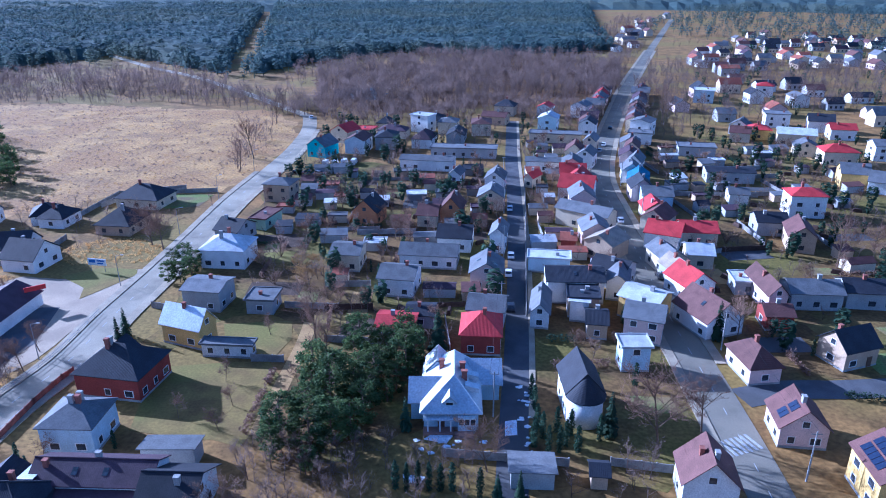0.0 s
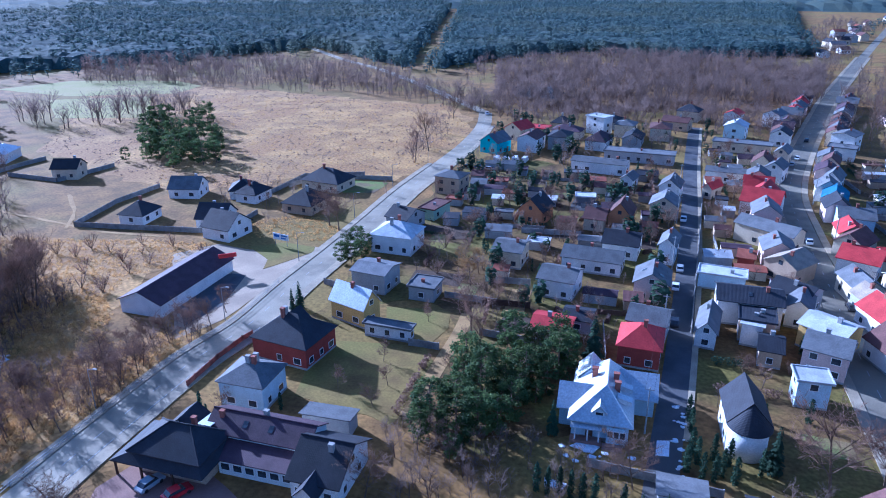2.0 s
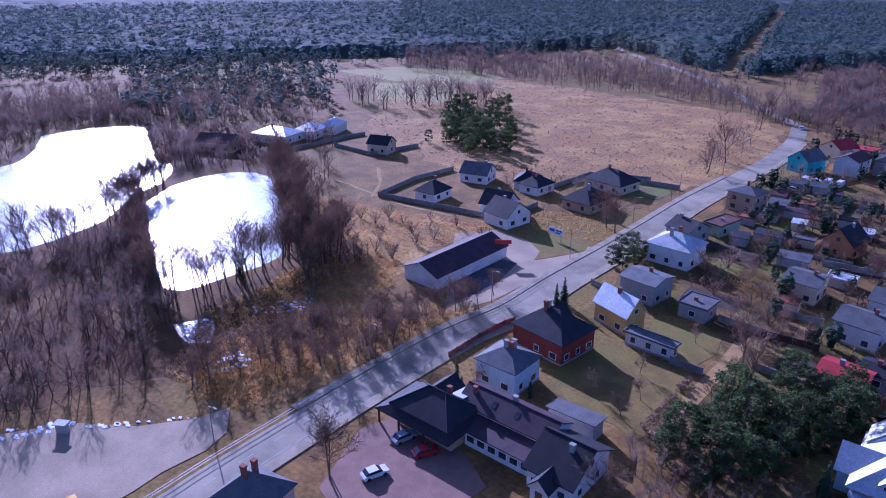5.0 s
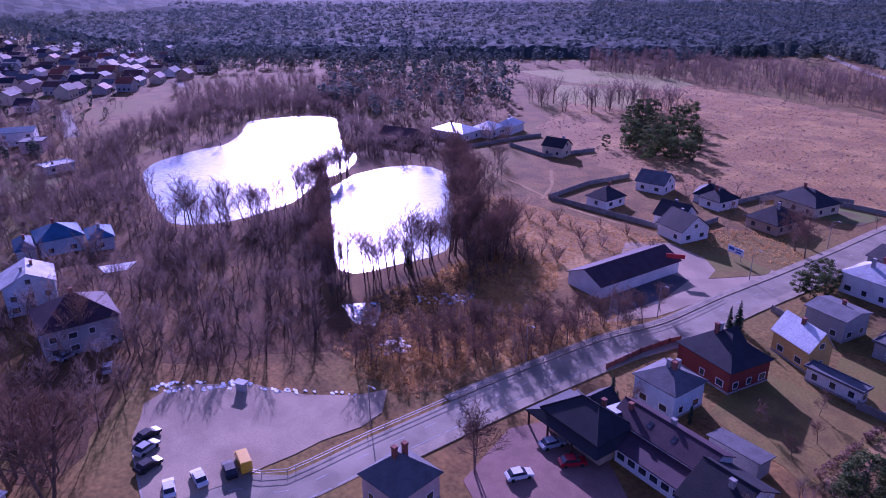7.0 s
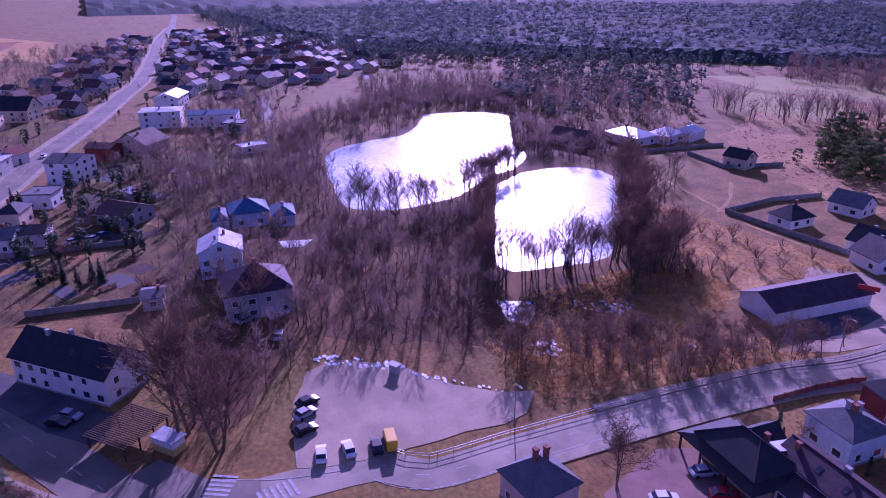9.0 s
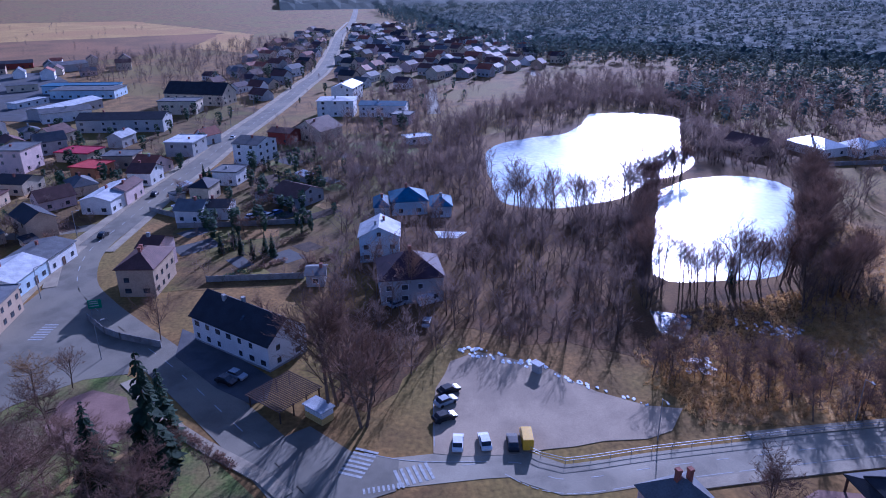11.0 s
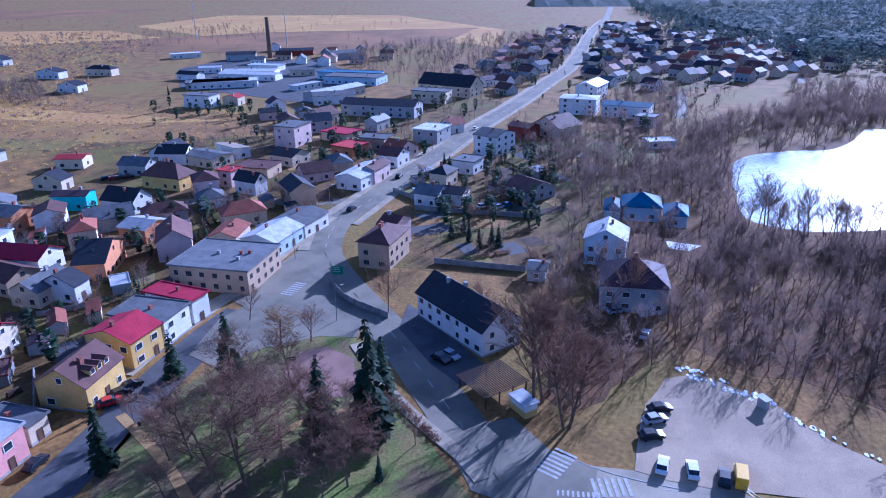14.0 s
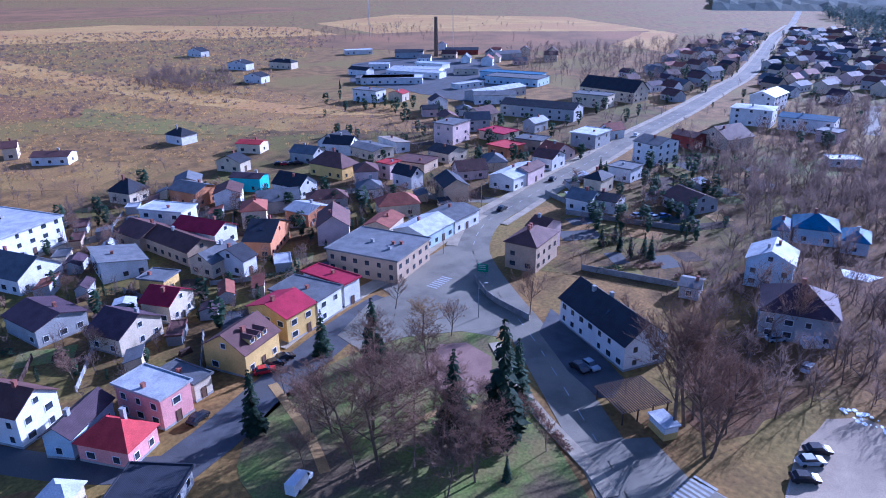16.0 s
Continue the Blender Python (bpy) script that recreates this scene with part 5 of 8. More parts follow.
def villa():
    t = thing("villa", 3.0, 104.4, -1.5, "pale blue villa with a bright metal roof of many gables", "house")
    PLACED.append((3, 104.5, 8.5))
    wm, rm = wall_mat("paleblue"), roof_mat("silver")
    part("wall", MB().box(-5.3, 3.8, -7.0, 7.2, -0.3, 3.75).mesh("wall", wm), t)
    part("plinth", MB().box(-5.36, 3.86, -7.06, 7.26, -0.3, 0.7).mesh("plinth", CONC), t)
    part("roof", hip_roof(-6.0, 4.5, -7.8, 8.0, 3.6, (-0.2, -2.8), (-0.2, 5.4), 8.2).mesh("roof", rm), t)
    part("ridge_flashing", ridge_cap((-0.2, -2.8, 8.22), (-0.2, 5.4, 8.22)).mesh("ridge_flashing", FRAME), t)
    for e in ((-6.0, -7.8), (4.5, -7.8)):
        part("hip_flashing", MB().stick((*e, 3.82), (-0.2, -2.8, 8.2), 0.1, 0.1, 5).mesh("hip_flashing", FRAME), t)
    for e in ((-6.0, 8.0), (4.5, 8.0)):
        part("hip_flashing", MB().stick((*e, 3.82), (-0.2, 5.4, 8.2), 0.1, 0.1, 5).mesh("hip_flashing", FRAME), t)
    part("wing_wall", gable_wall(-7.6, -0.6, -0.9, 3.1, 3.9, 6.1).mesh("wing_wall", wm), t)
    part("wing_roof", gable_roof(-8.1, -0.6, -0.9, 3.8, 3.55, 6.5).mesh("wing_roof", rm), t)
    part("wing_wall", gable_wall(0.2, 7.8, 5.4, 3.6, 3.8, 5.9).mesh("wing_wall", wm), t)
    part("wing_roof", gable_roof(0.2, 8.4, 5.4, 4.3, 3.4, 6.4).mesh("wing_roof", rm), t)
    part("back_gable", gable_roof(4.0, 9.4, -3.2, 2.4, 4.4, 6.9, "y").mesh("back_gable", rm), t)
    part("back_wall", gable_wall(4.0, 9.0, -3.2, 2.0, 4.4, 6.6, "y").mesh("back_wall", wm), t)
    dormer = part("dormer", gable_wall(-6.7, -3.0, -1.0, 0.9, 5.2, 6.1, "y").mesh("dormer", wm), t)
    part("dormer_roof", gable_roof(-7.1, -2.2, -1.0, 1.3, 5.1, 6.5, "y").mesh("dormer_roof", rm), dormer)
    add_window(t, -1.0, -6.7, 4.85, 0, 1.2, 0.9)
    for dy in (0.4, -3.4):
        part("roof_window", MB().prism([(1.6, dy - 0.8, 6.1), (4.0, dy - 0.8, 5.4), (4.0, dy + 0.8, 5.4), (1.6, dy + 0.8, 6.1)], [(1.6, dy - 0.8, 6.9), (4.0, dy - 0.8, 6.2), (4.0, dy + 0.8, 6.2), (1.6, dy + 0.8, 6.9)]).mesh("roof_window", rm), t)
    part("bay_wall", MB().box(0.4, 3.4, -7.9, -6.9, -0.3, 3.4).mesh("bay_wall", wm), t)
    for k in range(3):
        add_window(t, 0.95 + k * 0.98, -7.9, 2.2, 0, 0.8, 1.3)
    for px in (-4.6, -2.6, -0.8):
        part("veranda_post", MB().box(px - 0.12, px + 0.12, -8.3, -8.06, -0.2, 2.9).mesh("veranda_post", FRAME), t)
    part("veranda_roof", MB().prism([(-5.4, -8.5, 2.85), (-0.4, -8.5, 2.85), (-0.4, -6.8, 3.3), (-5.4, -6.8, 3.3)], [(-5.4, -8.5, 2.98), (-0.4, -8.5, 2.98), (-0.4, -6.8, 3.43), (-5.4, -6.8, 3.43)]).mesh("veranda_roof", rm), t)
    part("veranda_floor", MB().box(-5.4, -0.3, -8.6, -7.07, -0.2, 0.6).mesh("veranda_floor", REDPAVE), t)
    part("stair", MB().box(-0.2, 3.0, -9.4, -8.0, -0.2, 0.25).box(-0.2, 3.0, -8.9, -8.0, 0.25, 0.5).mesh("stair", REDPAVE), t)
    part("door", DOOR_ME, t, pose(-2.4, -7.0, 0.62))
    for y in (-4.5, 0.6, 3.0):
        add_window(t, 3.8, y, 2.0, 90, 1.2, 1.4)
    for y in (-2.4, 0.6):
        add_window(t, -7.6, y, 2.0, 270, 1.2, 1.4)
    add_window(t, -7.6, -0.9, 4.7, 270, 1.0, 1.0)
    for cx, cy, z0 in ((1.2, 0.9, 6.4), (1.5, -1.6, 6.3), (-2.4, 2.2, 6.2)):
        part("chimney", CHIM, t, pose(cx, cy, z0) @ Matrix.Diagonal((1.3, 1.1, 2.0, 1)))


restaurant()
villa()
house(-41.9, 90.4, 179.0, 9.2, 4.6, 3.0, 3.7, "mono", "grey", "grey", chim=0, win=False, label="grey rendered shed with a single-pitch sheet roof", name="shed", cat="shed")

# church with a round apse
nave = house(24.8, 104.2, 90.3, 9.4, 7.0, 5.2, 9.2, "gable", "white", "dark", chim=0, label="small white church with a dark roof and round apse", name="church", cat="church")
apse_spec = (9.4, 7.0, 5.2, 9.2)


def apse(t, w, d, eave, ridge):
    r, x0 = d / 2 - 0.45, -w / 2 + 0.45
    base = [(x0 - math.sin(a) * r, -math.cos(a) * r) for a in (math.pi * i / 14 for i in range(15))]
    part("apse_wall", MB().prism([(p, q, -0.3) for p, q in base], [(p, q, eave) for p, q in base]).mesh("apse_wall", wall_mat("white"), True), t)
    R, mb = d / 2, MB()
    rim = [(x0 - math.sin(a) * R, -math.cos(a) * R, eave) for a in (math.pi * i / 14 for i in range(15))]
    for a, b in zip(rim, rim[1:]):
        mb.poly([a, (x0, 0, ridge + 0.1), b])
        mb.poly([a, b, (b[0], b[1], b[2] - 0.15), (a[0], a[1], a[2] - 0.15)])
    part("apse_roof", mb.mesh("apse_roof", roof_mat("dark")), t)


apse(nave, *apse_spec)


# ---- trees ----
def grow(seed, h, levels, spread=0.9, kids=(9, 6, 5, 4), twig=0.035, light=False):
    """A leafless tree: limbs as tapering sticks, the finest as thin blades. Returns trunk and crown."""
    rnd = random.Random(seed)
    trunk, crown = MB(), MB()

    def branch(p, d, length, r, lvl):
        bend = Vector((rnd.uniform(-1, 1), rnd.uniform(-1, 1), rnd.uniform(-0.2, 0.5))) * 0.18
        q = p + (d + bend).normalized() * length
        if lvl == levels:
            side = d.orthogonal().normalized() * r
            crown.poly([p - side, p + side, q])
            return
        if light and lvl == 2:
            side = d.orthogonal().normalized() * r
            crown.poly([p - side, p + side, q])
        else:
            (trunk if lvl < 2 else crown).stick(p, q, r, r * 0.45, 5 if lvl == 0 else 3)
        for i in range(kids[lvl]):
            s = rnd.uniform(0.28, 1.0) if lvl == 0 else rnd.uniform(0.2, 1.0)
            ang = rnd.uniform(0, 6.28)
            side = Vector((math.cos(ang), math.sin(ang), rnd.uniform(-0.1, 0.7)))
            nd = (d * rnd.uniform(0.35, 0.9) + side * spread * (0.85 if lvl == 0 else 0.75)).normalized()
            nl = length * rnd.uniform(0.42, 0.68) * (1.15 - 0.5 * s if lvl == 0 else 0.9)
            branch(p.lerp(q, s), nd, nl, max(twig, r * 0.36), lvl + 1)

    branch(Vector((0, 0, -0.2)), Vector((0, 0, 1)), h * 0.78, h * 0.0155, 0)
    return trunk, crown


def tufts(mb, rnd, centre, rad, n, size, flat=1.0):
    for _ in range(n):
        u = Vector((rnd.gauss(0, 1), rnd.gauss(0, 1), rnd.gauss(0, 1) * flat)).normalized() * rnd.random() ** 0.4
        c = Vector(centre) + Vector((u.x * rad[0], u.y * rad[1], u.z * rad[2]))
        a = Vector((rnd.uniform(-1, 1), rnd.uniform(-1, 1), rnd.uniform(-0.6, 0.6))).normalized() * size
        b = Vector((rnd.uniform(-1, 1), rnd.uniform(-1, 1), rnd.uniform(-0.6, 0.6))).normalized() * size
        mb.poly([c - a * 0.5 - b * 0.3, c + a * 0.5, c + b])


def spruce(seed, h):
    rnd = random.Random(seed)
    trunk, crown = MB(), MB()
    trunk.stick((0, 0, -0.2), (0, 0, h * 0.97), h * 0.016, 0.03, 5)
    z = h * 0.10
    while z < h * 0.98:
        f = 1 - (z / h)
        R = h * 0.21 * f ** 0.85 * rnd.uniform(0.8, 1.1) + 0.15
        for i in range(9):
            a = rnd.uniform(0, 6.28)
            d = Vector((math.cos(a), math.sin(a), 0))
            tip = Vector((0, 0, z)) + d * R * rnd.uniform(0.7, 1.15) + Vector((0, 0, -R * 0.35))
            root, sd = Vector((0, 0, z + 0.15)), Vector((-d.y, d.x, 0))
            mid = root.lerp(tip, 0.6) + Vector((0, 0, 0.12))
            w = R * 0.26
            crown.poly([root, mid + sd * w - Vector((0, 0, w * 0.4)), tip])
            crown.poly([root, tip, mid - sd * w - Vector((0, 0, w * 0.4))])
            for k in (0.5, 0.8):
                c = root.lerp(tip, k)
                crown.poly([c + sd * w * 0.9, c - sd * w * 0.9, c + d * w * 0.4 - Vector((0, 0, w * 1.1))])
        z += h * 0.042 * rnd.uniform(0.8, 1.2)
    return trunk, crown


def pine(seed, h):
    rnd = random.Random(seed)
    trunk, crown = MB(), MB()
    trunk.stick((0, 0, -0.2), (0, 0, h * 0.92), h * 0.018, 0.06, 5)
    for i in range(34):
        z = h * rnd.uniform(0.10, 0.96)
        R = h * 0.34 * math.sin(math.pi * min(0.8, (1.05 - z / h) * 0.75 + 0.1)) ** 0.8
        a = rnd.uniform(0, 6.28)
        c = (math.cos(a) * R * 0.75, math.sin(a) * R * 0.75, z)
        trunk.stick((0, 0, z - h * 0.04), c, 0.06, 0.03, 3)
        tufts(crown, rnd, c, (h * 0.105, h * 0.105, h * 0.055), 52, h * 0.045)
    return trunk, crown


def column(seed, h):
    rnd = random.Random(seed)
    trunk, crown = MB(), MB()
    trunk.stick((0, 0, -0.1), (0, 0, h * 0.8), 0.07, 0.03, 4)
    for i in range(int(h * 7)):
        z = h * (i + 0.5) / int(h * 7)
        R = h * 0.13 * math.sin(math.pi * min(0.97, z / h * 0.85 + 0.15)) ** 0.6
        tufts(crown, rnd, (0, 0, z), (R, R, 0.25), 12, 0.32)
    return trunk, crown


def shrub(seed, h):
    rnd = random.Random(seed)
    trunk, crown = MB(), MB()
    for i in range(9):
        a, t = rnd.uniform(0, 6.28), rnd.uniform(0.2, 0.9)
        tip = Vector((math.cos(a) * t * h * 0.7, math.sin(a) * t * h * 0.7, h * rnd.uniform(0.6, 1)))
        trunk.stick((0, 0, -0.1), tip, 0.05, 0.02, 3)
        for k in range(26):
            p = tip * rnd.uniform(0.3, 1)
            q = p + Vector((rnd.uniform(-1, 1), rnd.uniform(-1, 1), rnd.uniform(0, 1))) * h * 0.32
            crown.poly([p, p + Vector((0.05, 0.04, 0)), q])
    return trunk, crown


def variants(kind, n, make, bark, leaf):
    out = []
    for i in range(n):
        a, b = make(i)
        out.append((a.mesh("trunk", bark), b.mesh("crown", leaf)))
    KINDS[kind] = out


KINDS = {}
variants("bare", 5, lambda i: grow(20 + i, 10, 4, 1.15, (13, 7, 6, 6), 0.016), BARK, TWIG)
variants("tall", 4, lambda i: grow(40 + i, 10, 4, 0.65, (14, 6, 5, 5), 0.014), BARK, TWIG)
variants("willow", 1, lambda i: grow(60 + i, 10, 4, 1.2, (13, 7, 6, 5), 0.022), BARK, TWIG_Y)
variants("spruce", 3, lambda i: spruce(70 + i, 10), BARK, NEEDLE)
variants("pine", 4, lambda i: pine(80 + i, 10), BARK, PINE)
variants("column", 2, lambda i: column(90 + i, 5), BARK, NEEDLE)
variants("shrub", 3, lambda i: shrub(95 + i, 3), BARK, TWIG)
SPEAK = {"bare": ("tree", "leafless broad-crowned tree with brown twigs", "leafless trees"), "tall": ("tree", "tall slender leafless tree", "leafless trees"),
         "willow": ("tree", "willow with golden hanging twigs", "willows"), "spruce": ("spruce_tree", "dark green spruce with drooping branches", "spruces"),
         "pine": ("pine_tree", "bushy green pine with a clumped crown", "pines"), "column": ("thuja", "narrow dark evergreen thuja", "thujas"),
         "shrub": ("shrub", "leafless brown garden shrub", "shrubs")}
SIZE = {"column": 5, "shrub": 3}
tr = random.Random(11)


def tree(kind, x, y, h):
    nm, lb, gr = SPEAK[kind]
    s = h / SIZE.get(kind, 10)
    t = thing(nm, x, y, tr.uniform(0, 360), lb, "shrub" if kind == "shrub" else "tree", gr)
    t.scale = (s * tr.uniform(0.85, 1.15), s * tr.uniform(0.85, 1.15), s)
    a, b = tr.choice(KINDS[kind])
    part("trunk", a, t)
    part("crown", b, t)


ROADS = [smooth_line(r, 6) for r in (MAIN, HIGH, EAST, ALLEY)]
PONDS = [NEAR_POND, FAR_POND,
         [(-89.8, 14.2), (-102.1, 16.1), (-117.0, 22.8), (-119.2, 28.6), (-109.7, 40.5), (-101.3, 47.0), (-95.4, 53.9), (-92.7, 58.8), (-87.5, 54.7), (-87.2, 42.0), (-87.1, 26.7)]]


def clear(x, y, gap=1.5, road=6.0):
    if any(inside((x, y), p) for p in PONDS) or math.hypot(x, y) < 12:
        return False
    if any(math.hypot(x - a, y - b) < r + gap for a, b, r in PLACED):
        return False
    return all((p.x - x) ** 2 + (p.y - y) ** 2 > road * road for r in ROADS for p in r)


def spots(poly, n, gap, seed, road=6.0, apart=0.0):
    """Up to n random places in a polygon, clear of houses, roads and ponds."""
    rnd, out = random.Random(seed), []
    xs, ys = [p[0] for p in poly], [p[1] for p in poly]
    for _ in range(n * 30):
        if len(out) >= n:
            break
        p = (rnd.uniform(min(xs), max(xs)), rnd.uniform(min(ys), max(ys)))
        if inside(p, poly) and clear(*p, gap, road) and (not apart or all((p[0] - q[0]) ** 2 + (p[1] - q[1]) ** 2 > apart * apart for q in out)):
            out.append(p)
    return out


tree("bare", 35.5, 92.5, 15.8)
tree("bare", 43.2, 94.6, 11.6)
tree("bare", 7.4, 86.9, 10.1)
tree("bare", -80.0, 183.3, 12.2)
tree("bare", -36.5, 183.6, 7.9)
tree("bare", 118.6, 174.6, 8.6)
tree("bare", -75.1, 259.4, 14.2)
tree("bare", -11.9, 186.1, 6.8)
tree("bare", -8.9, 193.0, 6.7)
tree("bare", -23.0, 157.3, 5.8)
tree("bare", 27.8, 122.2, 5.8)
tree("tall", -24.9, 125.5, 13.2)
tree("tall", -22.4, 119.9, 8.8)
tree("tall", 62.4, 127.3, 10.2)
tree("tall", 102.5, 163.4, 14.6)
tree("tall", -74.4, 278.9, 17.8)
tree("tall", 111.2, 341.8, 19.2)
tree("tall", -25.6, 110.0, 6.0)
tree("tall", -79.7, 348.2, 12.6)
tree("willow", -30.3, 151.0, 10.2)
tree("willow", 38.6, 277.5, 7.0)
tree("willow", -116.3, -52.8, 10.0)
tree("spruce", -0.0, 121.2, 11.0)
tree("spruce", -5.6, 119.2, 6.3)
tree("spruce", 28.2, 95.3, 9.0)
tree("spruce", 57.9, 126.9, 9.4)
tree("spruce", -5.5, 97.4, 6.9)
tree("spruce", 8.5, 81.0, 4.5)
tree("spruce", 11.8, 81.0, 5.1)
tree("spruce", -18.5, 270.2, 5.0)
tree("spruce", 10.2, 257.0, 6.6)
tree("spruce", 16.6, 256.8, 5.9)
tree("spruce", -91.6, -27.5, 23.2)
tree("spruce", -99.7, -27.3, 15.4)
tree("spruce", -91.1, -35.8, 15.7)
tree("spruce", -106.4, -58.9, 14.4)
tree("spruce", -104.9, -69.6, 10.3)
tree("spruce", -82.3, -23.9, 4.9)
tree("spruce", -78.2, -66.7, 13.0)
tree("bare", -89.8, -46.8, 16.8)
tree("bare", -90.6, -43.2, 11.3)
tree("bare", -86.3, -48.6, 17.0)
tree("bare", -83.9, -42.7, 15.8)
tree("bare", -95.1, -41.2, 11.0)
tree("bare", -82.2, -28.7, 12.4)
tree("bare", -89.9, -68.7, 5.8)
tree("bare", -78.9, -48.8, 14.4)
tree("bare", -76.8, -42.5, 19.6)
tree("bare", -82.9, -54.6, 15.3)
tree("bare", -86.0, -35.9, 11.5)
tree("bare", -79.8, -38.2, 12.0)
tree("bare", -86.7, -61.4, 9.6)
tree("tall", -106.0, -0.0, 21.8)
tree("tall", -108.4, 1.2, 19.7)
tree("tall", -98.9, 4.5, 17.2)
tree("tall", -101.0, 5.2, 15.0)
tree("tall", -106.2, 6.6, 11.0)
tree("tall", -128.6, -64.8, 8.3)
tree("tall", -91.2, -20.0, 6.0)
tree("tall", -136.0, -13.1, 8.9)
tree("tall", -136.4, -35.2, 11.3)
tree("tall", -121.4, -48.2, 8.0)
tree("tall", -102.6, -1.4, 21.5)
tree("tall", -98.8, 3.7, 18.9)
tree("tall", -117.4, 2.0, 16.2)
tree("tall", -144.3, 18.5, 13.7)
tree("bare", -81.0, 124.8, 7.5)
tree("bare", -66.3, 57.4, 9.1)
tree("bare", -75.9, 180.3, 13.5)
tree("bare", -30.7, 75.8, 8.6)
tree("bare", -65.5, 56.7, 10.8)
for p in [(-177.3, -19.1), (-181.5, -16.0), (-179.4, -14.0), (-181.5, -22.4), (-188.1, -24.8), (-183.6, -27.8)] + [(-178.3, -130.0), (-257.7, -41.5), (-253.8, -38.8), (-265.8, -20.3), (-407.6, -239.3), (-397.5, -206.9), (-395.3, -133.0)]:
    tree("spruce", *p, 6.5)
for p in [(-67.5, 165.3), (-66.1, 169.7), (-62.6, 165.9), (-63.7, 158.2), (-66.5, 158.3), (-62.0, 161.6)]:
    tree("pine", *p, 6)
tree("spruce", -65.9, 131.0, 7)
tree("spruce", -67.2, 129.8, 5.5)
for p in ((-40, 113), (-36.5, 105), (-45, 101.5), (-37, 98), (-35.5, 131), (-62.5, 90.5)):
    tree("bare", *p, 4.5)
for p in ((-66.5, 90.5), (-65.2, 88.6), (-63.2, 87.4), (-52.5, 93.5)):
    tree("column", *p, 3.5)
for p in spots([(-105, -62), (-112, -55), (-100, -28), (-80, -16), (-66, -38), (-74, -64)], 14, 0.5, 207, 7, 5):
    tree("bare", *p, tr.uniform(7, 13))
for p in [(16.7, 106.5), (16.8, 103.0), (16.5, 97.4), (17.1, 95.1), (19.7, 96.5), (20.5, 92.8), (21.9, 95.7), (22.2, 91.3), (19.3, 91.4), (17.5, 91.4), (15.4, 92.9), (26.3, 101.2), (26.3, 94.2), (-6.5, 83.3), (-4.8, 82.9), (-3.1, 83.3), (-1.5, 82.9), (0.2, 82.6), (1.9, 82.8), (6.0, 81.5)]:
    tree("column", *p, 5)
for p in spots([(-27.6, 90.8), (-25.0, 101.3), (-20.1, 115.7), (-10.1, 128.7), (-1.7, 119.5), (-6.9, 109.6), (-12.0, 97.8), (-18.8, 86.6)], 50, 0.5, 1, apart=3.2):
    tree("pine", *p, tr.uniform(4.5, 11))
for p in spots([(-192.7, 235.9), (-219.5, 298.4), (-202.1, 314.8), (-158.1, 263.8), (-146.6, 226.7), (-173.5, 234.0)], 36, 0.5, 2, apart=4):
    tree("pine", *p, tr.uniform(6, 13))
for p in spots([(-102.2, 55.4), (-98.4, 67.8), (-82.1, 81.5), (-77.4, 99.6), (-78.6, 118.5), (-87.6, 120.6), (-93.0, 97.3), (-101.0, 83.4), (-112.2, 67.0)], 34, 0.5, 5, apart=3.5):
    tree("bare", *p, tr.uniform(5, 9))


def bank_row(pts, every, hs, seed, wide=1.6, kind="tall"):
    """Trees crowded along a bank, unevenly spaced."""
    rnd, line, s = random.Random(seed), smooth_line(pts, 0.5), 0.0
    for a, b in zip(line, line[1:]):
        s += (b - a).length
        if s > every * rnd.uniform(0.5, 1.6):
            s = 0.0
            p = (a.x + rnd.uniform(-wide, wide), a.y + rnd.uniform(-wide, wide))
            if clear(*p, 0.3, 4):
                tree(kind, *p, rnd.uniform(*hs))


bank_row([(-148.5, 76.0), (-142.0, 78.5), (-138.3, 90), (-136.6, 103), (-133.5, 113)], 1.5, (9, 16), 6)
bank_row([(-136.5, 110), (-144.5, 121), (-161.5, 136), (-184, 150.5), (-204, 162.5)], 1.8, (11, 17), 7, 2.2)
bank_row([(-122.5, 102), (-128, 121), (-140, 134)], 1.9, (9, 15), 8, 2.4)
bank_row([(-150, 79.5), (-160.5, 83.5), (-184, 95), (-213, 111.5), (-224, 131)], 3.0, (8, 14), 9, 1.6)
bank_row([(-206, 56), (-197.5, 73), (-199, 86), (-203.5, 98), (-221, 118), (-227, 133)], 2.2, (9, 15), 10, 2.0)
tree("spruce", -139.0, 96.5, 6)
for p in spots([(-148.4, 146.9), (-120.7, 160.1), (-103.3, 157.9), (-106.9, 121.9), (-120.3, 127.1)], 14, 1, 9, apart=6):
    tree("shrub", *p, tr.uniform(2.5, 4.5))
for poly, n in (([(-57.6, 233.5), (25.6, 260.6), (12.8, 119.2), (-8.9, 128.7), (-27.1, 139.3), (-49.6, 157.9)], 60), ([(41.2, 307.5), (72.7, 306.5), (42.3, 103.4), (16.3, 107.4)], 36), ([(90.3, 306.0), (176.8, 292.7), (91.4, 117.8), (55.1, 110.4)], 50), ([(-123.6, -187.2), (-183.9, -180.4), (-209.5, -70.4), (-137.0, -84.4), (-82.1, -88.5), (-59.1, -102.9)], 45), ([(-235.6, -56.4), (-303.0, 39.1), (-162.3, 8.4), (-161.8, -27.5)], 36)):
    for i, p in enumerate(spots(poly, n, 0.5, n, apart=5)):
        tree(("shrub", "bare", "shrub", "shrub", "column", "bare")[i % 6], *p, tr.uniform(2.5, 5) if i % 6 not in (1, 5) else tr.uniform(4.5, 8))


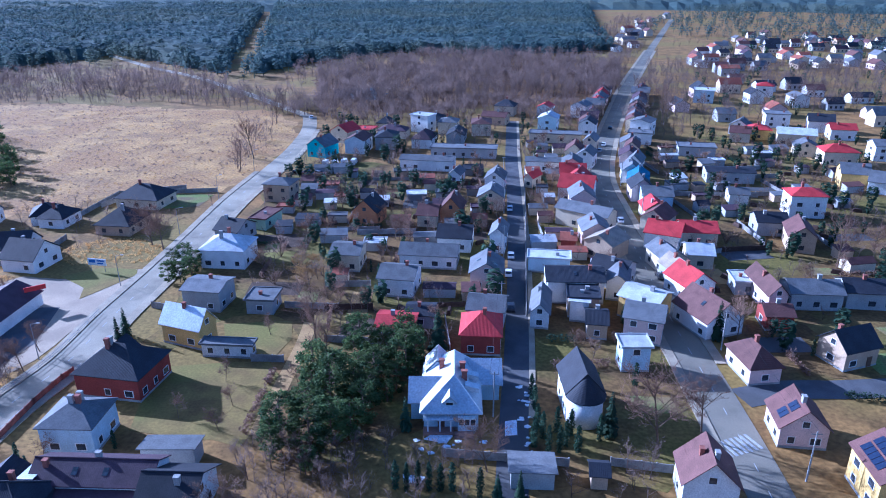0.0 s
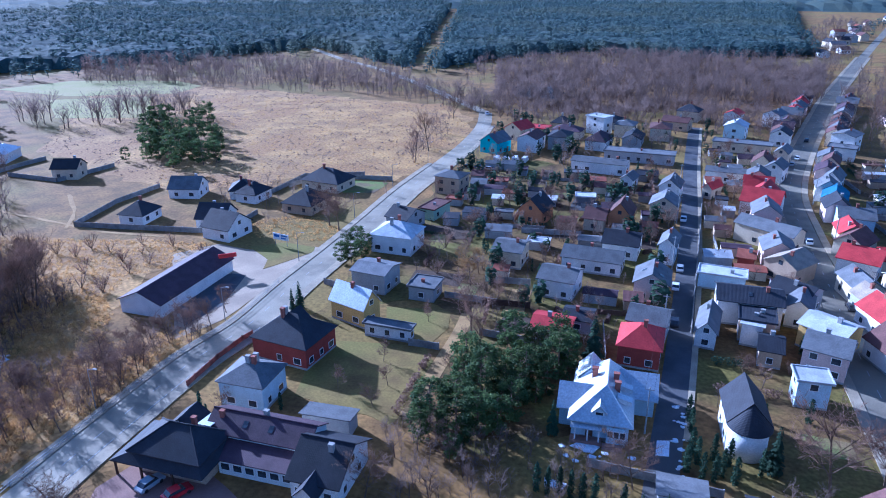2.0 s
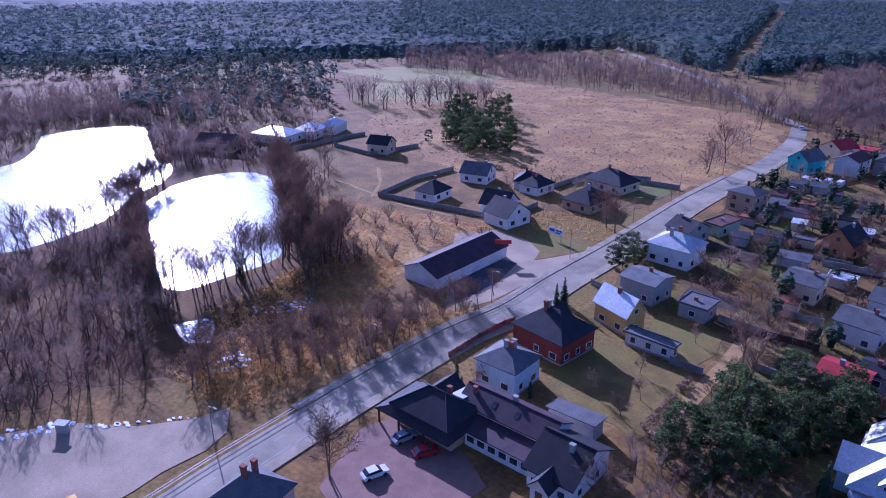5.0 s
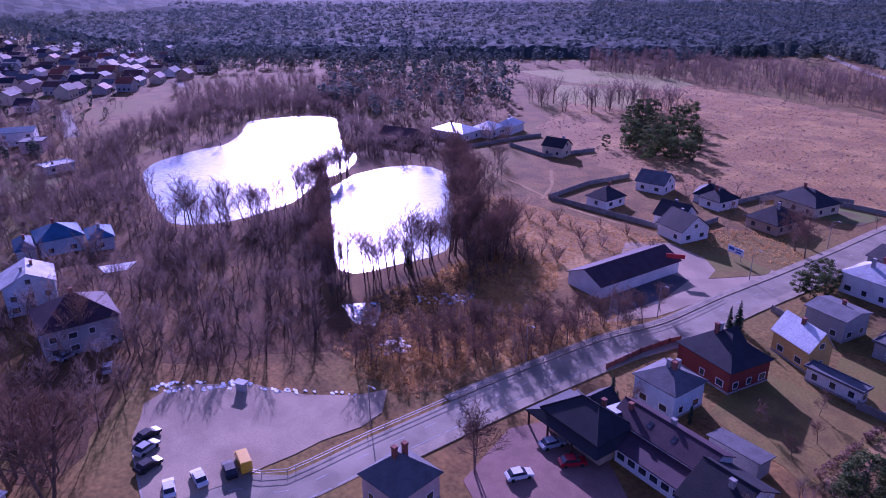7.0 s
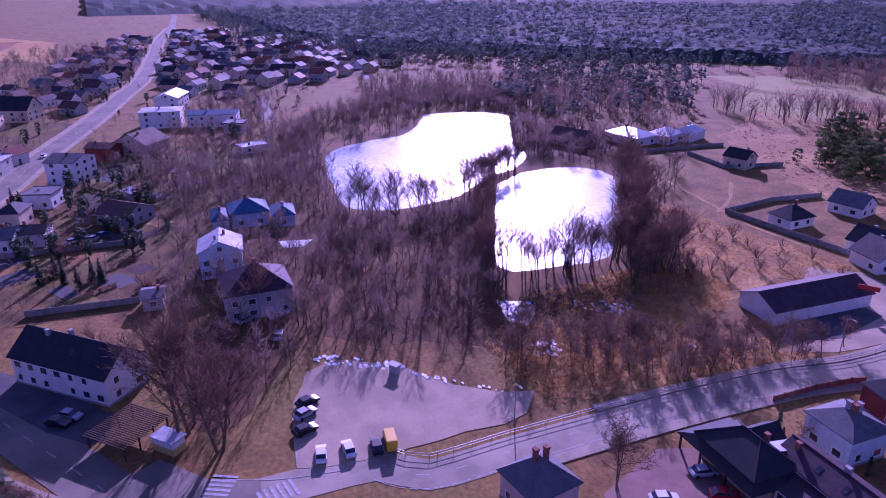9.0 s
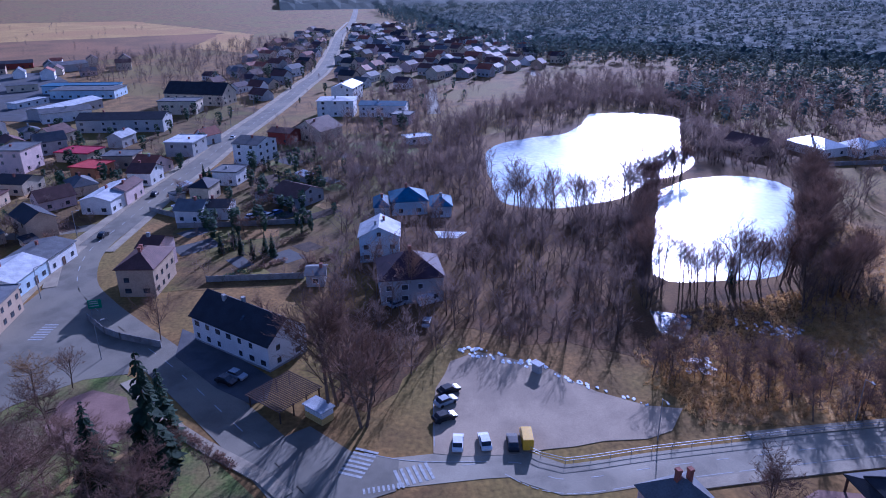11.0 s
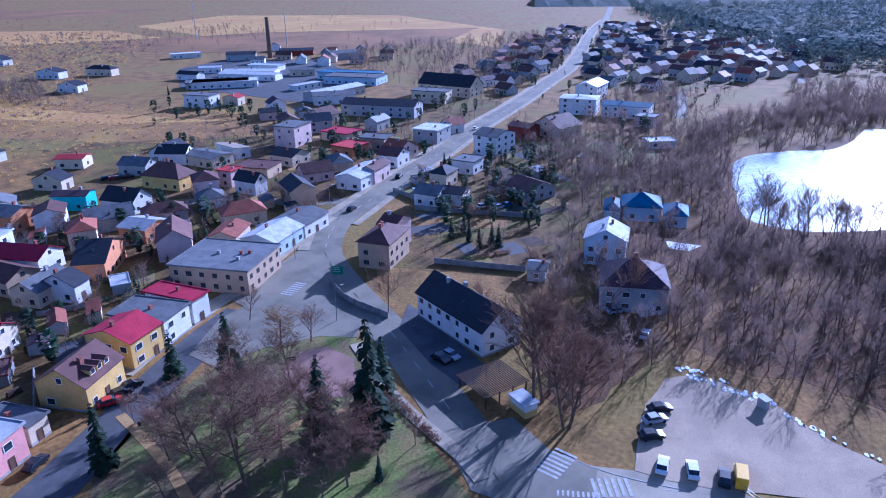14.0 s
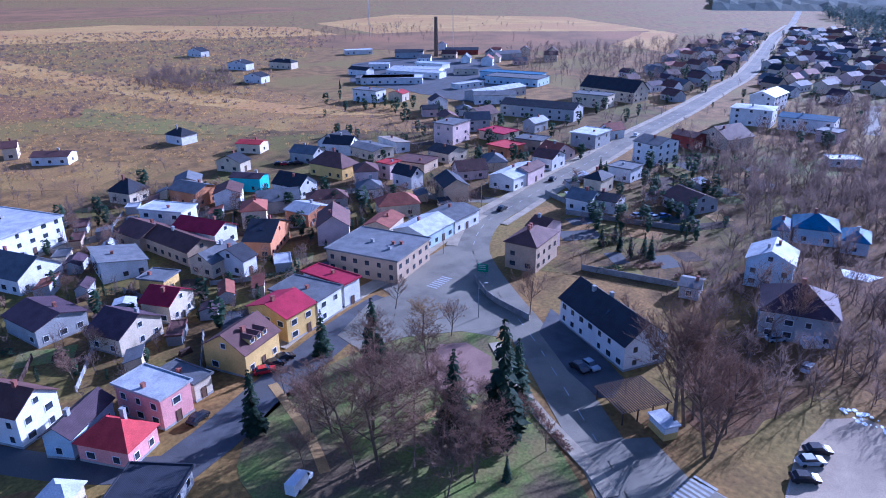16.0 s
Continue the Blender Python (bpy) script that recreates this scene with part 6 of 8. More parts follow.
# ---- woods too many to count ----
def instanced(name, mb, places, material, label, hs, seed):
    """One mesh of many turned and scaled copies of a small tree."""
    rnd = np.random.RandomState(seed)
    base = np.array([tuple(v) for v in mb.v])
    n = len(places)
    ang, sc = rnd.uniform(0, 6.28, n), rnd.uniform(hs[0], hs[1], n)
    wide = sc * rnd.uniform(0.8, 1.2, n)
    c, s = np.cos(ang)[:, None], np.sin(ang)[:, None]
    P = np.array(places)
    V = np.stack([(base[None, :, 0] * c - base[None, :, 1] * s) * wide[:, None] + P[:, :1], (base[None, :, 0] * s + base[None, :, 1] * c) * wide[:, None] + P[:, 1:2],
                  base[None, :, 2] * sc[:, None] + 0 * c], -1).reshape(-1, 3)
    loops = np.concatenate([np.array(f) for f in mb.f])
    sizes = np.array([len(f) for f in mb.f])
    me = bpy.data.meshes.new(name)
    me.vertices.add(len(V))
    me.vertices.foreach_set("co", V.ravel())
    me.loops.add(len(loops) * n)
    me.loops.foreach_set("vertex_index", (loops[None, :] + (np.arange(n) * len(base))[:, None]).ravel().astype(np.int32))
    me.polygons.add(len(sizes) * n)
    tot = np.tile(sizes, n)
    me.polygons.foreach_set("loop_start", (np.cumsum(tot) - tot).astype(np.int32))
    me.materials.append(material)
    me.update(calc_edges=True)
    me.validate()
    return tagged(new(name, me), label, "woodland", kind="stuff")


def merged(pair):
    mb = MB()
    for m in pair:
        k = len(mb.v)
        mb.v += m.v
        mb.f += [tuple(k + i for i in f) for f in m.f]
    return mb


def cone_tree(seed, dense=26):
    rnd, mb = random.Random(seed), MB()
    mb.stick((0, 0, -0.02), (0, 0, 0.5), 0.018, 0.012, 3)
    for i in range(dense):
        z = rnd.uniform(0.3 if dense < 40 else 0.08, 0.95)
        R = 0.2 * math.sin(math.pi * min(1, (1.05 - z) * 1.2)) ** 0.7
        a = rnd.uniform(0, 6.28)
        c = Vector((math.cos(a) * R * 0.7, math.sin(a) * R * 0.7, z))
        u = Vector((math.cos(a), math.sin(a), rnd.uniform(-0.4, 0.3))) * 0.14
        w = Vector((-math.sin(a), math.cos(a), rnd.uniform(-0.3, 0.3))) * 0.12
        mb.poly([c - w, c + u, c + w + Vector((0, 0, 0.07))])
    return mb


def fill(poly, n, seed, road=5.0):
    rnd = np.random.RandomState(seed)
    a = np.array(poly)
    P = rnd.uniform(a.min(0), a.max(0), (n * 4, 2))
    ins = np.zeros(len(P), bool)
    for (x1, y1), (x2, y2) in zip(poly, poly[1:] + poly[:1]):
        cond = (y1 > P[:, 1]) != (y2 > P[:, 1])
        ins ^= cond & (P[:, 0] < (x2 - x1) * (P[:, 1] - y1) / ((y2 - y1) or 1e-9) + x1)
    P = P[ins][:n]
    keep = np.ones(len(P), bool)
    for r in ROADS:
        for q in r:
            keep &= (P[:, 0] - q.x) ** 2 + (P[:, 1] - q.y) ** 2 > road * road
    for hx, hy, hr in PLACED:
        keep &= (P[:, 0] - hx) ** 2 + (P[:, 1] - hy) ** 2 > (hr + 2) ** 2
    for pond in PONDS:
        keep &= np.array([not inside(p, pond) for p in P])
    return [tuple(p) for p in P[keep]]


thin_bare = merged(grow(101, 1, 3, 0.8, (11, 5, 5), 0.0023, True))
thin_tall = merged(grow(102, 1, 3, 0.5, (12, 5, 5), 0.0021, True))
# leafless woods
instanced("leafless_wood", thin_bare, fill([(-359.4, 12.5), (-417.5, 25.9), (-446.5, 69.9), (-302.4, 78.1), (-292.7, 40.3), (-308.7, 14.7)], 260, 91), TWIG_D, "leafless trees behind the school", (5, 10), 91)
instanced("leafless_wood", thin_tall, fill([(-92.1, 378.0), (-68.5, 402.5), (42.2, 407.4), (94.1, 363.8), (76.5, 336.3), (25.2, 351.6), (-47.6, 340.4)], 520, 92), TWIG_D, "leafless trees at the edge of the village", (5, 10), 92)
instanced("leafless_wood", thin_tall, fill([(62.0, 610.1), (173.2, 669.7), (324.6, 1023.0), (292.4, 1148.7), (191.5, 849.8), (-35.4, 635.7)], 420, 93), TWIG_D, "leafless trees at the edge of the forest", (7, 12), 93)
instanced("leafless_wood", thin_bare, fill([(-75.3, 240.7), (-73.3, 305.6), (-78.3, 355.1), (-90.7, 335.4), (-84.0, 272.1)], 26, 94), TWIG_D, "clump of bare bushes beside the road", (4, 9), 94)
instanced("leafless_wood", thin_tall, fill([(-258.0, 140.2), (-242.6, 155.3), (-223.1, 181.5), (-257.2, 211.5), (-277.0, 165.3), (-280.8, 154.3)], 120, 95), TWIG_D, "leafless trees along the pond bank", (7, 12), 95)
instanced("leafless_wood", thin_bare, fill([(-313.9, 42.9), (-413.1, 149.1), (-392.7, 223.2), (-354.7, 203.2), (-343.3, 106.7), (-292.5, 56.9)], 420, 96), TWIG_D, "leafless trees behind the large pond", (6, 11), 96)
instanced("leafless_wood", thin_tall, fill([(-91.1, 546.4), (-5.3, 613.5), (62.0, 610.1), (141.7, 551.7), (97.9, 379.3), (94.3, 405.5), (43.1, 416.9), (-22.2, 383.6), (-65.8, 385.2)], 1000, 21), TWIG_D, "far leafless wood behind the village", (9, 15), 1)
instanced("leafless_wood", thin_bare, fill([(130.4, 467.4), (198.2, 584.0), (325.7, 512.1), (299.5, 397.7), (149.9, 347.3), (111.4, 316.6), (101.9, 371.2)], 500, 22), TWIG_D, "leafless trees among far gardens", (7, 12), 2)
instanced("leafless_wood", thin_tall, fill([(-220.1, 51.9), (-325.0, 94.6), (-355.1, 139.6), (-382.2, 157.7), (-343.1, 232.0), (-274.9, 258.9), (-191.1, 180.9), (-133.0, 112.0), (-131.0, 84.0), (-127.0, 64.0), (-129.6, 36.9), (-152.5, 32.3)], 760, 23), TWIG_D, "leafless wood round the frozen ponds", (6, 12), 3)
instanced("leafless_wood", thin_bare, fill([(-257.8, 12.8), (-297.3, 70.4), (-233.1, 66.4), (-176.0, 91.6), (-131.0, 74.0), (-113.0, 57.0), (-121.9, 27.2), (-112.4, 13.3), (-108.2, 1.6), (-152.7, 0.0)], 620, 24), TWIG_D, "leafless wood beside the car park", (3.5, 12), 4)
instanced("leafless_wood", thin_bare, fill([(-102.5, 53.6), (-98.4, 67.8), (-82.1, 81.5), (-79.3, 119.7), (-88.2, 123.7), (-94.6, 99.2), (-107.9, 90.1), (-153.4, 134.1), (-121.7, 126.5), (-112.3, 99.3), (-112.2, 67.0)], 330, 25), TWIG_D, "leafless scrub along the road", (2.5, 6), 5)
instanced("leafless_wood", thin_bare, fill([(-345.9, 403.8), (-269.8, 438.9), (-167.5, 445.4), (-65.8, 385.2), (-117.3, 443.4), (-199.3, 535.9), (-436.6, 517.5)], 700, 26), TWIG_D, "leafless trees behind the meadow", (7, 13), 6)
instanced("leafless_wood", thin_bare, fill([(-520.7, -163.9), (-463.1, -52.7), (-612.0, 3.6), (-823.4, -1.7), (-713.1, -113.4), (-694.0, -187.9)], 450, 27), TWIG_D, "leafless trees behind the halls", (6, 12), 7)
instanced("leafless_wood", thin_bare, fill([(-393.1, -679.3), (-1067.5, -849.9), (-1165.6, -261.0), (-663.5, -95.3), (-537.1, -314.5), (-344.2, -281.7), (-261.4, -367.7)], 130, 30), TWIG_D, "single trees and bushes in the fields", (3, 9), 10)
instanced("leafless_wood", thin_bare, fill([(-752.9, -568.2), (-971.6, -469.3), (-809.2, -323.9), (-678.4, -395.8)], 160, 44), TWIG_D, "belt of scrub across the fields", (4, 8), 17)
instanced("leafless_wood", thin_tall, fill([(-361.6, -369.5), (-372.7, -295.2), (-449.1, -364.1), (-432.2, -421.3)], 260, 28), TWIG_D, "birch thicket in the fields", (5, 9), 8)
instanced("leafless_wood", thin_bare, fill([(-331.2, -25.8), (-304.0, 43.8), (-333.3, 84.6), (-374.4, 116.6), (-473.6, 142.9), (-445.1, 253.1), (-330.2, 310.5), (-292.0, 214.8), (-374.0, 154.1), (-301.0, 75.2), (-220.1, 51.9), (-241.6, 1.9)], 900, 29), TWIG_D, "leafless wood behind the ponds", (7, 12), 9)
for poly, n, sd in (([(-59.1, 240.3), (25.9, 264.7), (12.8, 119.2), (-8.9, 128.7), (-25.5, 129.0), (-49.6, 157.9)], 330, 51), ([(47.5, 358.0), (82.1, 349.6), (47.1, 162.8), (43.1, 100.1), (15.9, 103.9)], 150, 52), ([(91.2, 329.4), (195.1, 326.0), (128.2, 154.2), (86.4, 109.8), (55.4, 108.5), (60.9, 169.9)], 330, 53),
                    ([(-117.9, -202.8), (-189.5, -185.5), (-215.4, -72.4), (-137.0, -84.4), (-82.1, -88.5), (-55.8, -111.6)], 380, 54), ([(-235.7, -172.3), (-316.8, -143.3), (-340.6, -78.9), (-327.1, -43.5), (-216.5, -63.6), (-205.0, -115.2)], 420, 55), ([(-235.6, -48.3), (-314.9, -21.2), (-302.9, 41.6), (-162.3, 8.4), (-161.8, -31.9)], 220, 56), ([(0.3, 91.7), (37.4, 88.3), (38.3, 78.5), (-14.4, 79.3), (-27.0, 92.2)], 90, 57),
                    ([(-169.7, -312.8), (-208.3, -202.4), (-156.6, -167.1), (-121.2, -220.2)], 110, 58), ([(-671.5, -209.0), (-819.1, 36.4), (-399.7, 5.7), (-326.7, -21.9), (-369.3, -85.1)], 260, 59), ([(-157.9, 212.2), (-74.2, 227.0), (-66.9, 180.3), (-96.1, 171.7)], 50, 60), ([(275.9, 844.1), (536.2, 826.6), (276.5, 365.0), (119.5, 341.5)], 420, 61)):
    instanced("garden_shrubs", thin_bare, fill(poly, n, sd), TWIG_D, "leafless bushes and fruit trees in gardens", (2.2, 6.5), sd)
for poly, n, sd in (([(-55.1, 240.2), (25.6, 260.6), (14.5, 138.5), (-27.1, 139.3)], 60, 71), ([(93.3, 317.2), (206.0, 313.6), (91.4, 117.8), (59.4, 118.4)], 90, 72), ([(-127.2, -203.9), (-189.5, -185.5), (-215.4, -72.4), (-126.4, -93.9), (-78.3, -98.3)], 40, 73), ([(-373.1, -229.9), (-354.1, -70.1), (-304.0, -35.6), (-235.6, -78.8), (-235.6, -151.3)], 110, 74), ([(-257.8, -52.4), (-293.0, 14.0), (-195.4, 6.5), (-195.1, -37.5)], 60, 75), ([(-515.0, -58.3), (-822.7, 4.7), (-855.2, 37.9), (-812.1, 98.5), (-436.3, 58.1), (-367.0, 2.3)], 120, 76)):
    instanced("garden_conifers", cone_tree(sd, 90), fill(poly, n, sd), NEEDLE, "dark conifers in gardens", (3, 7.5), sd)


instanced("leafless_wood", thin_tall, fill([(-110, 560), (-20, 640), (80, 650), (175, 590), (130, 480), (98, 372), (40, 352), (-50, 345), (-88, 372)], 420, 131), TWIG_D, "scattered leafless trees round the far wood", (6, 13), 131)
instanced("leafless_wood", thin_bare, fill([(60, 330), (82, 420), (120, 540), (190, 720), (225, 720), (160, 520), (112, 360), (92, 300)], 330, 132, 7), TWIG_D, "leafless trees along the far village street", (5, 11), 132)
instanced("leafless_wood", thin_bare, fill([(-300, 440), (-130, 450), (-70, 385), (-80, 372), (-140, 402), (-330, 420)], 300, 133), TWIG_D, "leafless trees on the meadow's far edge", (5, 10), 133)
instanced("garden_shrubs", thin_bare, fill([(-34, 93), (-31, 74), (-10, 78), (-16, 88), (-26, 100)], 70, 134), TWIG_D, "tangle of leafless bushes behind the restaurant", (2.5, 7), 134)
instanced("garden_shrubs", thin_bare, fill([(-55, 258), (38, 262), (50, 352), (-48, 345)], 260, 141), TWIG_D, "leafless bushes between the last village houses", (3, 8), 141)
instanced("garden_conifers", cone_tree(142, 90), fill([(-55, 240), (38, 250), (60, 352), (-48, 345)], 70, 142), NEEDLE, "dark conifers between the last village houses", (3.5, 8), 142)
instanced("leafless_wood", thin_tall, fill([(-300, 296), (-236, 340), (-205, 322), (-268, 276)], 46, 151), TWIG_D, "row of tall bare trees before the sports ground", (12, 19), 151)
# pine forest
def canopy(poly, z, cell, seed):
    """The closed crown layer of a forest as one uneven sheet."""
    rnd = random.Random(seed)
    xs, ys = [p[0] for p in poly], [p[1] for p in poly]
    nx, ny = int((max(xs) - min(xs)) / cell) + 1, int((max(ys) - min(ys)) / cell) + 1
    mb, idx = MB(), {}
    for i in range(nx + 1):
        for j in range(ny + 1):
            p = (min(xs) + i * cell + rnd.uniform(-0.3, 0.3) * cell, min(ys) + j * cell + rnd.uniform(-0.3, 0.3) * cell)
            if inside(p, poly):
                idx[i, j] = len(mb.v)
                mb.v.append((*p, z + rnd.uniform(-0.16, 0.2) * z))
    for (i, j), a in idx.items():
        if any((i + u, j + w) not in idx for u in (-1, 0, 1) for w in (-1, 0, 1)):
            mb.v[a] = (*mb.v[a][:2], 0.5)
    for (i, j), a in idx.items():
        if (i + 1, j) in idx and (i, j + 1) in idx:
            mb.f.append((a, idx[i + 1, j], idx[i, j + 1]))
            if (i + 1, j + 1) in idx:
                mb.f.append((idx[i + 1, j], idx[i + 1, j + 1], idx[i, j + 1]))
    tagged(new("forest_canopy", mb.mesh("forest_canopy", HAZEPINE)), "closed crown layer of the pine forest, bluish for haze", "woodland", kind="stuff")


canopy([(-511.3, 582.7), (-358.4, 593.1), (-312.2, 677.3), (-191.6, 551.1), (-154.0, 524.9), (-299.5, 1292.8), (-375.8, 1489.7), (-1354.9, 1593.3)], 8.6, 7, 1)
canopy([(-137.0, 509.9), (-266.7, 1226.9), (-315.4, 1483.4), (286.0, 1379.3), (193.5, 865.2), (165.4, 670.2), (64.0, 630.5), (-36.8, 662.4), (-98.2, 591.3)], 8.6, 7, 2)
canopy([(-671.5, 207.1), (-516.1, 350.4), (-445.1, 430.8), (-356.8, 530.6), (-289.4, 637.6), (-350.5, 927.3), (-572.3, 1489.5), (-1598.7, 508.2)], 8.6, 7, 3)
canopy([(-803.8, 171.2), (-635.3, 238.2), (-588.5, 326.7), (-1203.0, 651.3), (-1274.8, 152.6)], 8.6, 7, 4)
# all far pines below share the needle colour lifted to suggest haze
fa, fb = cone_tree(5), cone_tree(6)
instanced("pine_forest", fa, fill([(-496.7, 565.2), (-348.0, 575.0), (-304.0, 658.6), (-186.4, 535.3), (-146.5, 504.8), (-313.4, 1363.7), (-387.2, 1535.6), (-1398.5, 1645.5)], 7000, 31), HAZEPINE, "dense pine forest to the horizon", (9.5, 13.5), 11)
instanced("pine_forest", fb, fill([(-133.8, 491.0), (-278.8, 1274.6), (-327.3, 1529.1), (294.1, 1418.9), (191.5, 849.8), (162.5, 647.1), (62.0, 610.1), (-35.8, 644.4), (-94.8, 569.8)], 6500, 32), HAZEPINE, "dense pine forest beyond a straight ride", (9.5, 13.5), 12)
instanced("pine_forest", fa, fill([(-590.0, 180.7), (-455.8, 309.1), (-405.1, 392.3), (-324.7, 484.2), (-262.6, 581.1), (-344.3, 911.5), (-588.8, 1531.4), (-1650.6, 525.1)], 6000, 33), HAZEPINE, "forest behind the ponds, coloured bluish for haze", (9.5, 13.5), 13)
instanced("pine_forest", fb, fill([(-810.7, 110.8), (-530.5, 188.5), (-496.9, 278.3), (-1232.2, 666.7), (-1316.5, 117.5)], 2500, 34), HAZEPINE, "forest behind the far houses, coloured bluish for haze", (9, 14), 14)
instanced("pine_forest", fb, fill([(230.6, 847.2), (386.9, 613.6), (466.8, 570.7), (985.8, 1236.3), (494.4, 1397.7)], 900, 35), HAZEPINE, "far pines behind the village", (8, 13), 15)
instanced("pine_forest", fa, fill([(-338.2, 179.5), (-304.5, 183.5), (-288.1, 228.7), (-287.3, 275.3), (-359.8, 348.2), (-575.7, 472.7), (-779.4, 438.3)], 500, 36), HAZEPINE, "pines among the far holiday houses", (8, 14), 16)


def far_canopy():
    """The forest beyond, as one uneven roof of crowns out to the horizon."""
    mb, rnd = MB(), random.Random(4)
    na, nr = 260, 26
    for i in range(na + 1):
        a = radians(-58 + i * 150 / na)
        for k in range(nr + 1):
            r = 1380 * (4850 / 1380) ** (k / nr)
            edge = 1.0 if k else 0.0
            mb.v.append((-math.sin(a) * r, math.cos(a) * r, (9 + rnd.uniform(-3.5, 4)) * edge))
    for i in range(na):
        for k in range(nr):
            o = i * (nr + 1) + k
            mb.f.append((o, o + 1, o + nr + 2, o + nr + 1))
    tagged(new("far_forest", mb.mesh("far_forest", HAZEPINE)), "far forest reaching to the horizon, coloured pale for haze", "woodland", kind="stuff")


far_canopy()

# ---- far streets of houses ----
FARV, FARF, FARM, FARMATS = [], [], [], []


def far_house(x, y, rot, w, d, e, r, wall, roof):
    c, sn = math.cos(radians(rot)), math.sin(radians(rot))
    mb = MB().prism([(-w / 2 + 0.4, yy, zz) for yy, zz in ((-d / 2 + 0.4, -0.2), (d / 2 - 0.4, -0.2), (d / 2 - 0.4, e), (0, r), (-d / 2 + 0.4, e))],
                    [(w / 2 - 0.4, yy, zz) for yy, zz in ((-d / 2 + 0.4, -0.2), (d / 2 - 0.4, -0.2), (d / 2 - 0.4, e), (0, r), (-d / 2 + 0.4, e))])
    nb = len(mb.f)
    mb.prism([(-w / 2, yy, zz) for yy, zz in ((0, r + 0.02), (-d / 2, e - 0.1), (-d / 2, e + 0.1), (0, r + 0.25), (d / 2, e + 0.1), (d / 2, e - 0.1))],
             [(w / 2, yy, zz) for yy, zz in ((0, r + 0.02), (-d / 2, e - 0.1), (-d / 2, e + 0.1), (0, r + 0.25), (d / 2, e + 0.1), (d / 2, e - 0.1))])
    nr = len(mb.f)
    for sy in (-1, 1):
        for k in range(3):
            u = (k - 1) * w * 0.28
            mb.box(u - 0.6, u + 0.6, sy * (d / 2 - 0.4) - 0.05, sy * (d / 2 - 0.4) + 0.05, 1, 2.4)
    o = len(FARV)
    FARV.extend((x + p[0] * c - p[1] * sn, y + p[0] * sn + p[1] * c, p[2]) for p in mb.v)
    for i, f in enumerate(mb.f):
        m = wall_mat(wall) if i < nb else roof_mat(roof) if i < nr else GLASS
        if m not in FARMATS:
            FARMATS.append(m)
        FARF.append(tuple(o + q for q in f))
        FARM.append(FARMATS.index(m))
    PLACED.append((x, y, max(w, d) / 2))


def settlement(poly, n, seed, rot, apart=17, road=13):
    rnd = random.Random(seed)
    walls = ["white", "cream", "white", "grey", "palepink", "tan", "cream", "grey"]
    roofs = ["grey", "brown", "dark", "dark", "rust", "brown", "grey", "purple"]
    for p in spots(poly, n, 7, seed, road, apart):
        e = rnd.choice((3.4, 4, 5.5))
        x, y, a, w, d, r = round(p[0], 1), round(p[1], 1), rot + rnd.choice((0, 90)) + rnd.uniform(-6, 6), rnd.uniform(9, 14), rnd.uniform(8, 10), e + rnd.uniform(1.8, 3.4)
        wall, roof = rnd.choice(walls), rnd.choice(roofs)
        if math.hypot(x, y) > 380:
            far_house(x, y, a, w, d, e, r, wall, roof)
        else:
            house(x, y, a, w, d, e, r, rnd.choice(("gable", "gable", "hip")), wall, roof, chim=rnd.choice((0, 1)), far=True)


settlement([(123.4, 362.7), (154.3, 432.7), (202.9, 489.7), (263.2, 408.4), (226.8, 325.0), (152.7, 333.8)], 16, 41, 0)
settlement([(-40, 292), (30, 288), (44, 345), (20, 350), (-30, 338)], 9, 51, 170, 12)
settlement([(202.7, 583.8), (359.8, 823.7), (458.7, 732.7), (399.3, 539.5), (265.2, 529.9), (183.5, 490.5)], 70, 42, 0, 14)
settlement([(191.5, 849.8), (383.5, 1213.3), (332.4, 1022.4), (161.6, 585.8), (147.3, 647.9)], 16, 43, 10, 18)
settlement([(-464.4, -82.8), (-898.9, 5.1), (-856.0, 31.3), (-460.9, -4.5), (-419.4, -27.7), (-463.2, -56.5)], 50, 44, 50)
settlement([(-460.0, 17.4), (-937.0, 45.0), (-926.9, 119.0), (-457.9, 64.4), (-426.8, 40.0)], 60, 45, 50, 14)
settlement([(-883.3, 127.1), (-861.2, 299.7), (-529.8, 200.4), (-504.7, 133.3), (-457.3, 78.7)], 70, 46, 50, 14)
settlement([(-655.5, 55.2), (-813.2, 120.2), (-671.5, 207.1), (-517.6, 169.2), (-474.4, 108.2), (-468.4, 84.3)], 45, 47, 50, 14)
settlement([(-389.6, -232.7), (-362.9, -132.0), (-334.0, -77.5), (-299.5, -100.4), (-316.7, -135.2), (-363.7, -162.8)], 10, 48, 35, 16)
settlement([(-189.5, -185.5), (-193.2, -134.5), (-253.3, -99.6), (-288.2, -86.7), (-229.4, -72.9), (-179.3, -89.1), (-152.7, -107.9)], 12, 49, 35, 14)
settlement([(-524.7, -238.2), (-550.1, -141.5), (-622.4, -139.3), (-653.3, -267.0)], 12, 50, 15, 22)


me = bpy.data.meshes.new("far_houses")
me.from_pydata(FARV, [], FARF)
for m in FARMATS:
    me.materials.append(m)
me.polygons.foreach_set("material_index", FARM)
tagged(new("far_houses", me), "far streets of small houses with mixed roofs", "houses", kind="stuff")


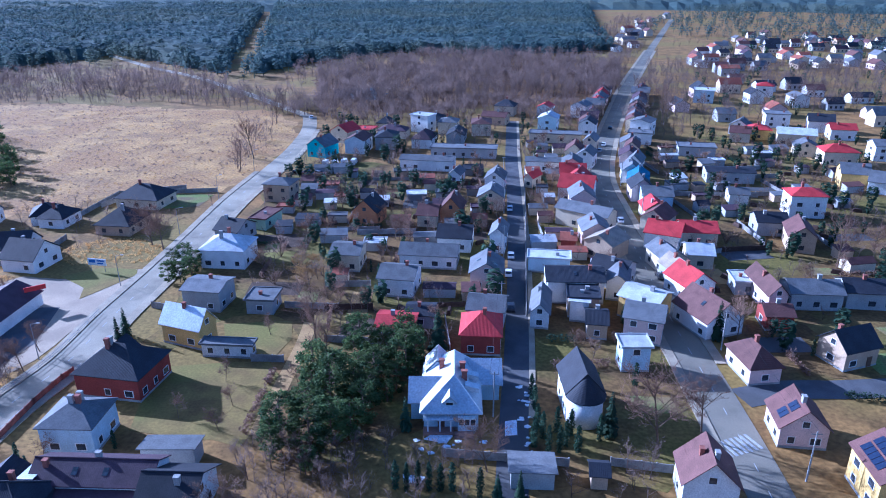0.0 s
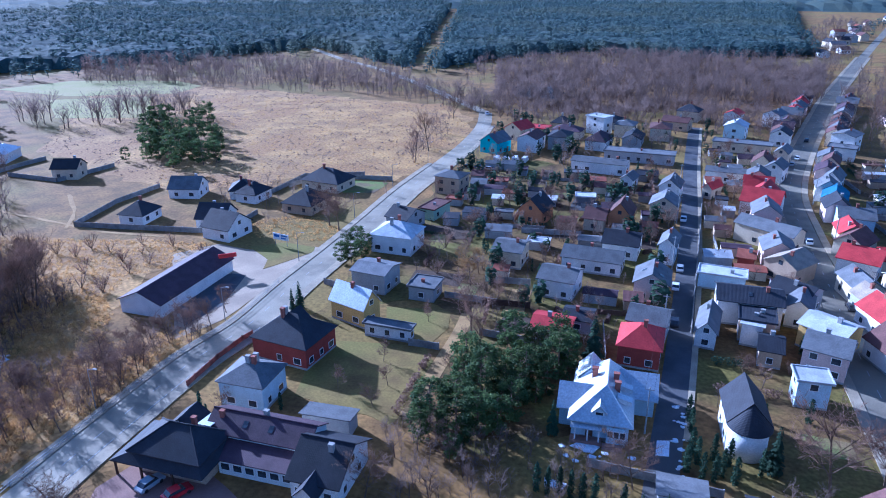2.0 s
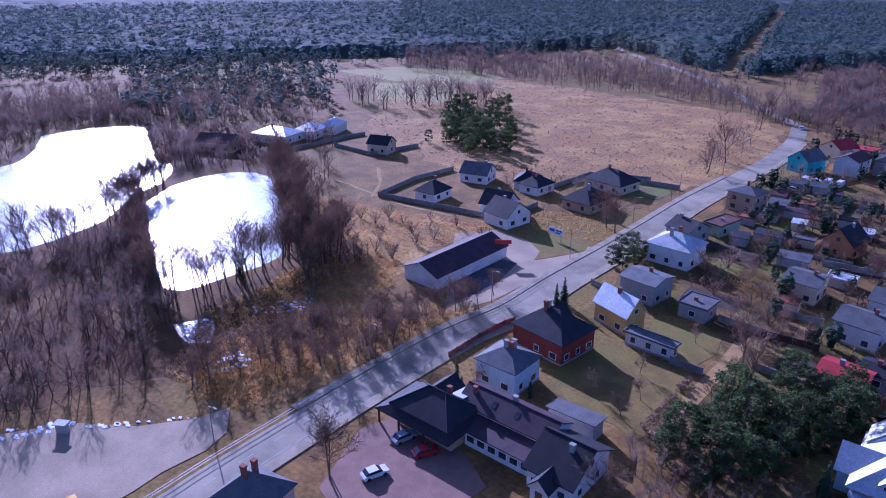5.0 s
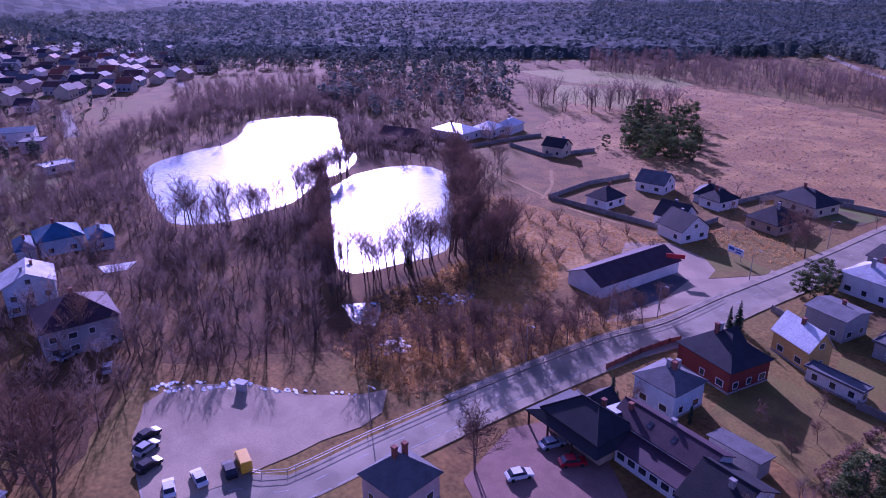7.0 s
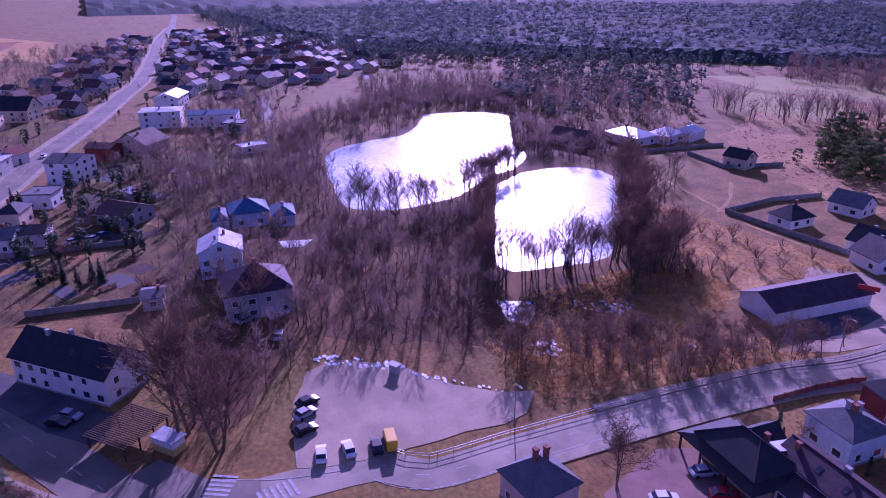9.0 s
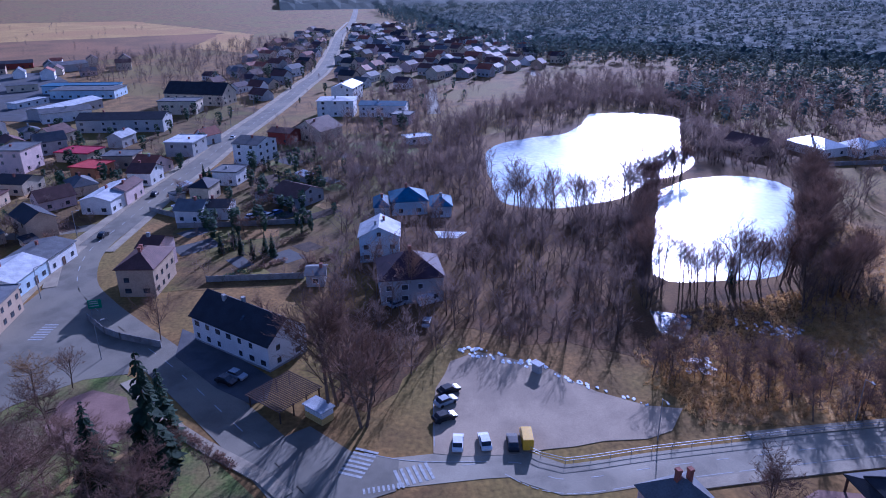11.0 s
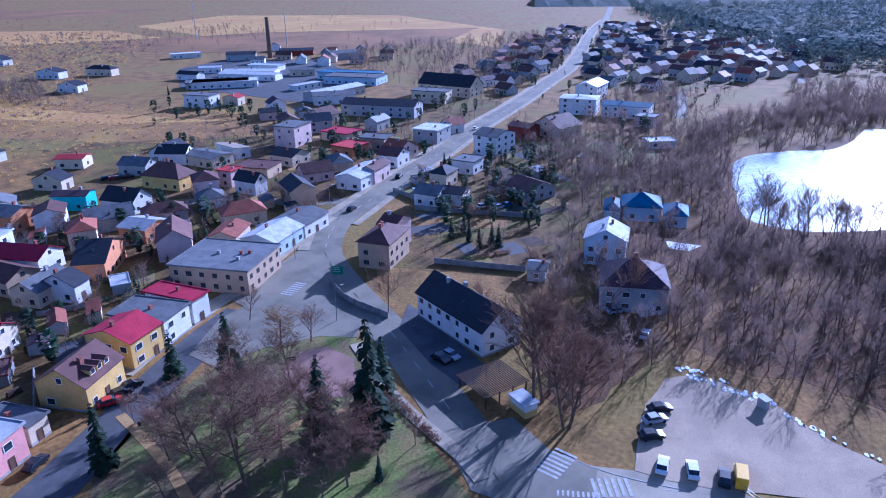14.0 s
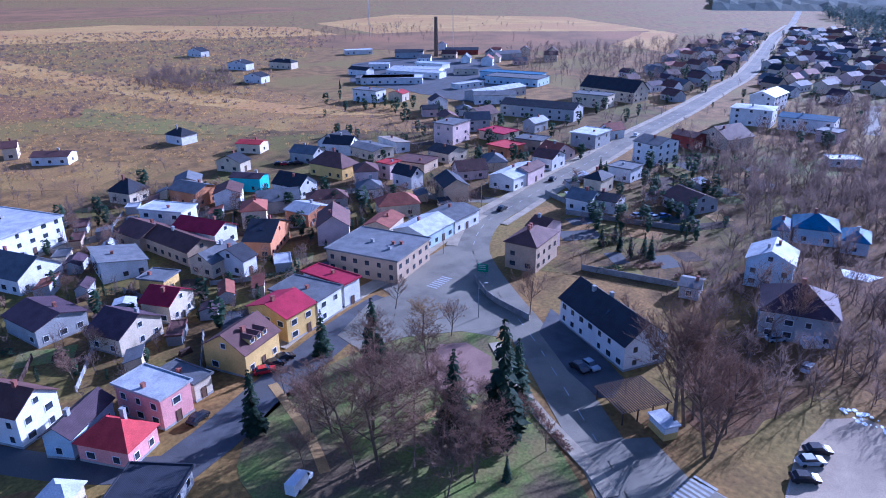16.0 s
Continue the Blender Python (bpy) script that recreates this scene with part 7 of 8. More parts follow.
# rows of houses facing the far village street
sr, street = random.Random(61), smooth_line(EAST, 2.0)
for a, b in zip(street, street[1:]):
    if not 150 < a.y < 430:
        continue
    d = (b - a).normalized()
    for side in (-1, 1):
        p = a + Vector((-d.y, d.x)) * side * 10.6
        if clear(p.x, p.y, 4.2, 8):
            e = sr.choice((3.6, 4.4, 5.4))
            house(round(p.x, 1), round(p.y, 1), math.degrees(math.atan2(d.y, d.x)) + sr.choice((0, 0, 90)), sr.uniform(9, 11), sr.uniform(7.5, 8.8), e, e + sr.uniform(2.2, 3.4), "gable", sr.choice(("white", "cream", "palepink", "white", "tan")), sr.choice(("grey", "brown", "red", "dark", "purple", "grey")), far=True)


def shed(x, y, rot, seed):
    rnd = random.Random(seed)
    house(x, y, rot, rnd.uniform(4, 8), rnd.uniform(3.2, 5), 2.3, rnd.uniform(2.5, 3.6), rnd.choice(("mono", "gable", "mono", "flat")), rnd.choice(("grey", "tan", "darkgrey", "grey", "cream")),
          rnd.choice(("grey", "dark", "grey", "light", "brown", "purple", "rust")), chim=0, win=False, name="shed", cat="shed", over=0.2)


for poly, n, rot in (([(-46.5, 262.6), (24.1, 256.6), (13.9, 138.5), (-22.0, 139.2), (-50.1, 198.8)], 34, 0), ([(41.2, 307.5), (70.2, 306.6), (46.7, 155.9), (36.0, 127.8), (20.8, 138.3)], 16, 0), ([(87.4, 295.4), (171.4, 282.9), (110.0, 154.5), (74.4, 162.2)], 24, 5), ([(-126.8, -191.4), (-180.5, -190.1), (-214.8, -74.2), (-143.1, -88.0), (-80.2, -93.4), (-70.8, -118.1)], 26, 35), ([(-257.8, -52.4), (-257.5, 1.8), (-211.0, -7.5), (-208.0, -43.3)], 6, 35)):
    for i, p in enumerate(spots(poly, n, 3.4, n + 3, 7, 7)):
        shed(round(p[0], 1), round(p[1], 1), rot + (i * 53 % 9) - 4, n * 100 + i)


# ---- walls and fences ----
def garden_wall(pts, h, material, label, every=2.5, t=0.12, name="garden_wall"):
    """A wall of slabs between slightly taller posts."""
    w = new(name)
    tagged(w, label, "fence")
    posts = MB()
    for a, b in zip(pts, pts[1:]):
        a, b = Vector(a), Vector(b)
        n = max(1, round((b - a).length / every))
        d = (b - a).normalized()
        q = Vector((-d.y, d.x)) * t / 2
        c = [a + q, a - q, b - q, b + q]
        part("slab_wall", MB().prism([(p.x, p.y, -0.1) for p in c], [(p.x, p.y, h) for p in c]).mesh("slab_wall", material), w)
        for i in range(n + 1):
            p = a.lerp(b, i / n)
            posts.box(p.x - t, p.x + t, p.y - t, p.y + t, -0.1, h + 0.12)
    tagged(part("posts", posts.mesh("posts", material), w), kind="stuff")


GREYWALL = mat("fence_slabs", (0.30, 0.29, 0.27), (0.21, 0.2, 0.19), 0.6, 6, 0.85, 0.3)
REDWALL = mat("fence_brick", (0.30, 0.11, 0.08), (0.20, 0.08, 0.06), 0.8, 8, 0.85, 0.3, wave=0.09)
for pts in ([(-155.1, 165.7), (-130.6, 168.0), (-107.6, 170.2), (-106.7, 188.7)], [(-155.1, 165.7), (-157.5, 188.4), (-154.2, 207.0)], [(-228.1, 186.4), (-225.3, 221.8), (-223.1, 231.0)], [(-218.9, 207.4), (-195.1, 204.8), (-188.7, 227.9)], [(-112.1, 209.1), (-109.1, 230.8), (-76.5, 233.7)],
            [(0.6, 90.6), (20.1, 87.8)], [(26.7, 87.9), (35.6, 86.0)], [(33.8, 260.4), (25.5, 187.5), (19.7, 138.4)], [(-36.9, 120.2), (-30.5, 119.8)], [(-23.5, 127.8), (-9.9, 125.9)], [(-34.9, 143.7), (-22.5, 142.5)], [(66.9, 227.0), (107.7, 222.8)], [(-109.4, 217.5), (-102.7, 233.3), (-88.4, 237.6)],
            [(-207.5, -43.0), (-205.4, -25.0), (-203.9, -4.4)], [(-149.8, -53.0), (-142.3, -47.6), (-139.0, -43.7), (-133.7, -34.7)], [(-126.7, -173.8), (-122.8, -154.0), (-130.0, -151.5)], [(-112.9, -130.3), (-108.6, -107.6)], [(-225.7, -54.3), (-209.7, -36.3)], [(-165.4, -29.5), (-162.8, -5.9)], [(13.2, 199.8), (1.2, 201.7)], [(-56.7, 141.3), (-65.5, 144.3)]):
    garden_wall(pts, 1.6, GREYWALL, "long grey concrete slab garden wall")
garden_wall([(-72.6, 96.1), (-72.2, 106.0), (-71.1, 114.0), (-70.2, 116.6)], 1.3, REDWALL, "red brick roadside fence with posts")
fr = random.Random(8)
for poly, n, rot in (([(-46.5, 262.6), (24.1, 256.6), (12.2, 119.2), (-9.1, 133.7), (-22.0, 139.2), (-50.1, 198.8)], 30, 0), ([(44.1, 331.0), (75.1, 330.0), (46.7, 155.9), (41.7, 118.7), (18.3, 119.1)], 16, 0), ([(87.4, 295.4), (171.4, 282.9), (99.3, 136.8), (63.0, 127.3)], 26, 4), ([(-126.8, -191.4), (-180.5, -190.1), (-214.8, -74.2), (-143.1, -88.0), (-80.2, -93.4), (-59.1, -102.9)], 30, 35)):
    for p in spots(poly, n, 1.5, n + 60, 7, 8):
        a = radians(rot + fr.choice((0, 0, 90)) + fr.uniform(-4, 4))
        L = fr.uniform(5, 9)
        e = [(p[0] + s * math.cos(a) * L, p[1] + s * math.sin(a) * L) for s in (-1, 1)]
        if all(clear(*q, 0.5, 5) for q in e):
            garden_wall(e, fr.uniform(1.1, 1.7), fr.choice((GREYWALL, WOOD, CONC)), "weathered garden fence between plots", name="garden_fence")


def hedge(pts, h, w, material, label):
    mb, rnd = MB(), random.Random(5)
    for a, b in zip(pts, pts[1:]):
        a, b = Vector(a), Vector(b)
        for i in range(int((b - a).length * 2.2)):
            p = a.lerp(b, rnd.random())
            tufts(mb, rnd, (p.x, p.y, h * 0.5), (w / 2, w / 2, h * 0.5), 22, 0.35)
    tagged(new("hedge", mb.mesh("hedge", material)), label, "hedge")


hedge([(-32.5, 96.5), (-32.0, 106.1), (-31.7, 116.5)], 1.6, 1.6, TWIG, "brown clipped winter hedge along the lane")
hedge([(73.5, 105.5), (79.6, 104.1), (86.4, 103.3)], 1.6, 1.8, NEEDLE, "dark evergreen hedge by the side street")
hedge([(-10.1, 224.6), (3.3, 228.6)], 2, 2, NEEDLE, "dark evergreen garden hedge")
hedge([(-106.2, -30.3), (-100.3, -23.5), (-92.1, -16.4)], 0.9, 2, TWIG, "low brown hedge along the park pavement")

# ---- cars ----
CARS = {}


def car_meshes(colour, rgb, van):
    if colour in CARS:
        return CARS[colour]
    m = mat("car_paint_" + colour, rgb, [v * 0.9 for v in rgb], 2, 12, 0.25, 0.0)
    if van:
        L, H, prof, cab = 2.5, 2.2, [(-2.5, 0.3), (2.5, 0.3), (2.55, 1.0), (1.75, 1.25), (1.2, 2.15), (-2.5, 2.2)], [(1.18, 1.3), (1.73, 1.28), (1.3, 2.0), (1.0, 2.05)]
    else:
        L, H, prof, cab = 2.1, 1.45, [(-2.1, 0.3), (2.1, 0.3), (2.15, 0.72), (1.25, 0.92), (-1.85, 0.95), (-2.15, 0.7)], [(-1.75, 0.93), (1.1, 0.93), (0.4, 1.42), (-1.25, 1.42)]
    body = MB().prism([(x, -0.86, z) for x, z in prof], [(x, 0.86, z) for x, z in prof])
    w = 0.875 if van else 0.76
    glass = MB().prism([(x, -w, z) for x, z in cab], [(x, w, z) for x, z in cab])
    top = MB().box(-1.22, 0.38, -0.74, 0.74, 1.42, 1.47) if not van else MB().box(-2.4, 1.1, -0.8, 0.8, 2.2, 2.25)
    wh = MB().stick((0, -0.1, 0), (0, 0.1, 0), 0.32, 0.32, 12)
    CARS[colour] = (body.mesh("body", m), glass.mesh("glass", GLASS), top.mesh("roof_panel", m), wh.mesh("wheel", RUBBER))
    return CARS[colour]


PAINTS = {"white": (0.75, 0.75, 0.75), "silver": (0.42, 0.44, 0.46), "black": (0.02, 0.02, 0.025), "red": (0.42, 0.02, 0.03), "blue": (0.05, 0.1, 0.25), "van_yellow": (0.75, 0.45, 0.02), "van_white": (0.75, 0.75, 0.75)}


def car(ends, colour):
    (x0, y0), (x1, y1) = ends
    van = colour.startswith("van")
    say = colour.replace("van_", "")
    body, glass, top, wheel = car_meshes(colour, PAINTS[colour], van)
    t = thing("van" if van else "car", (x0 + x1) / 2, (y0 + y1) / 2, math.degrees(math.atan2(y1 - y0, x1 - x0)), f"parked {say} {'delivery van' if van else 'passenger car'} with dark windows", "van" if van else "car", "parked cars", 0.09)
    part("body", body, t)
    part("window", glass, t)
    part("roof_panel", top, t)
    for sx in (-1.3, 1.35):
        for sy in (-0.8, 0.8):
            part("wheel", wheel, t, pose(sx, sy, 0.32))


for ends, c in (([(-105.4, 18.0), (-106.9, 22.2)], "black"), ([(-102.0, 17.1), (-103.6, 20.7)], "silver"), ([(-97.7, 16.1), (-98.7, 19.5)], "black"), ([(-89.1, 18.2), (-92.7, 19.1)], "white"), ([(-88.7, 22.9), (-92.1, 23.1)], "white"),
                ([(-87.8, 27.1), (-90.7, 27.6)], "black"), ([(-87.6, 29.4), (-91.6, 30.1)], "van_yellow"), ([(-63.1, 70.1), (-62.6, 71.7)], "silver"), ([(-58.3, 69.1), (-57.1, 71.1)], "red"), ([(-61.1, 60.5), (-60.3, 62.5)], "white"),
                ([(23.0, 208.6), (23.7, 215.3)], "white"), ([(19.5, 170.1), (19.9, 174.8)], "silver"), ([(17.7, 158.5), (18.2, 163.4)], "white"), ([(16.4, 139.8), (16.7, 144.0)], "black"), ([(55.6, 197.8), (56.1, 201.9)], "white"), ([(55.5, 156.7), (55.6, 159.8)], "black"),
                ([(-63.7, 357.4), (-65.8, 366.3)], "white"), ([(-43.9, 265.9), (-43.3, 270.9)], "van_white"), ([(-40.5, 266.6), (-39.8, 271.7)], "van_white"), ([(-36.8, 267.3), (-36.1, 272.5)], "van_white"), ([(-33.0, 267.2), (-32.2, 272.4)], "van_white"),
                ([(-240.4, -56.4), (-245.5, -55.8)], "black"), ([(-323.4, -38.2), (-330.7, -36.8)], "white"), ([(-210.9, -22.8), (-213.2, -20.9)], "white"), ([(-213.2, -20.3), (-215.5, -18.3)], "blue"), ([(-210.9, -17.4), (-213.2, -15.4)], "silver"), ([(-213.2, -15.2), (-215.5, -13.1)], "blue"),
                ([(-94.0, -77.3), (-95.5, -75.8)], "red"), ([(-96.9, -76.9), (-98.5, -75.6)], "black"), ([(-99.3, -76.3), (-101.2, -75.2)], "black"), ([(-67.4, -52.5), (-72.0, -52.5)], "van_white"), ([(-76.4, -78.2), (-78.9, -78.1)], "black"), ([(-119.8, -19.4), (-118.2, -17.4)], "silver"), ([(-118.1, -21.1), (-116.7, -19.2)], "black"),
                ([(-141.7, 20.3), (-143.2, 24.3)], "van_white"), ([(-142.2, 14.2), (-143.4, 16.4)], "silver"), ([(-227.5, -165.4), (-228.9, -163.8)], "black"), ([(-228.2, -162.6), (-229.5, -160.9)], "red"), ([(-229.5, -160.5), (-230.9, -158.9)], "black"), ([(-230.9, -158.4), (-232.2, -156.8)], "black"),
                ([(67.8, 284.1), (69.5, 289.9)], "silver"), ([(71.6, 293.9), (73.8, 301.1)], "white"), ([(82.1, 327.2), (84.4, 334.8)], "black"), ([(-202.6, -63.6), (-206.3, -62.8)], "black"), ([(-131.5, 20.0), (-134.0, 20.8)], "silver"), ([(-54.1, 256.4), (-51.4, 255.6)], "black"), ([(-49.8, 256.3), (-47.1, 255.4)], "blue"), ([(-45.4, 255.4), (-42.7, 254.5)], "silver")):
    car(ends, c)


# ---- street furniture ----
POLE = MB().stick((0, 0, -0.1), (0, 0, 8), 0.11, 0.06, 8).mesh("pole", METAL)
ARM = MB().stick((0, 0, 7.9), (1.5, 0, 8.3), 0.05, 0.04, 6).mesh("arm", METAL)
HEAD = MB().box(1.3, 2.1, -0.16, 0.16, 8.22, 8.36).mesh("lamp_head", CONC)


def street_lamp(x, y, rot):
    t = thing("street_lamp", x, y, rot, "grey steel street lamp with one arm", "street lamp", "street lamps")
    part("pole", POLE, t)
    part("arm", ARM, t)
    part("lamp_head", HEAD, t)


def lamps_along(pts, shift, every, skip=0):
    line, s, k = smooth_line(pts, 2.0), 0.0, 0
    for a, b in zip(line, line[1:]):
        s += (b - a).length
        if s > every:
            s, k = 0.0, k + 1
            d = (b - a).normalized()
            n = Vector((-d.y, d.x)) * (1 if shift > 0 else -1)
            p = a + n * abs(shift)
            if k > skip:
                street_lamp(p.x, p.y, math.degrees(math.atan2(-n.y, -n.x)))


lamps_along(MAIN[2:14], -6.2, 34)
lamps_along(HIGH[2:16], 8.2, 36)
UPOLE = MB().stick((0, 0, -0.1), (0, 0, 9), 0.16, 0.10, 6).mesh("pole", CONC)
XARM = MB().box(-0.8, 0.8, -0.05, 0.05, 8.5, 8.62).mesh("crossarm", METAL)


def power_line(pts, every, shift):
    line, s, tops = smooth_line(pts, 2.0), 99.0, []
    for a, b in zip(line, line[1:]):
        s += (b - a).length
        if s > every:
            s, d = 0.0, (b - a).normalized()
            n = Vector((-d.y, d.x))
            p = a + n * shift
            t = thing("utility_pole", p.x, p.y, math.degrees(math.atan2(n.y, n.x)), "grey concrete utility pole with crossarm", "utility pole", "utility poles")
            part("pole", UPOLE, t)
            part("crossarm", XARM, t)
            tops.append([(p.x + n.x * o, p.y + n.y * o, 8.65) for o in (-0.7, 0.7)])
    for u, w in zip(tops, tops[1:]):
        cable = new("power_cable")
        tagged(cable, "thin overhead power cables between poles", "cable")
        for p, q in zip(u, w):
            mb, last = MB(), Vector(p)
            for k in range(1, 9):
                f = k / 8
                c = Vector(p).lerp(Vector(q), f) - Vector((0, 0, 3.2 * f * (1 - f)))
                mb.stick(last, c, 0.018, 0.018, 3)
                last = c
            part("strand", mb.mesh("strand", RUBBER), cable)


power_line(EAST[1:9], 38, -6.4)
power_line(ALLEY[1:6], 36, 3.6)



def railing(pts, shift, label):
    """A low steel pedestrian railing: two rails on posts."""
    t = new("railing")
    tagged(t, label, "railing")
    line, rails, posts = smooth_line(pts, 3.0), MB(), MB()
    P = []
    for i, p in enumerate(line):
        d = (line[min(i + 1, len(line) - 1)] - line[max(i - 1, 0)]).normalized()
        P.append(p + Vector((-d.y, d.x)) * shift)
    for a, b in zip(P, P[1:]):
        for z in (0.55, 1.05):
            rails.stick((a.x, a.y, z), (b.x, b.y, z), 0.05, 0.05, 4)
        posts.stick((a.x, a.y, 0), (a.x, a.y, 1.08), 0.05, 0.05, 4)
    part("rail", rails.mesh("rail", METAL), t)
    tagged(part("posts", posts.mesh("posts", METAL), t), kind="stuff")


railing(MAIN[7:15], -3.75, "dark steel railing along the kerb of the road")

# roadside board of the shop, with its writing as bars
board = thing("billboard", -87.1, 165.3, -12, "white roadside billboard with blue lettering bars", "billboard")
part("panel", MB().box(-2.6, 2.6, -0.08, 0.08, 1.8, 3.6).mesh("panel", FRAME), board)
BLUEBAR = mat("sign_blue", (0.03, 0.12, 0.4), (0.03, 0.1, 0.33), 2, 9, 0.5, 0.0)
for i, (u, v, q, r) in enumerate(((-2.2, -0.4, 2.5, 3.3), (0.1, 2.2, 2.9, 3.3), (0.1, 1.8, 2.2, 2.6))):
    part("lettering_bar", MB().box(u, v, -0.11, -0.084, q, r).mesh("lettering_bar", BLUEBAR), board)
for sx in (-2.0, 2.0):
    part("post", MB().stick((sx, 0, -0.2), (sx, 0, 1.8), 0.08, 0.08, 8).mesh("post", METAL), board)
REDSIGN = mat("sign_red", (0.6, 0.03, 0.03), (0.5, 0.03, 0.03), 2, 9, 0.5, 0.0)
fs = thing("shop_sign", -91.7, 145.1, 35, "red lettered box sign on the shop gable", "sign", z=4.3)
part("sign_box", MB().box(-2.2, 2.2, -0.12, 0.12, 0, 1.1).mesh("sign_box", REDSIGN), fs)
GREENSIGN = mat("sign_green", (0.01, 0.22, 0.10), (0.01, 0.18, 0.09), 2, 9, 0.5, 0.0)
rs = thing("road_sign", -152.0, -51.7, 95, "green direction sign on two posts", "road sign")
part("panel", MB().box(-1.4, 1.4, -0.05, 0.05, 1.7, 3.8).mesh("panel", GREENSIGN), rs)
for sx in (-1.0, 1.0):
    part("post", MB().stick((sx, 0.1, -0.1), (sx, 0.1, 3.7), 0.05, 0.05, 6).mesh("post", METAL), rs)
for q in (2.2, 2.8, 3.3):
    part("lettering_bar", MB().box(-1.1, 0.8, -0.075, -0.054, q, q + 0.22).mesh("lettering_bar", PAINT), rs)

# kiosk, terrace and the far stack and masts
kiosk = thing("kiosk", -103.0, -3.2, 40, "yellow and white snack kiosk", "kiosk")
part("body", MB().box(-2.2, 2.2, -1.3, 1.3, 0, 1.3).mesh("body", wall_mat("yellow")), kiosk)
part("upper", MB().box(-2.2, 2.2, -1.3, 1.3, 1.303, 2.5).mesh("upper", wall_mat("white")), kiosk)
part("roof", MB().box(-2.5, 2.5, -1.6, 1.6, 2.503, 2.75).mesh("roof", roof_mat("light")), kiosk)
ter = thing("terrace", -108.5, -9.1, -48, "dark wooden beer garden pergola with slatted roof", "pergola")
for i in range(4):
    for sy in (-4, 4):
        part("post", MB().box(-4.6 + i * 3, -4.4 + i * 3, sy - 0.1, sy + 0.1, 0, 2.6).mesh("post", WOOD), ter)
for i in range(22):
    part("slat", MB().box(-4.9 + i * 0.46, -4.72 + i * 0.46, -4.6, 4.6, 2.6, 2.75).mesh("slat", WOOD), ter)
stack = thing("factory_chimney", -598.8, -249.6, 0, "tall dark brick factory chimney", "chimney")
part("shaft", MB().stick((0, 0, 0), (0, 0, 34), 2.2, 1.5, 12).mesh("shaft", BARK), stack)
for x, y, h in ((-643.3, -250.5, 40), (-768.3, -405.7, 62)):
    mast = thing("radio_mast", x, y, 0, "thin steel lattice radio mast", "mast")
    part("shaft", MB().stick((0, 0, 0), (0, 0, h), 0.5, 0.25, 4).mesh("shaft", METAL), mast)


# ---- tussocks of dry grass ----
def tussock(seed):
    rnd, mb = random.Random(seed), MB()
    for i in range(14):
        a, r = rnd.uniform(0, 6.28), rnd.uniform(0.1, 0.7)
        p = Vector((math.cos(a) * r, math.sin(a) * r, -0.02))
        q = p + Vector((rnd.uniform(-0.5, 0.5), rnd.uniform(-0.5, 0.5), rnd.uniform(0.35, 0.8)))
        w = Vector((-math.sin(a), math.cos(a), 0)) * 0.07
        mb.poly([p - w, p + w, q])
    return mb


STRAW = mat("dry_straw", (0.660, 0.429, 0.154), (0.506, 0.310, 0.113), 0.3, 3, 0.95, 0.0, thin=0.5)
for poly, n, sd in (([(-172.9, 152.8), (-107.1, 163.8), (-111.0, 131.6), (-99.8, 105.3), (-82.4, 119.8), (-80.2, 103.4), (-84.6, 78.3), (-88.0, 59.0), (-99.8, 59.8), (-107.4, 78.0), (-112.3, 99.3), (-137.7, 118.8)], 5200, 81), ([(-284.8, 384.9), (-204.3, 390.2), (-89.0, 377.9), (-68.7, 334.6), (-70.2, 244.1), (-92.1, 231.1), (-123.7, 216.7), (-153.5, 206.4)], 5200, 82),
                    ([(-118.7, 75.0), (-132.6, 105.0), (-119.9, 116.0), (-94.0, 93.3), (-91.3, 64.5), (-101.5, 55.9)], 4200, 83), ([(-106.2, 181.8), (-90.1, 192.5), (-74.5, 181.0), (-77.0, 171.0), (-98.6, 169.6)], 500, 84)):
    instanced("dry_grass", tussock(sd), fill(poly, n, sd, 4.5), STRAW, "tussocks of dry winter grass", (0.3, 0.75), sd)


# weeds and low scrub over the open fields
for poly, n, sd, m, lb, hs in (([(-150, -290), (-190, -215), (-300, -150), (-350, -150), (-400, -330), (-420, -580), (-215, -430)], 3600, 401, STRAW, "clumps of pale weeds on the stubble fields", (0.7, 1.5)), ([(-230, -480), (-300, -250), (-480, -330), (-700, -420), (-880, -600), (-560, -1000)], 3200, 402, STRAW, "clumps of pale weeds on the far fields", (1.0, 2.6)),
                               ([(-150, -290), (-190, -215), (-300, -150), (-350, -150), (-400, -330), (-420, -580), (-215, -430)], 1200, 403, TWIG_D, "low brown scrub on the stubble fields", (0.7, 1.8)), ([(-230, -480), (-300, -250), (-480, -330), (-700, -420), (-880, -600), (-560, -1000)], 2200, 404, TWIG_D, "low brown scrub on the far fields", (1.2, 4.0)),
                               ([(-336, 412), (-215, 411), (-138, 388), (-91, 386), (-64, 322), (-72, 245), (-94, 231), (-152, 206), (-240, 245)], 2600, 405, TWIG_D, "low brown scrub on the dry meadow", (0.4, 1.1)), ([(-133, 118), (-128, 78), (-112, 58), (-90, 60), (-82, 105), (-100, 108), (-112, 128)], 1500, 406, STRAW, "tall pale tussocks in the marsh", (0.7, 1.3))):
    instanced("dry_weeds", tussock(sd), fill(poly, n, sd, 4.5), m, lb, hs, sd)

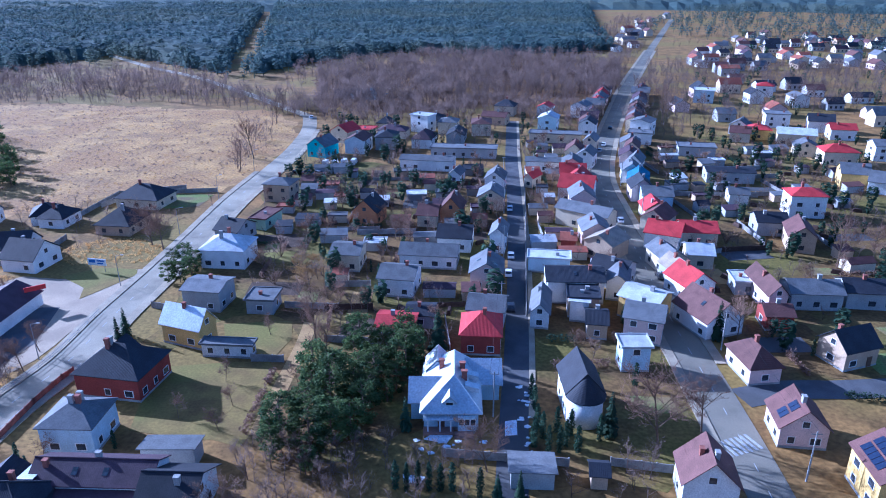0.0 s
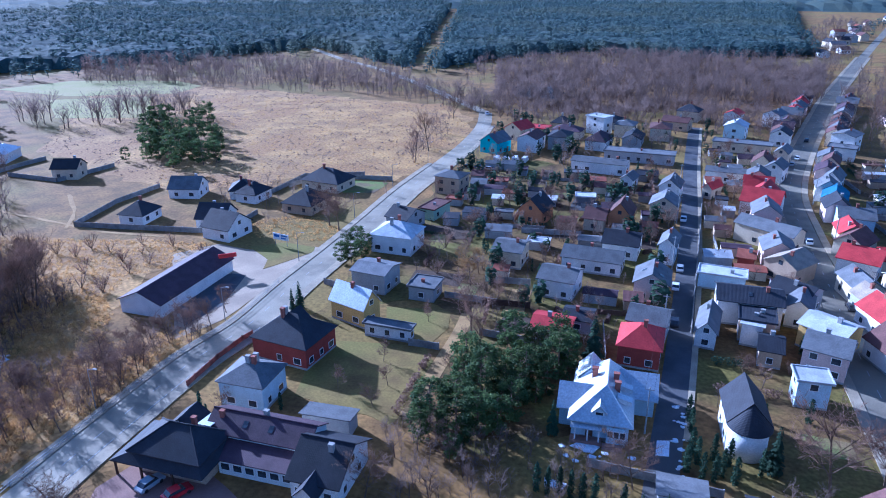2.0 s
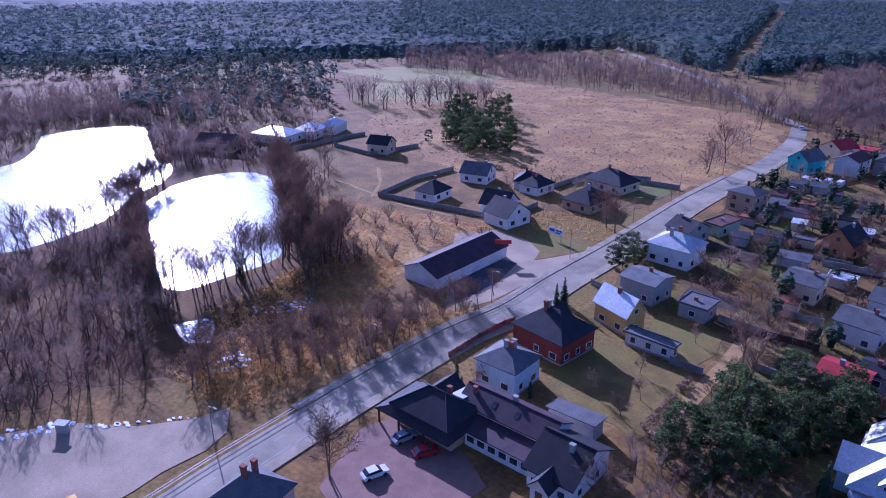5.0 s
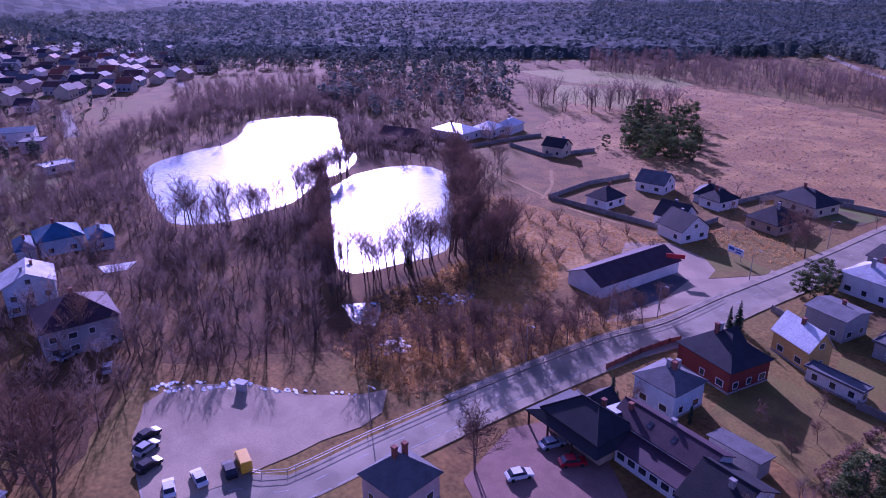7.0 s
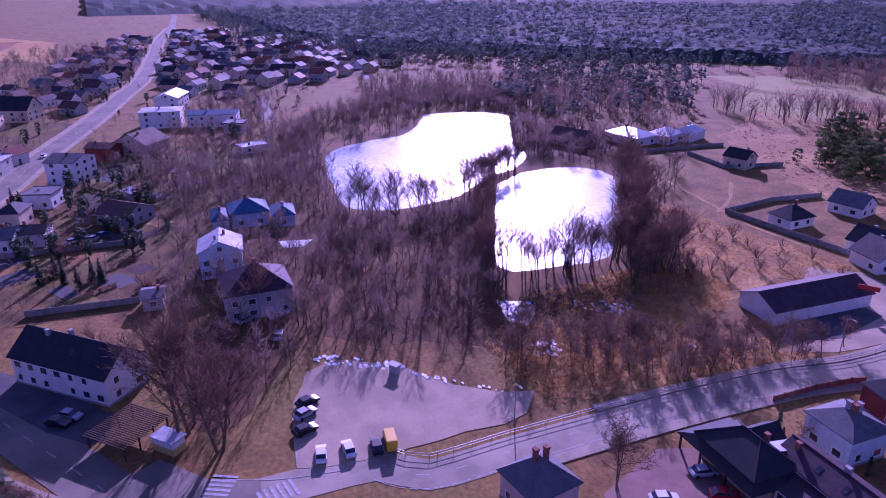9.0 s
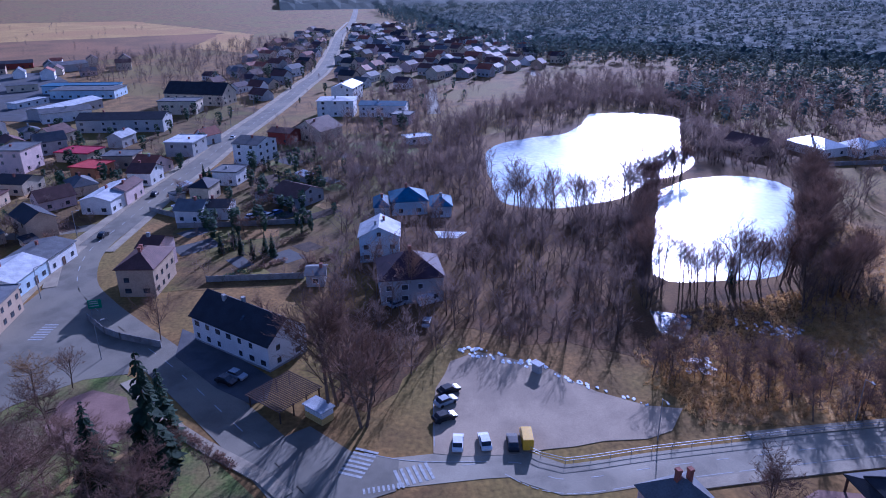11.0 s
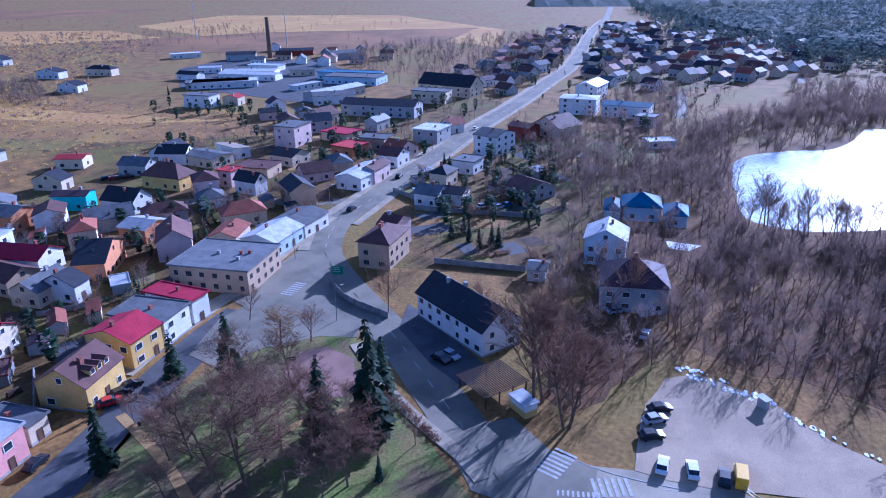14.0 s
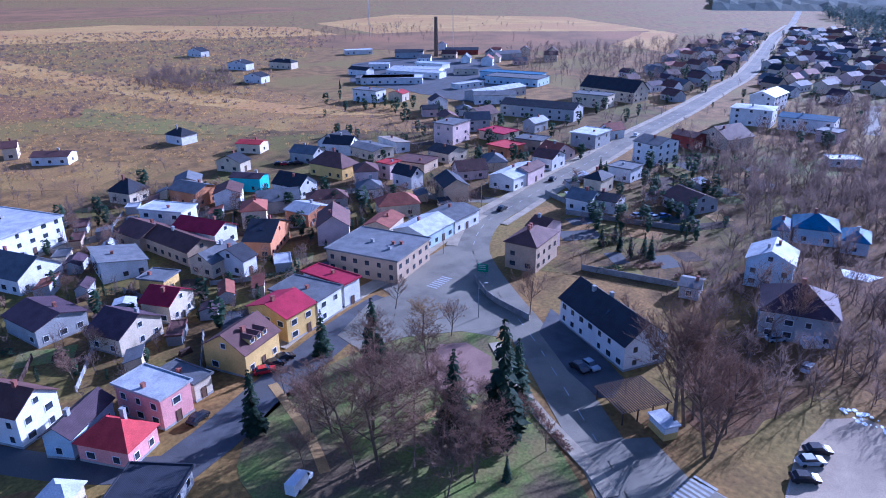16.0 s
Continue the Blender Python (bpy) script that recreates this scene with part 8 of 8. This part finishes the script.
# ---- garden plots, beds and hedges ----
DUG = mat("dug_beds", (0.095, 0.066, 0.045), (0.06, 0.043, 0.03), 0.5, 3, 0.95, 0.9, rag=0.5)
GRASS = mat("green_grass", (0.16, 0.20, 0.05), (0.20, 0.17, 0.06), 0.3, 2.5, 0.95, 0.5, c3=(0.22, 0.16, 0.07), scale3=0.12, rag=0.45)
PLOTS = ((GRASS, "green garden lawn patch", "lawn"), (DRYLAWN, "yellowed garden lawn patch", "lawn"), (DUG, "dark freshly dug vegetable bed", "garden bed"), (GRASS, "mossy green garden lawn", "lawn"), (TRODDEN, "trodden sandy yard", "yard"), (ASPH_D, "dark asphalt yard", "yard"), (DUG, "dark bare garden bed", "garden bed"))
HEDGES = ((NEEDLE, "clipped evergreen garden hedge"), (TWIG, "brown leafless garden hedge"), (NEEDLE, "dark evergreen garden hedge"))
gp = random.Random(17)
for poly, n, nh, rot, sd in (([(-50, 262), (22, 256), (12, 121), (-9, 130), (-28, 139), (-52, 160), (-60, 190)], 62, 26, 0, 301), ([(44, 331), (75, 330), (47, 156), (42, 100), (18, 100)], 26, 12, 0, 302), ([(87, 295), (171, 283), (99, 118), (60, 112)], 44, 20, 4, 303),
                             ([(-118, -200), (-185, -190), (-222, -74), (-143, -88), (-80, -93), (-58, -110)], 56, 24, 35, 304), ([(-236, -172), (-316, -143), (-330, -50), (-222, -66)], 34, 12, 30, 305), ([(-236, -52), (-300, -20), (-298, 30), (-168, 4), (-166, -34)], 30, 14, 35, 306)):
    for i, p in enumerate(spots(poly, n, 0.2, sd, 7.5, 7)):
        a, u, v = radians(rot + gp.choice((0, 90)) + gp.uniform(-4, 4)), gp.uniform(3, 6.5), gp.uniform(2, 4.5)
        ca, sa = math.cos(a), math.sin(a)
        ring = [(p[0] + x * ca - y * sa, p[1] + x * sa + y * ca) for x, y in ((-u, -v), (u, -v), (u, v), (-u, v))]
        if all(clear(*q, -0.5, 5.5) for q in ring):
            m, lb, ct = gp.choice(PLOTS)
            patch("garden_plot", ring, 0.056 + 0.004 * (i % 12), m, lb, ct, 0.35, sd + i)
    for i, p in enumerate(spots(poly, nh, 0.8, sd + 40, 7, 9)):
        a, L = radians(rot + gp.choice((0, 90)) + gp.uniform(-4, 4)), gp.uniform(2.5, 6)
        e = [(p[0] + k * math.cos(a) * L, p[1] + k * math.sin(a) * L) for k in (-1, 1)]
        if all(clear(*q, 0.3, 5) for q in e):
            hedge(e, gp.uniform(1.2, 2.2), gp.uniform(0.9, 1.4), *gp.choice(HEDGES))


# ---- small outdoor things ----
def bench(x, y, rot):
    t = thing("bench", x, y, rot, "wooden park bench on concrete feet", "bench", "park benches")
    for k in range(3):
        part("slat", MB().box(-0.9, 0.9, -0.25 + k * 0.17, -0.11 + k * 0.17, 0.42, 0.47).mesh("slat", WOOD), t)
    part("backrest", MB().box(-0.9, 0.9, 0.27, 0.31, 0.55, 0.85).mesh("backrest", WOOD), t)
    for sx in (-0.7, 0.7):
        part("foot", MB().box(sx - 0.06, sx + 0.06, -0.22, 0.3, 0, 0.42).mesh("foot", CONC), t)


for k, p in enumerate([(-105.8, -45.3), (-100.0, -36.3), (-113.3, -49.4), (-106.1, -34.9), (-102.1, -51.2), (-96.0, -38.1)]):
    bench(*p, k * 57)


def stripes(pts, n, w, label):
    """A hatched traffic island painted between two points."""
    (x0, y0), (x1, y1) = pts
    mb, L = MB(), math.hypot(x1 - x0, y1 - y0)
    for i in range(n):
        mb.box(i * L / n, i * L / n + L / n * 0.45, -w / 2, w / 2, 0.08, 0.112)
    ob = tagged(new("road_hatching", mb.mesh("road_hatching", PAINT)), label, "road marking", kind="stuff")
    ob.matrix_basis = pose(x0, y0, 0, 0, 0, math.degrees(math.atan2(y1 - y0, x1 - x0)))


stripes([(-142.1, -61.5), (-149.6, -60.0)], 7, 3, "white hatched island at the junction")
stripes([(-83.1, 2.7), (-83.3, 9.3)], 9, 1.2, "white hatched island before the crossing")
dashes("lane_marking", [(-91.9, 3.6), (-89.3, 8.9), (-87.7, 14.0), (-86.1, 22.3)], 0.11, 0.15, 50, 1, "white edge line by the car park")
dashes("lane_marking", [(-103.5, 16.8), (-91.5, 14.9)], 0.115, 0.12, 50, 1, "white bay line on the car park")
hut = thing("notice_hut", -109.6, 37.9, 30, "small white roofed notice hut at the car park", "hut")
part("body", MB().box(-0.9, 0.9, -0.5, 0.5, 0, 1.9).mesh("body", wall_mat("grey")), hut)
part("roof", MB().box(-1.2, 1.2, -0.8, 0.8, 1.903, 2.08).mesh("roof", roof_mat("light")), hut)
pile = random.Random(31)
for p in spots([(-45.2, 254.6), (23.8, 252.7), (13.0, 128.3), (-22.0, 139.2)], 26, 0.5, 77, 5, 6) + spots([(84.7, 285.5), (166.3, 273.8), (99.3, 136.8), (63.0, 127.3)], 22, 0.5, 78, 5, 6) + spots([(-126.8, -191.4), (-180.5, -190.1), (-214.8, -74.2), (-143.1, -88.0), (-80.2, -93.4), (-59.1, -102.9)], 20, 0.5, 79, 5, 6):
    t = thing("wood_pile", p[0], p[1], pile.uniform(0, 180), "stack of cut firewood in a garden", "wood pile", "wood piles")
    for k in range(3):
        part("tier", MB().box(-1.4 + 0.1 * k, 1.4 - 0.12 * k, -0.5 + 0.08 * k, 0.5 - 0.08 * k, 0.4 * k, 0.4 * k + 0.397).mesh("tier", WOOD), t)

# trees between the far houses
for poly, n, sd in (([(-382.5, 11.7), (-937.5, 41.4), (-859.6, 312.1), (-515.3, 195.2), (-478.9, 126.9), (-313.8, 48.0), (-320.1, 15.2)], 900, 121), ([(128.8, 370.2), (215.6, 622.6), (365.8, 838.1), (532.0, 728.2), (276.5, 365.0), (177.9, 346.4)], 420, 122), ([(-354.4, -81.9), (-488.9, -79.1), (-898.9, 5.1), (-856.0, 31.3), (-460.9, -4.5), (-327.0, -38.1)], 300, 123),
                    ([(-126.8, -191.4), (-183.2, -192.7), (-218.4, -73.4), (-148.5, -84.2), (-91.6, -97.1), (-70.8, -118.1)], 220, 124)):
    instanced("garden_trees", thin_bare, fill(poly, n, sd), TWIG_D, "leafless trees between the houses", (3.5, 8), sd)
    instanced("garden_conifers", cone_tree(sd, 80), fill(poly, n // 4, sd + 50), NEEDLE, "dark conifers between the houses", (3.5, 8), sd + 50)
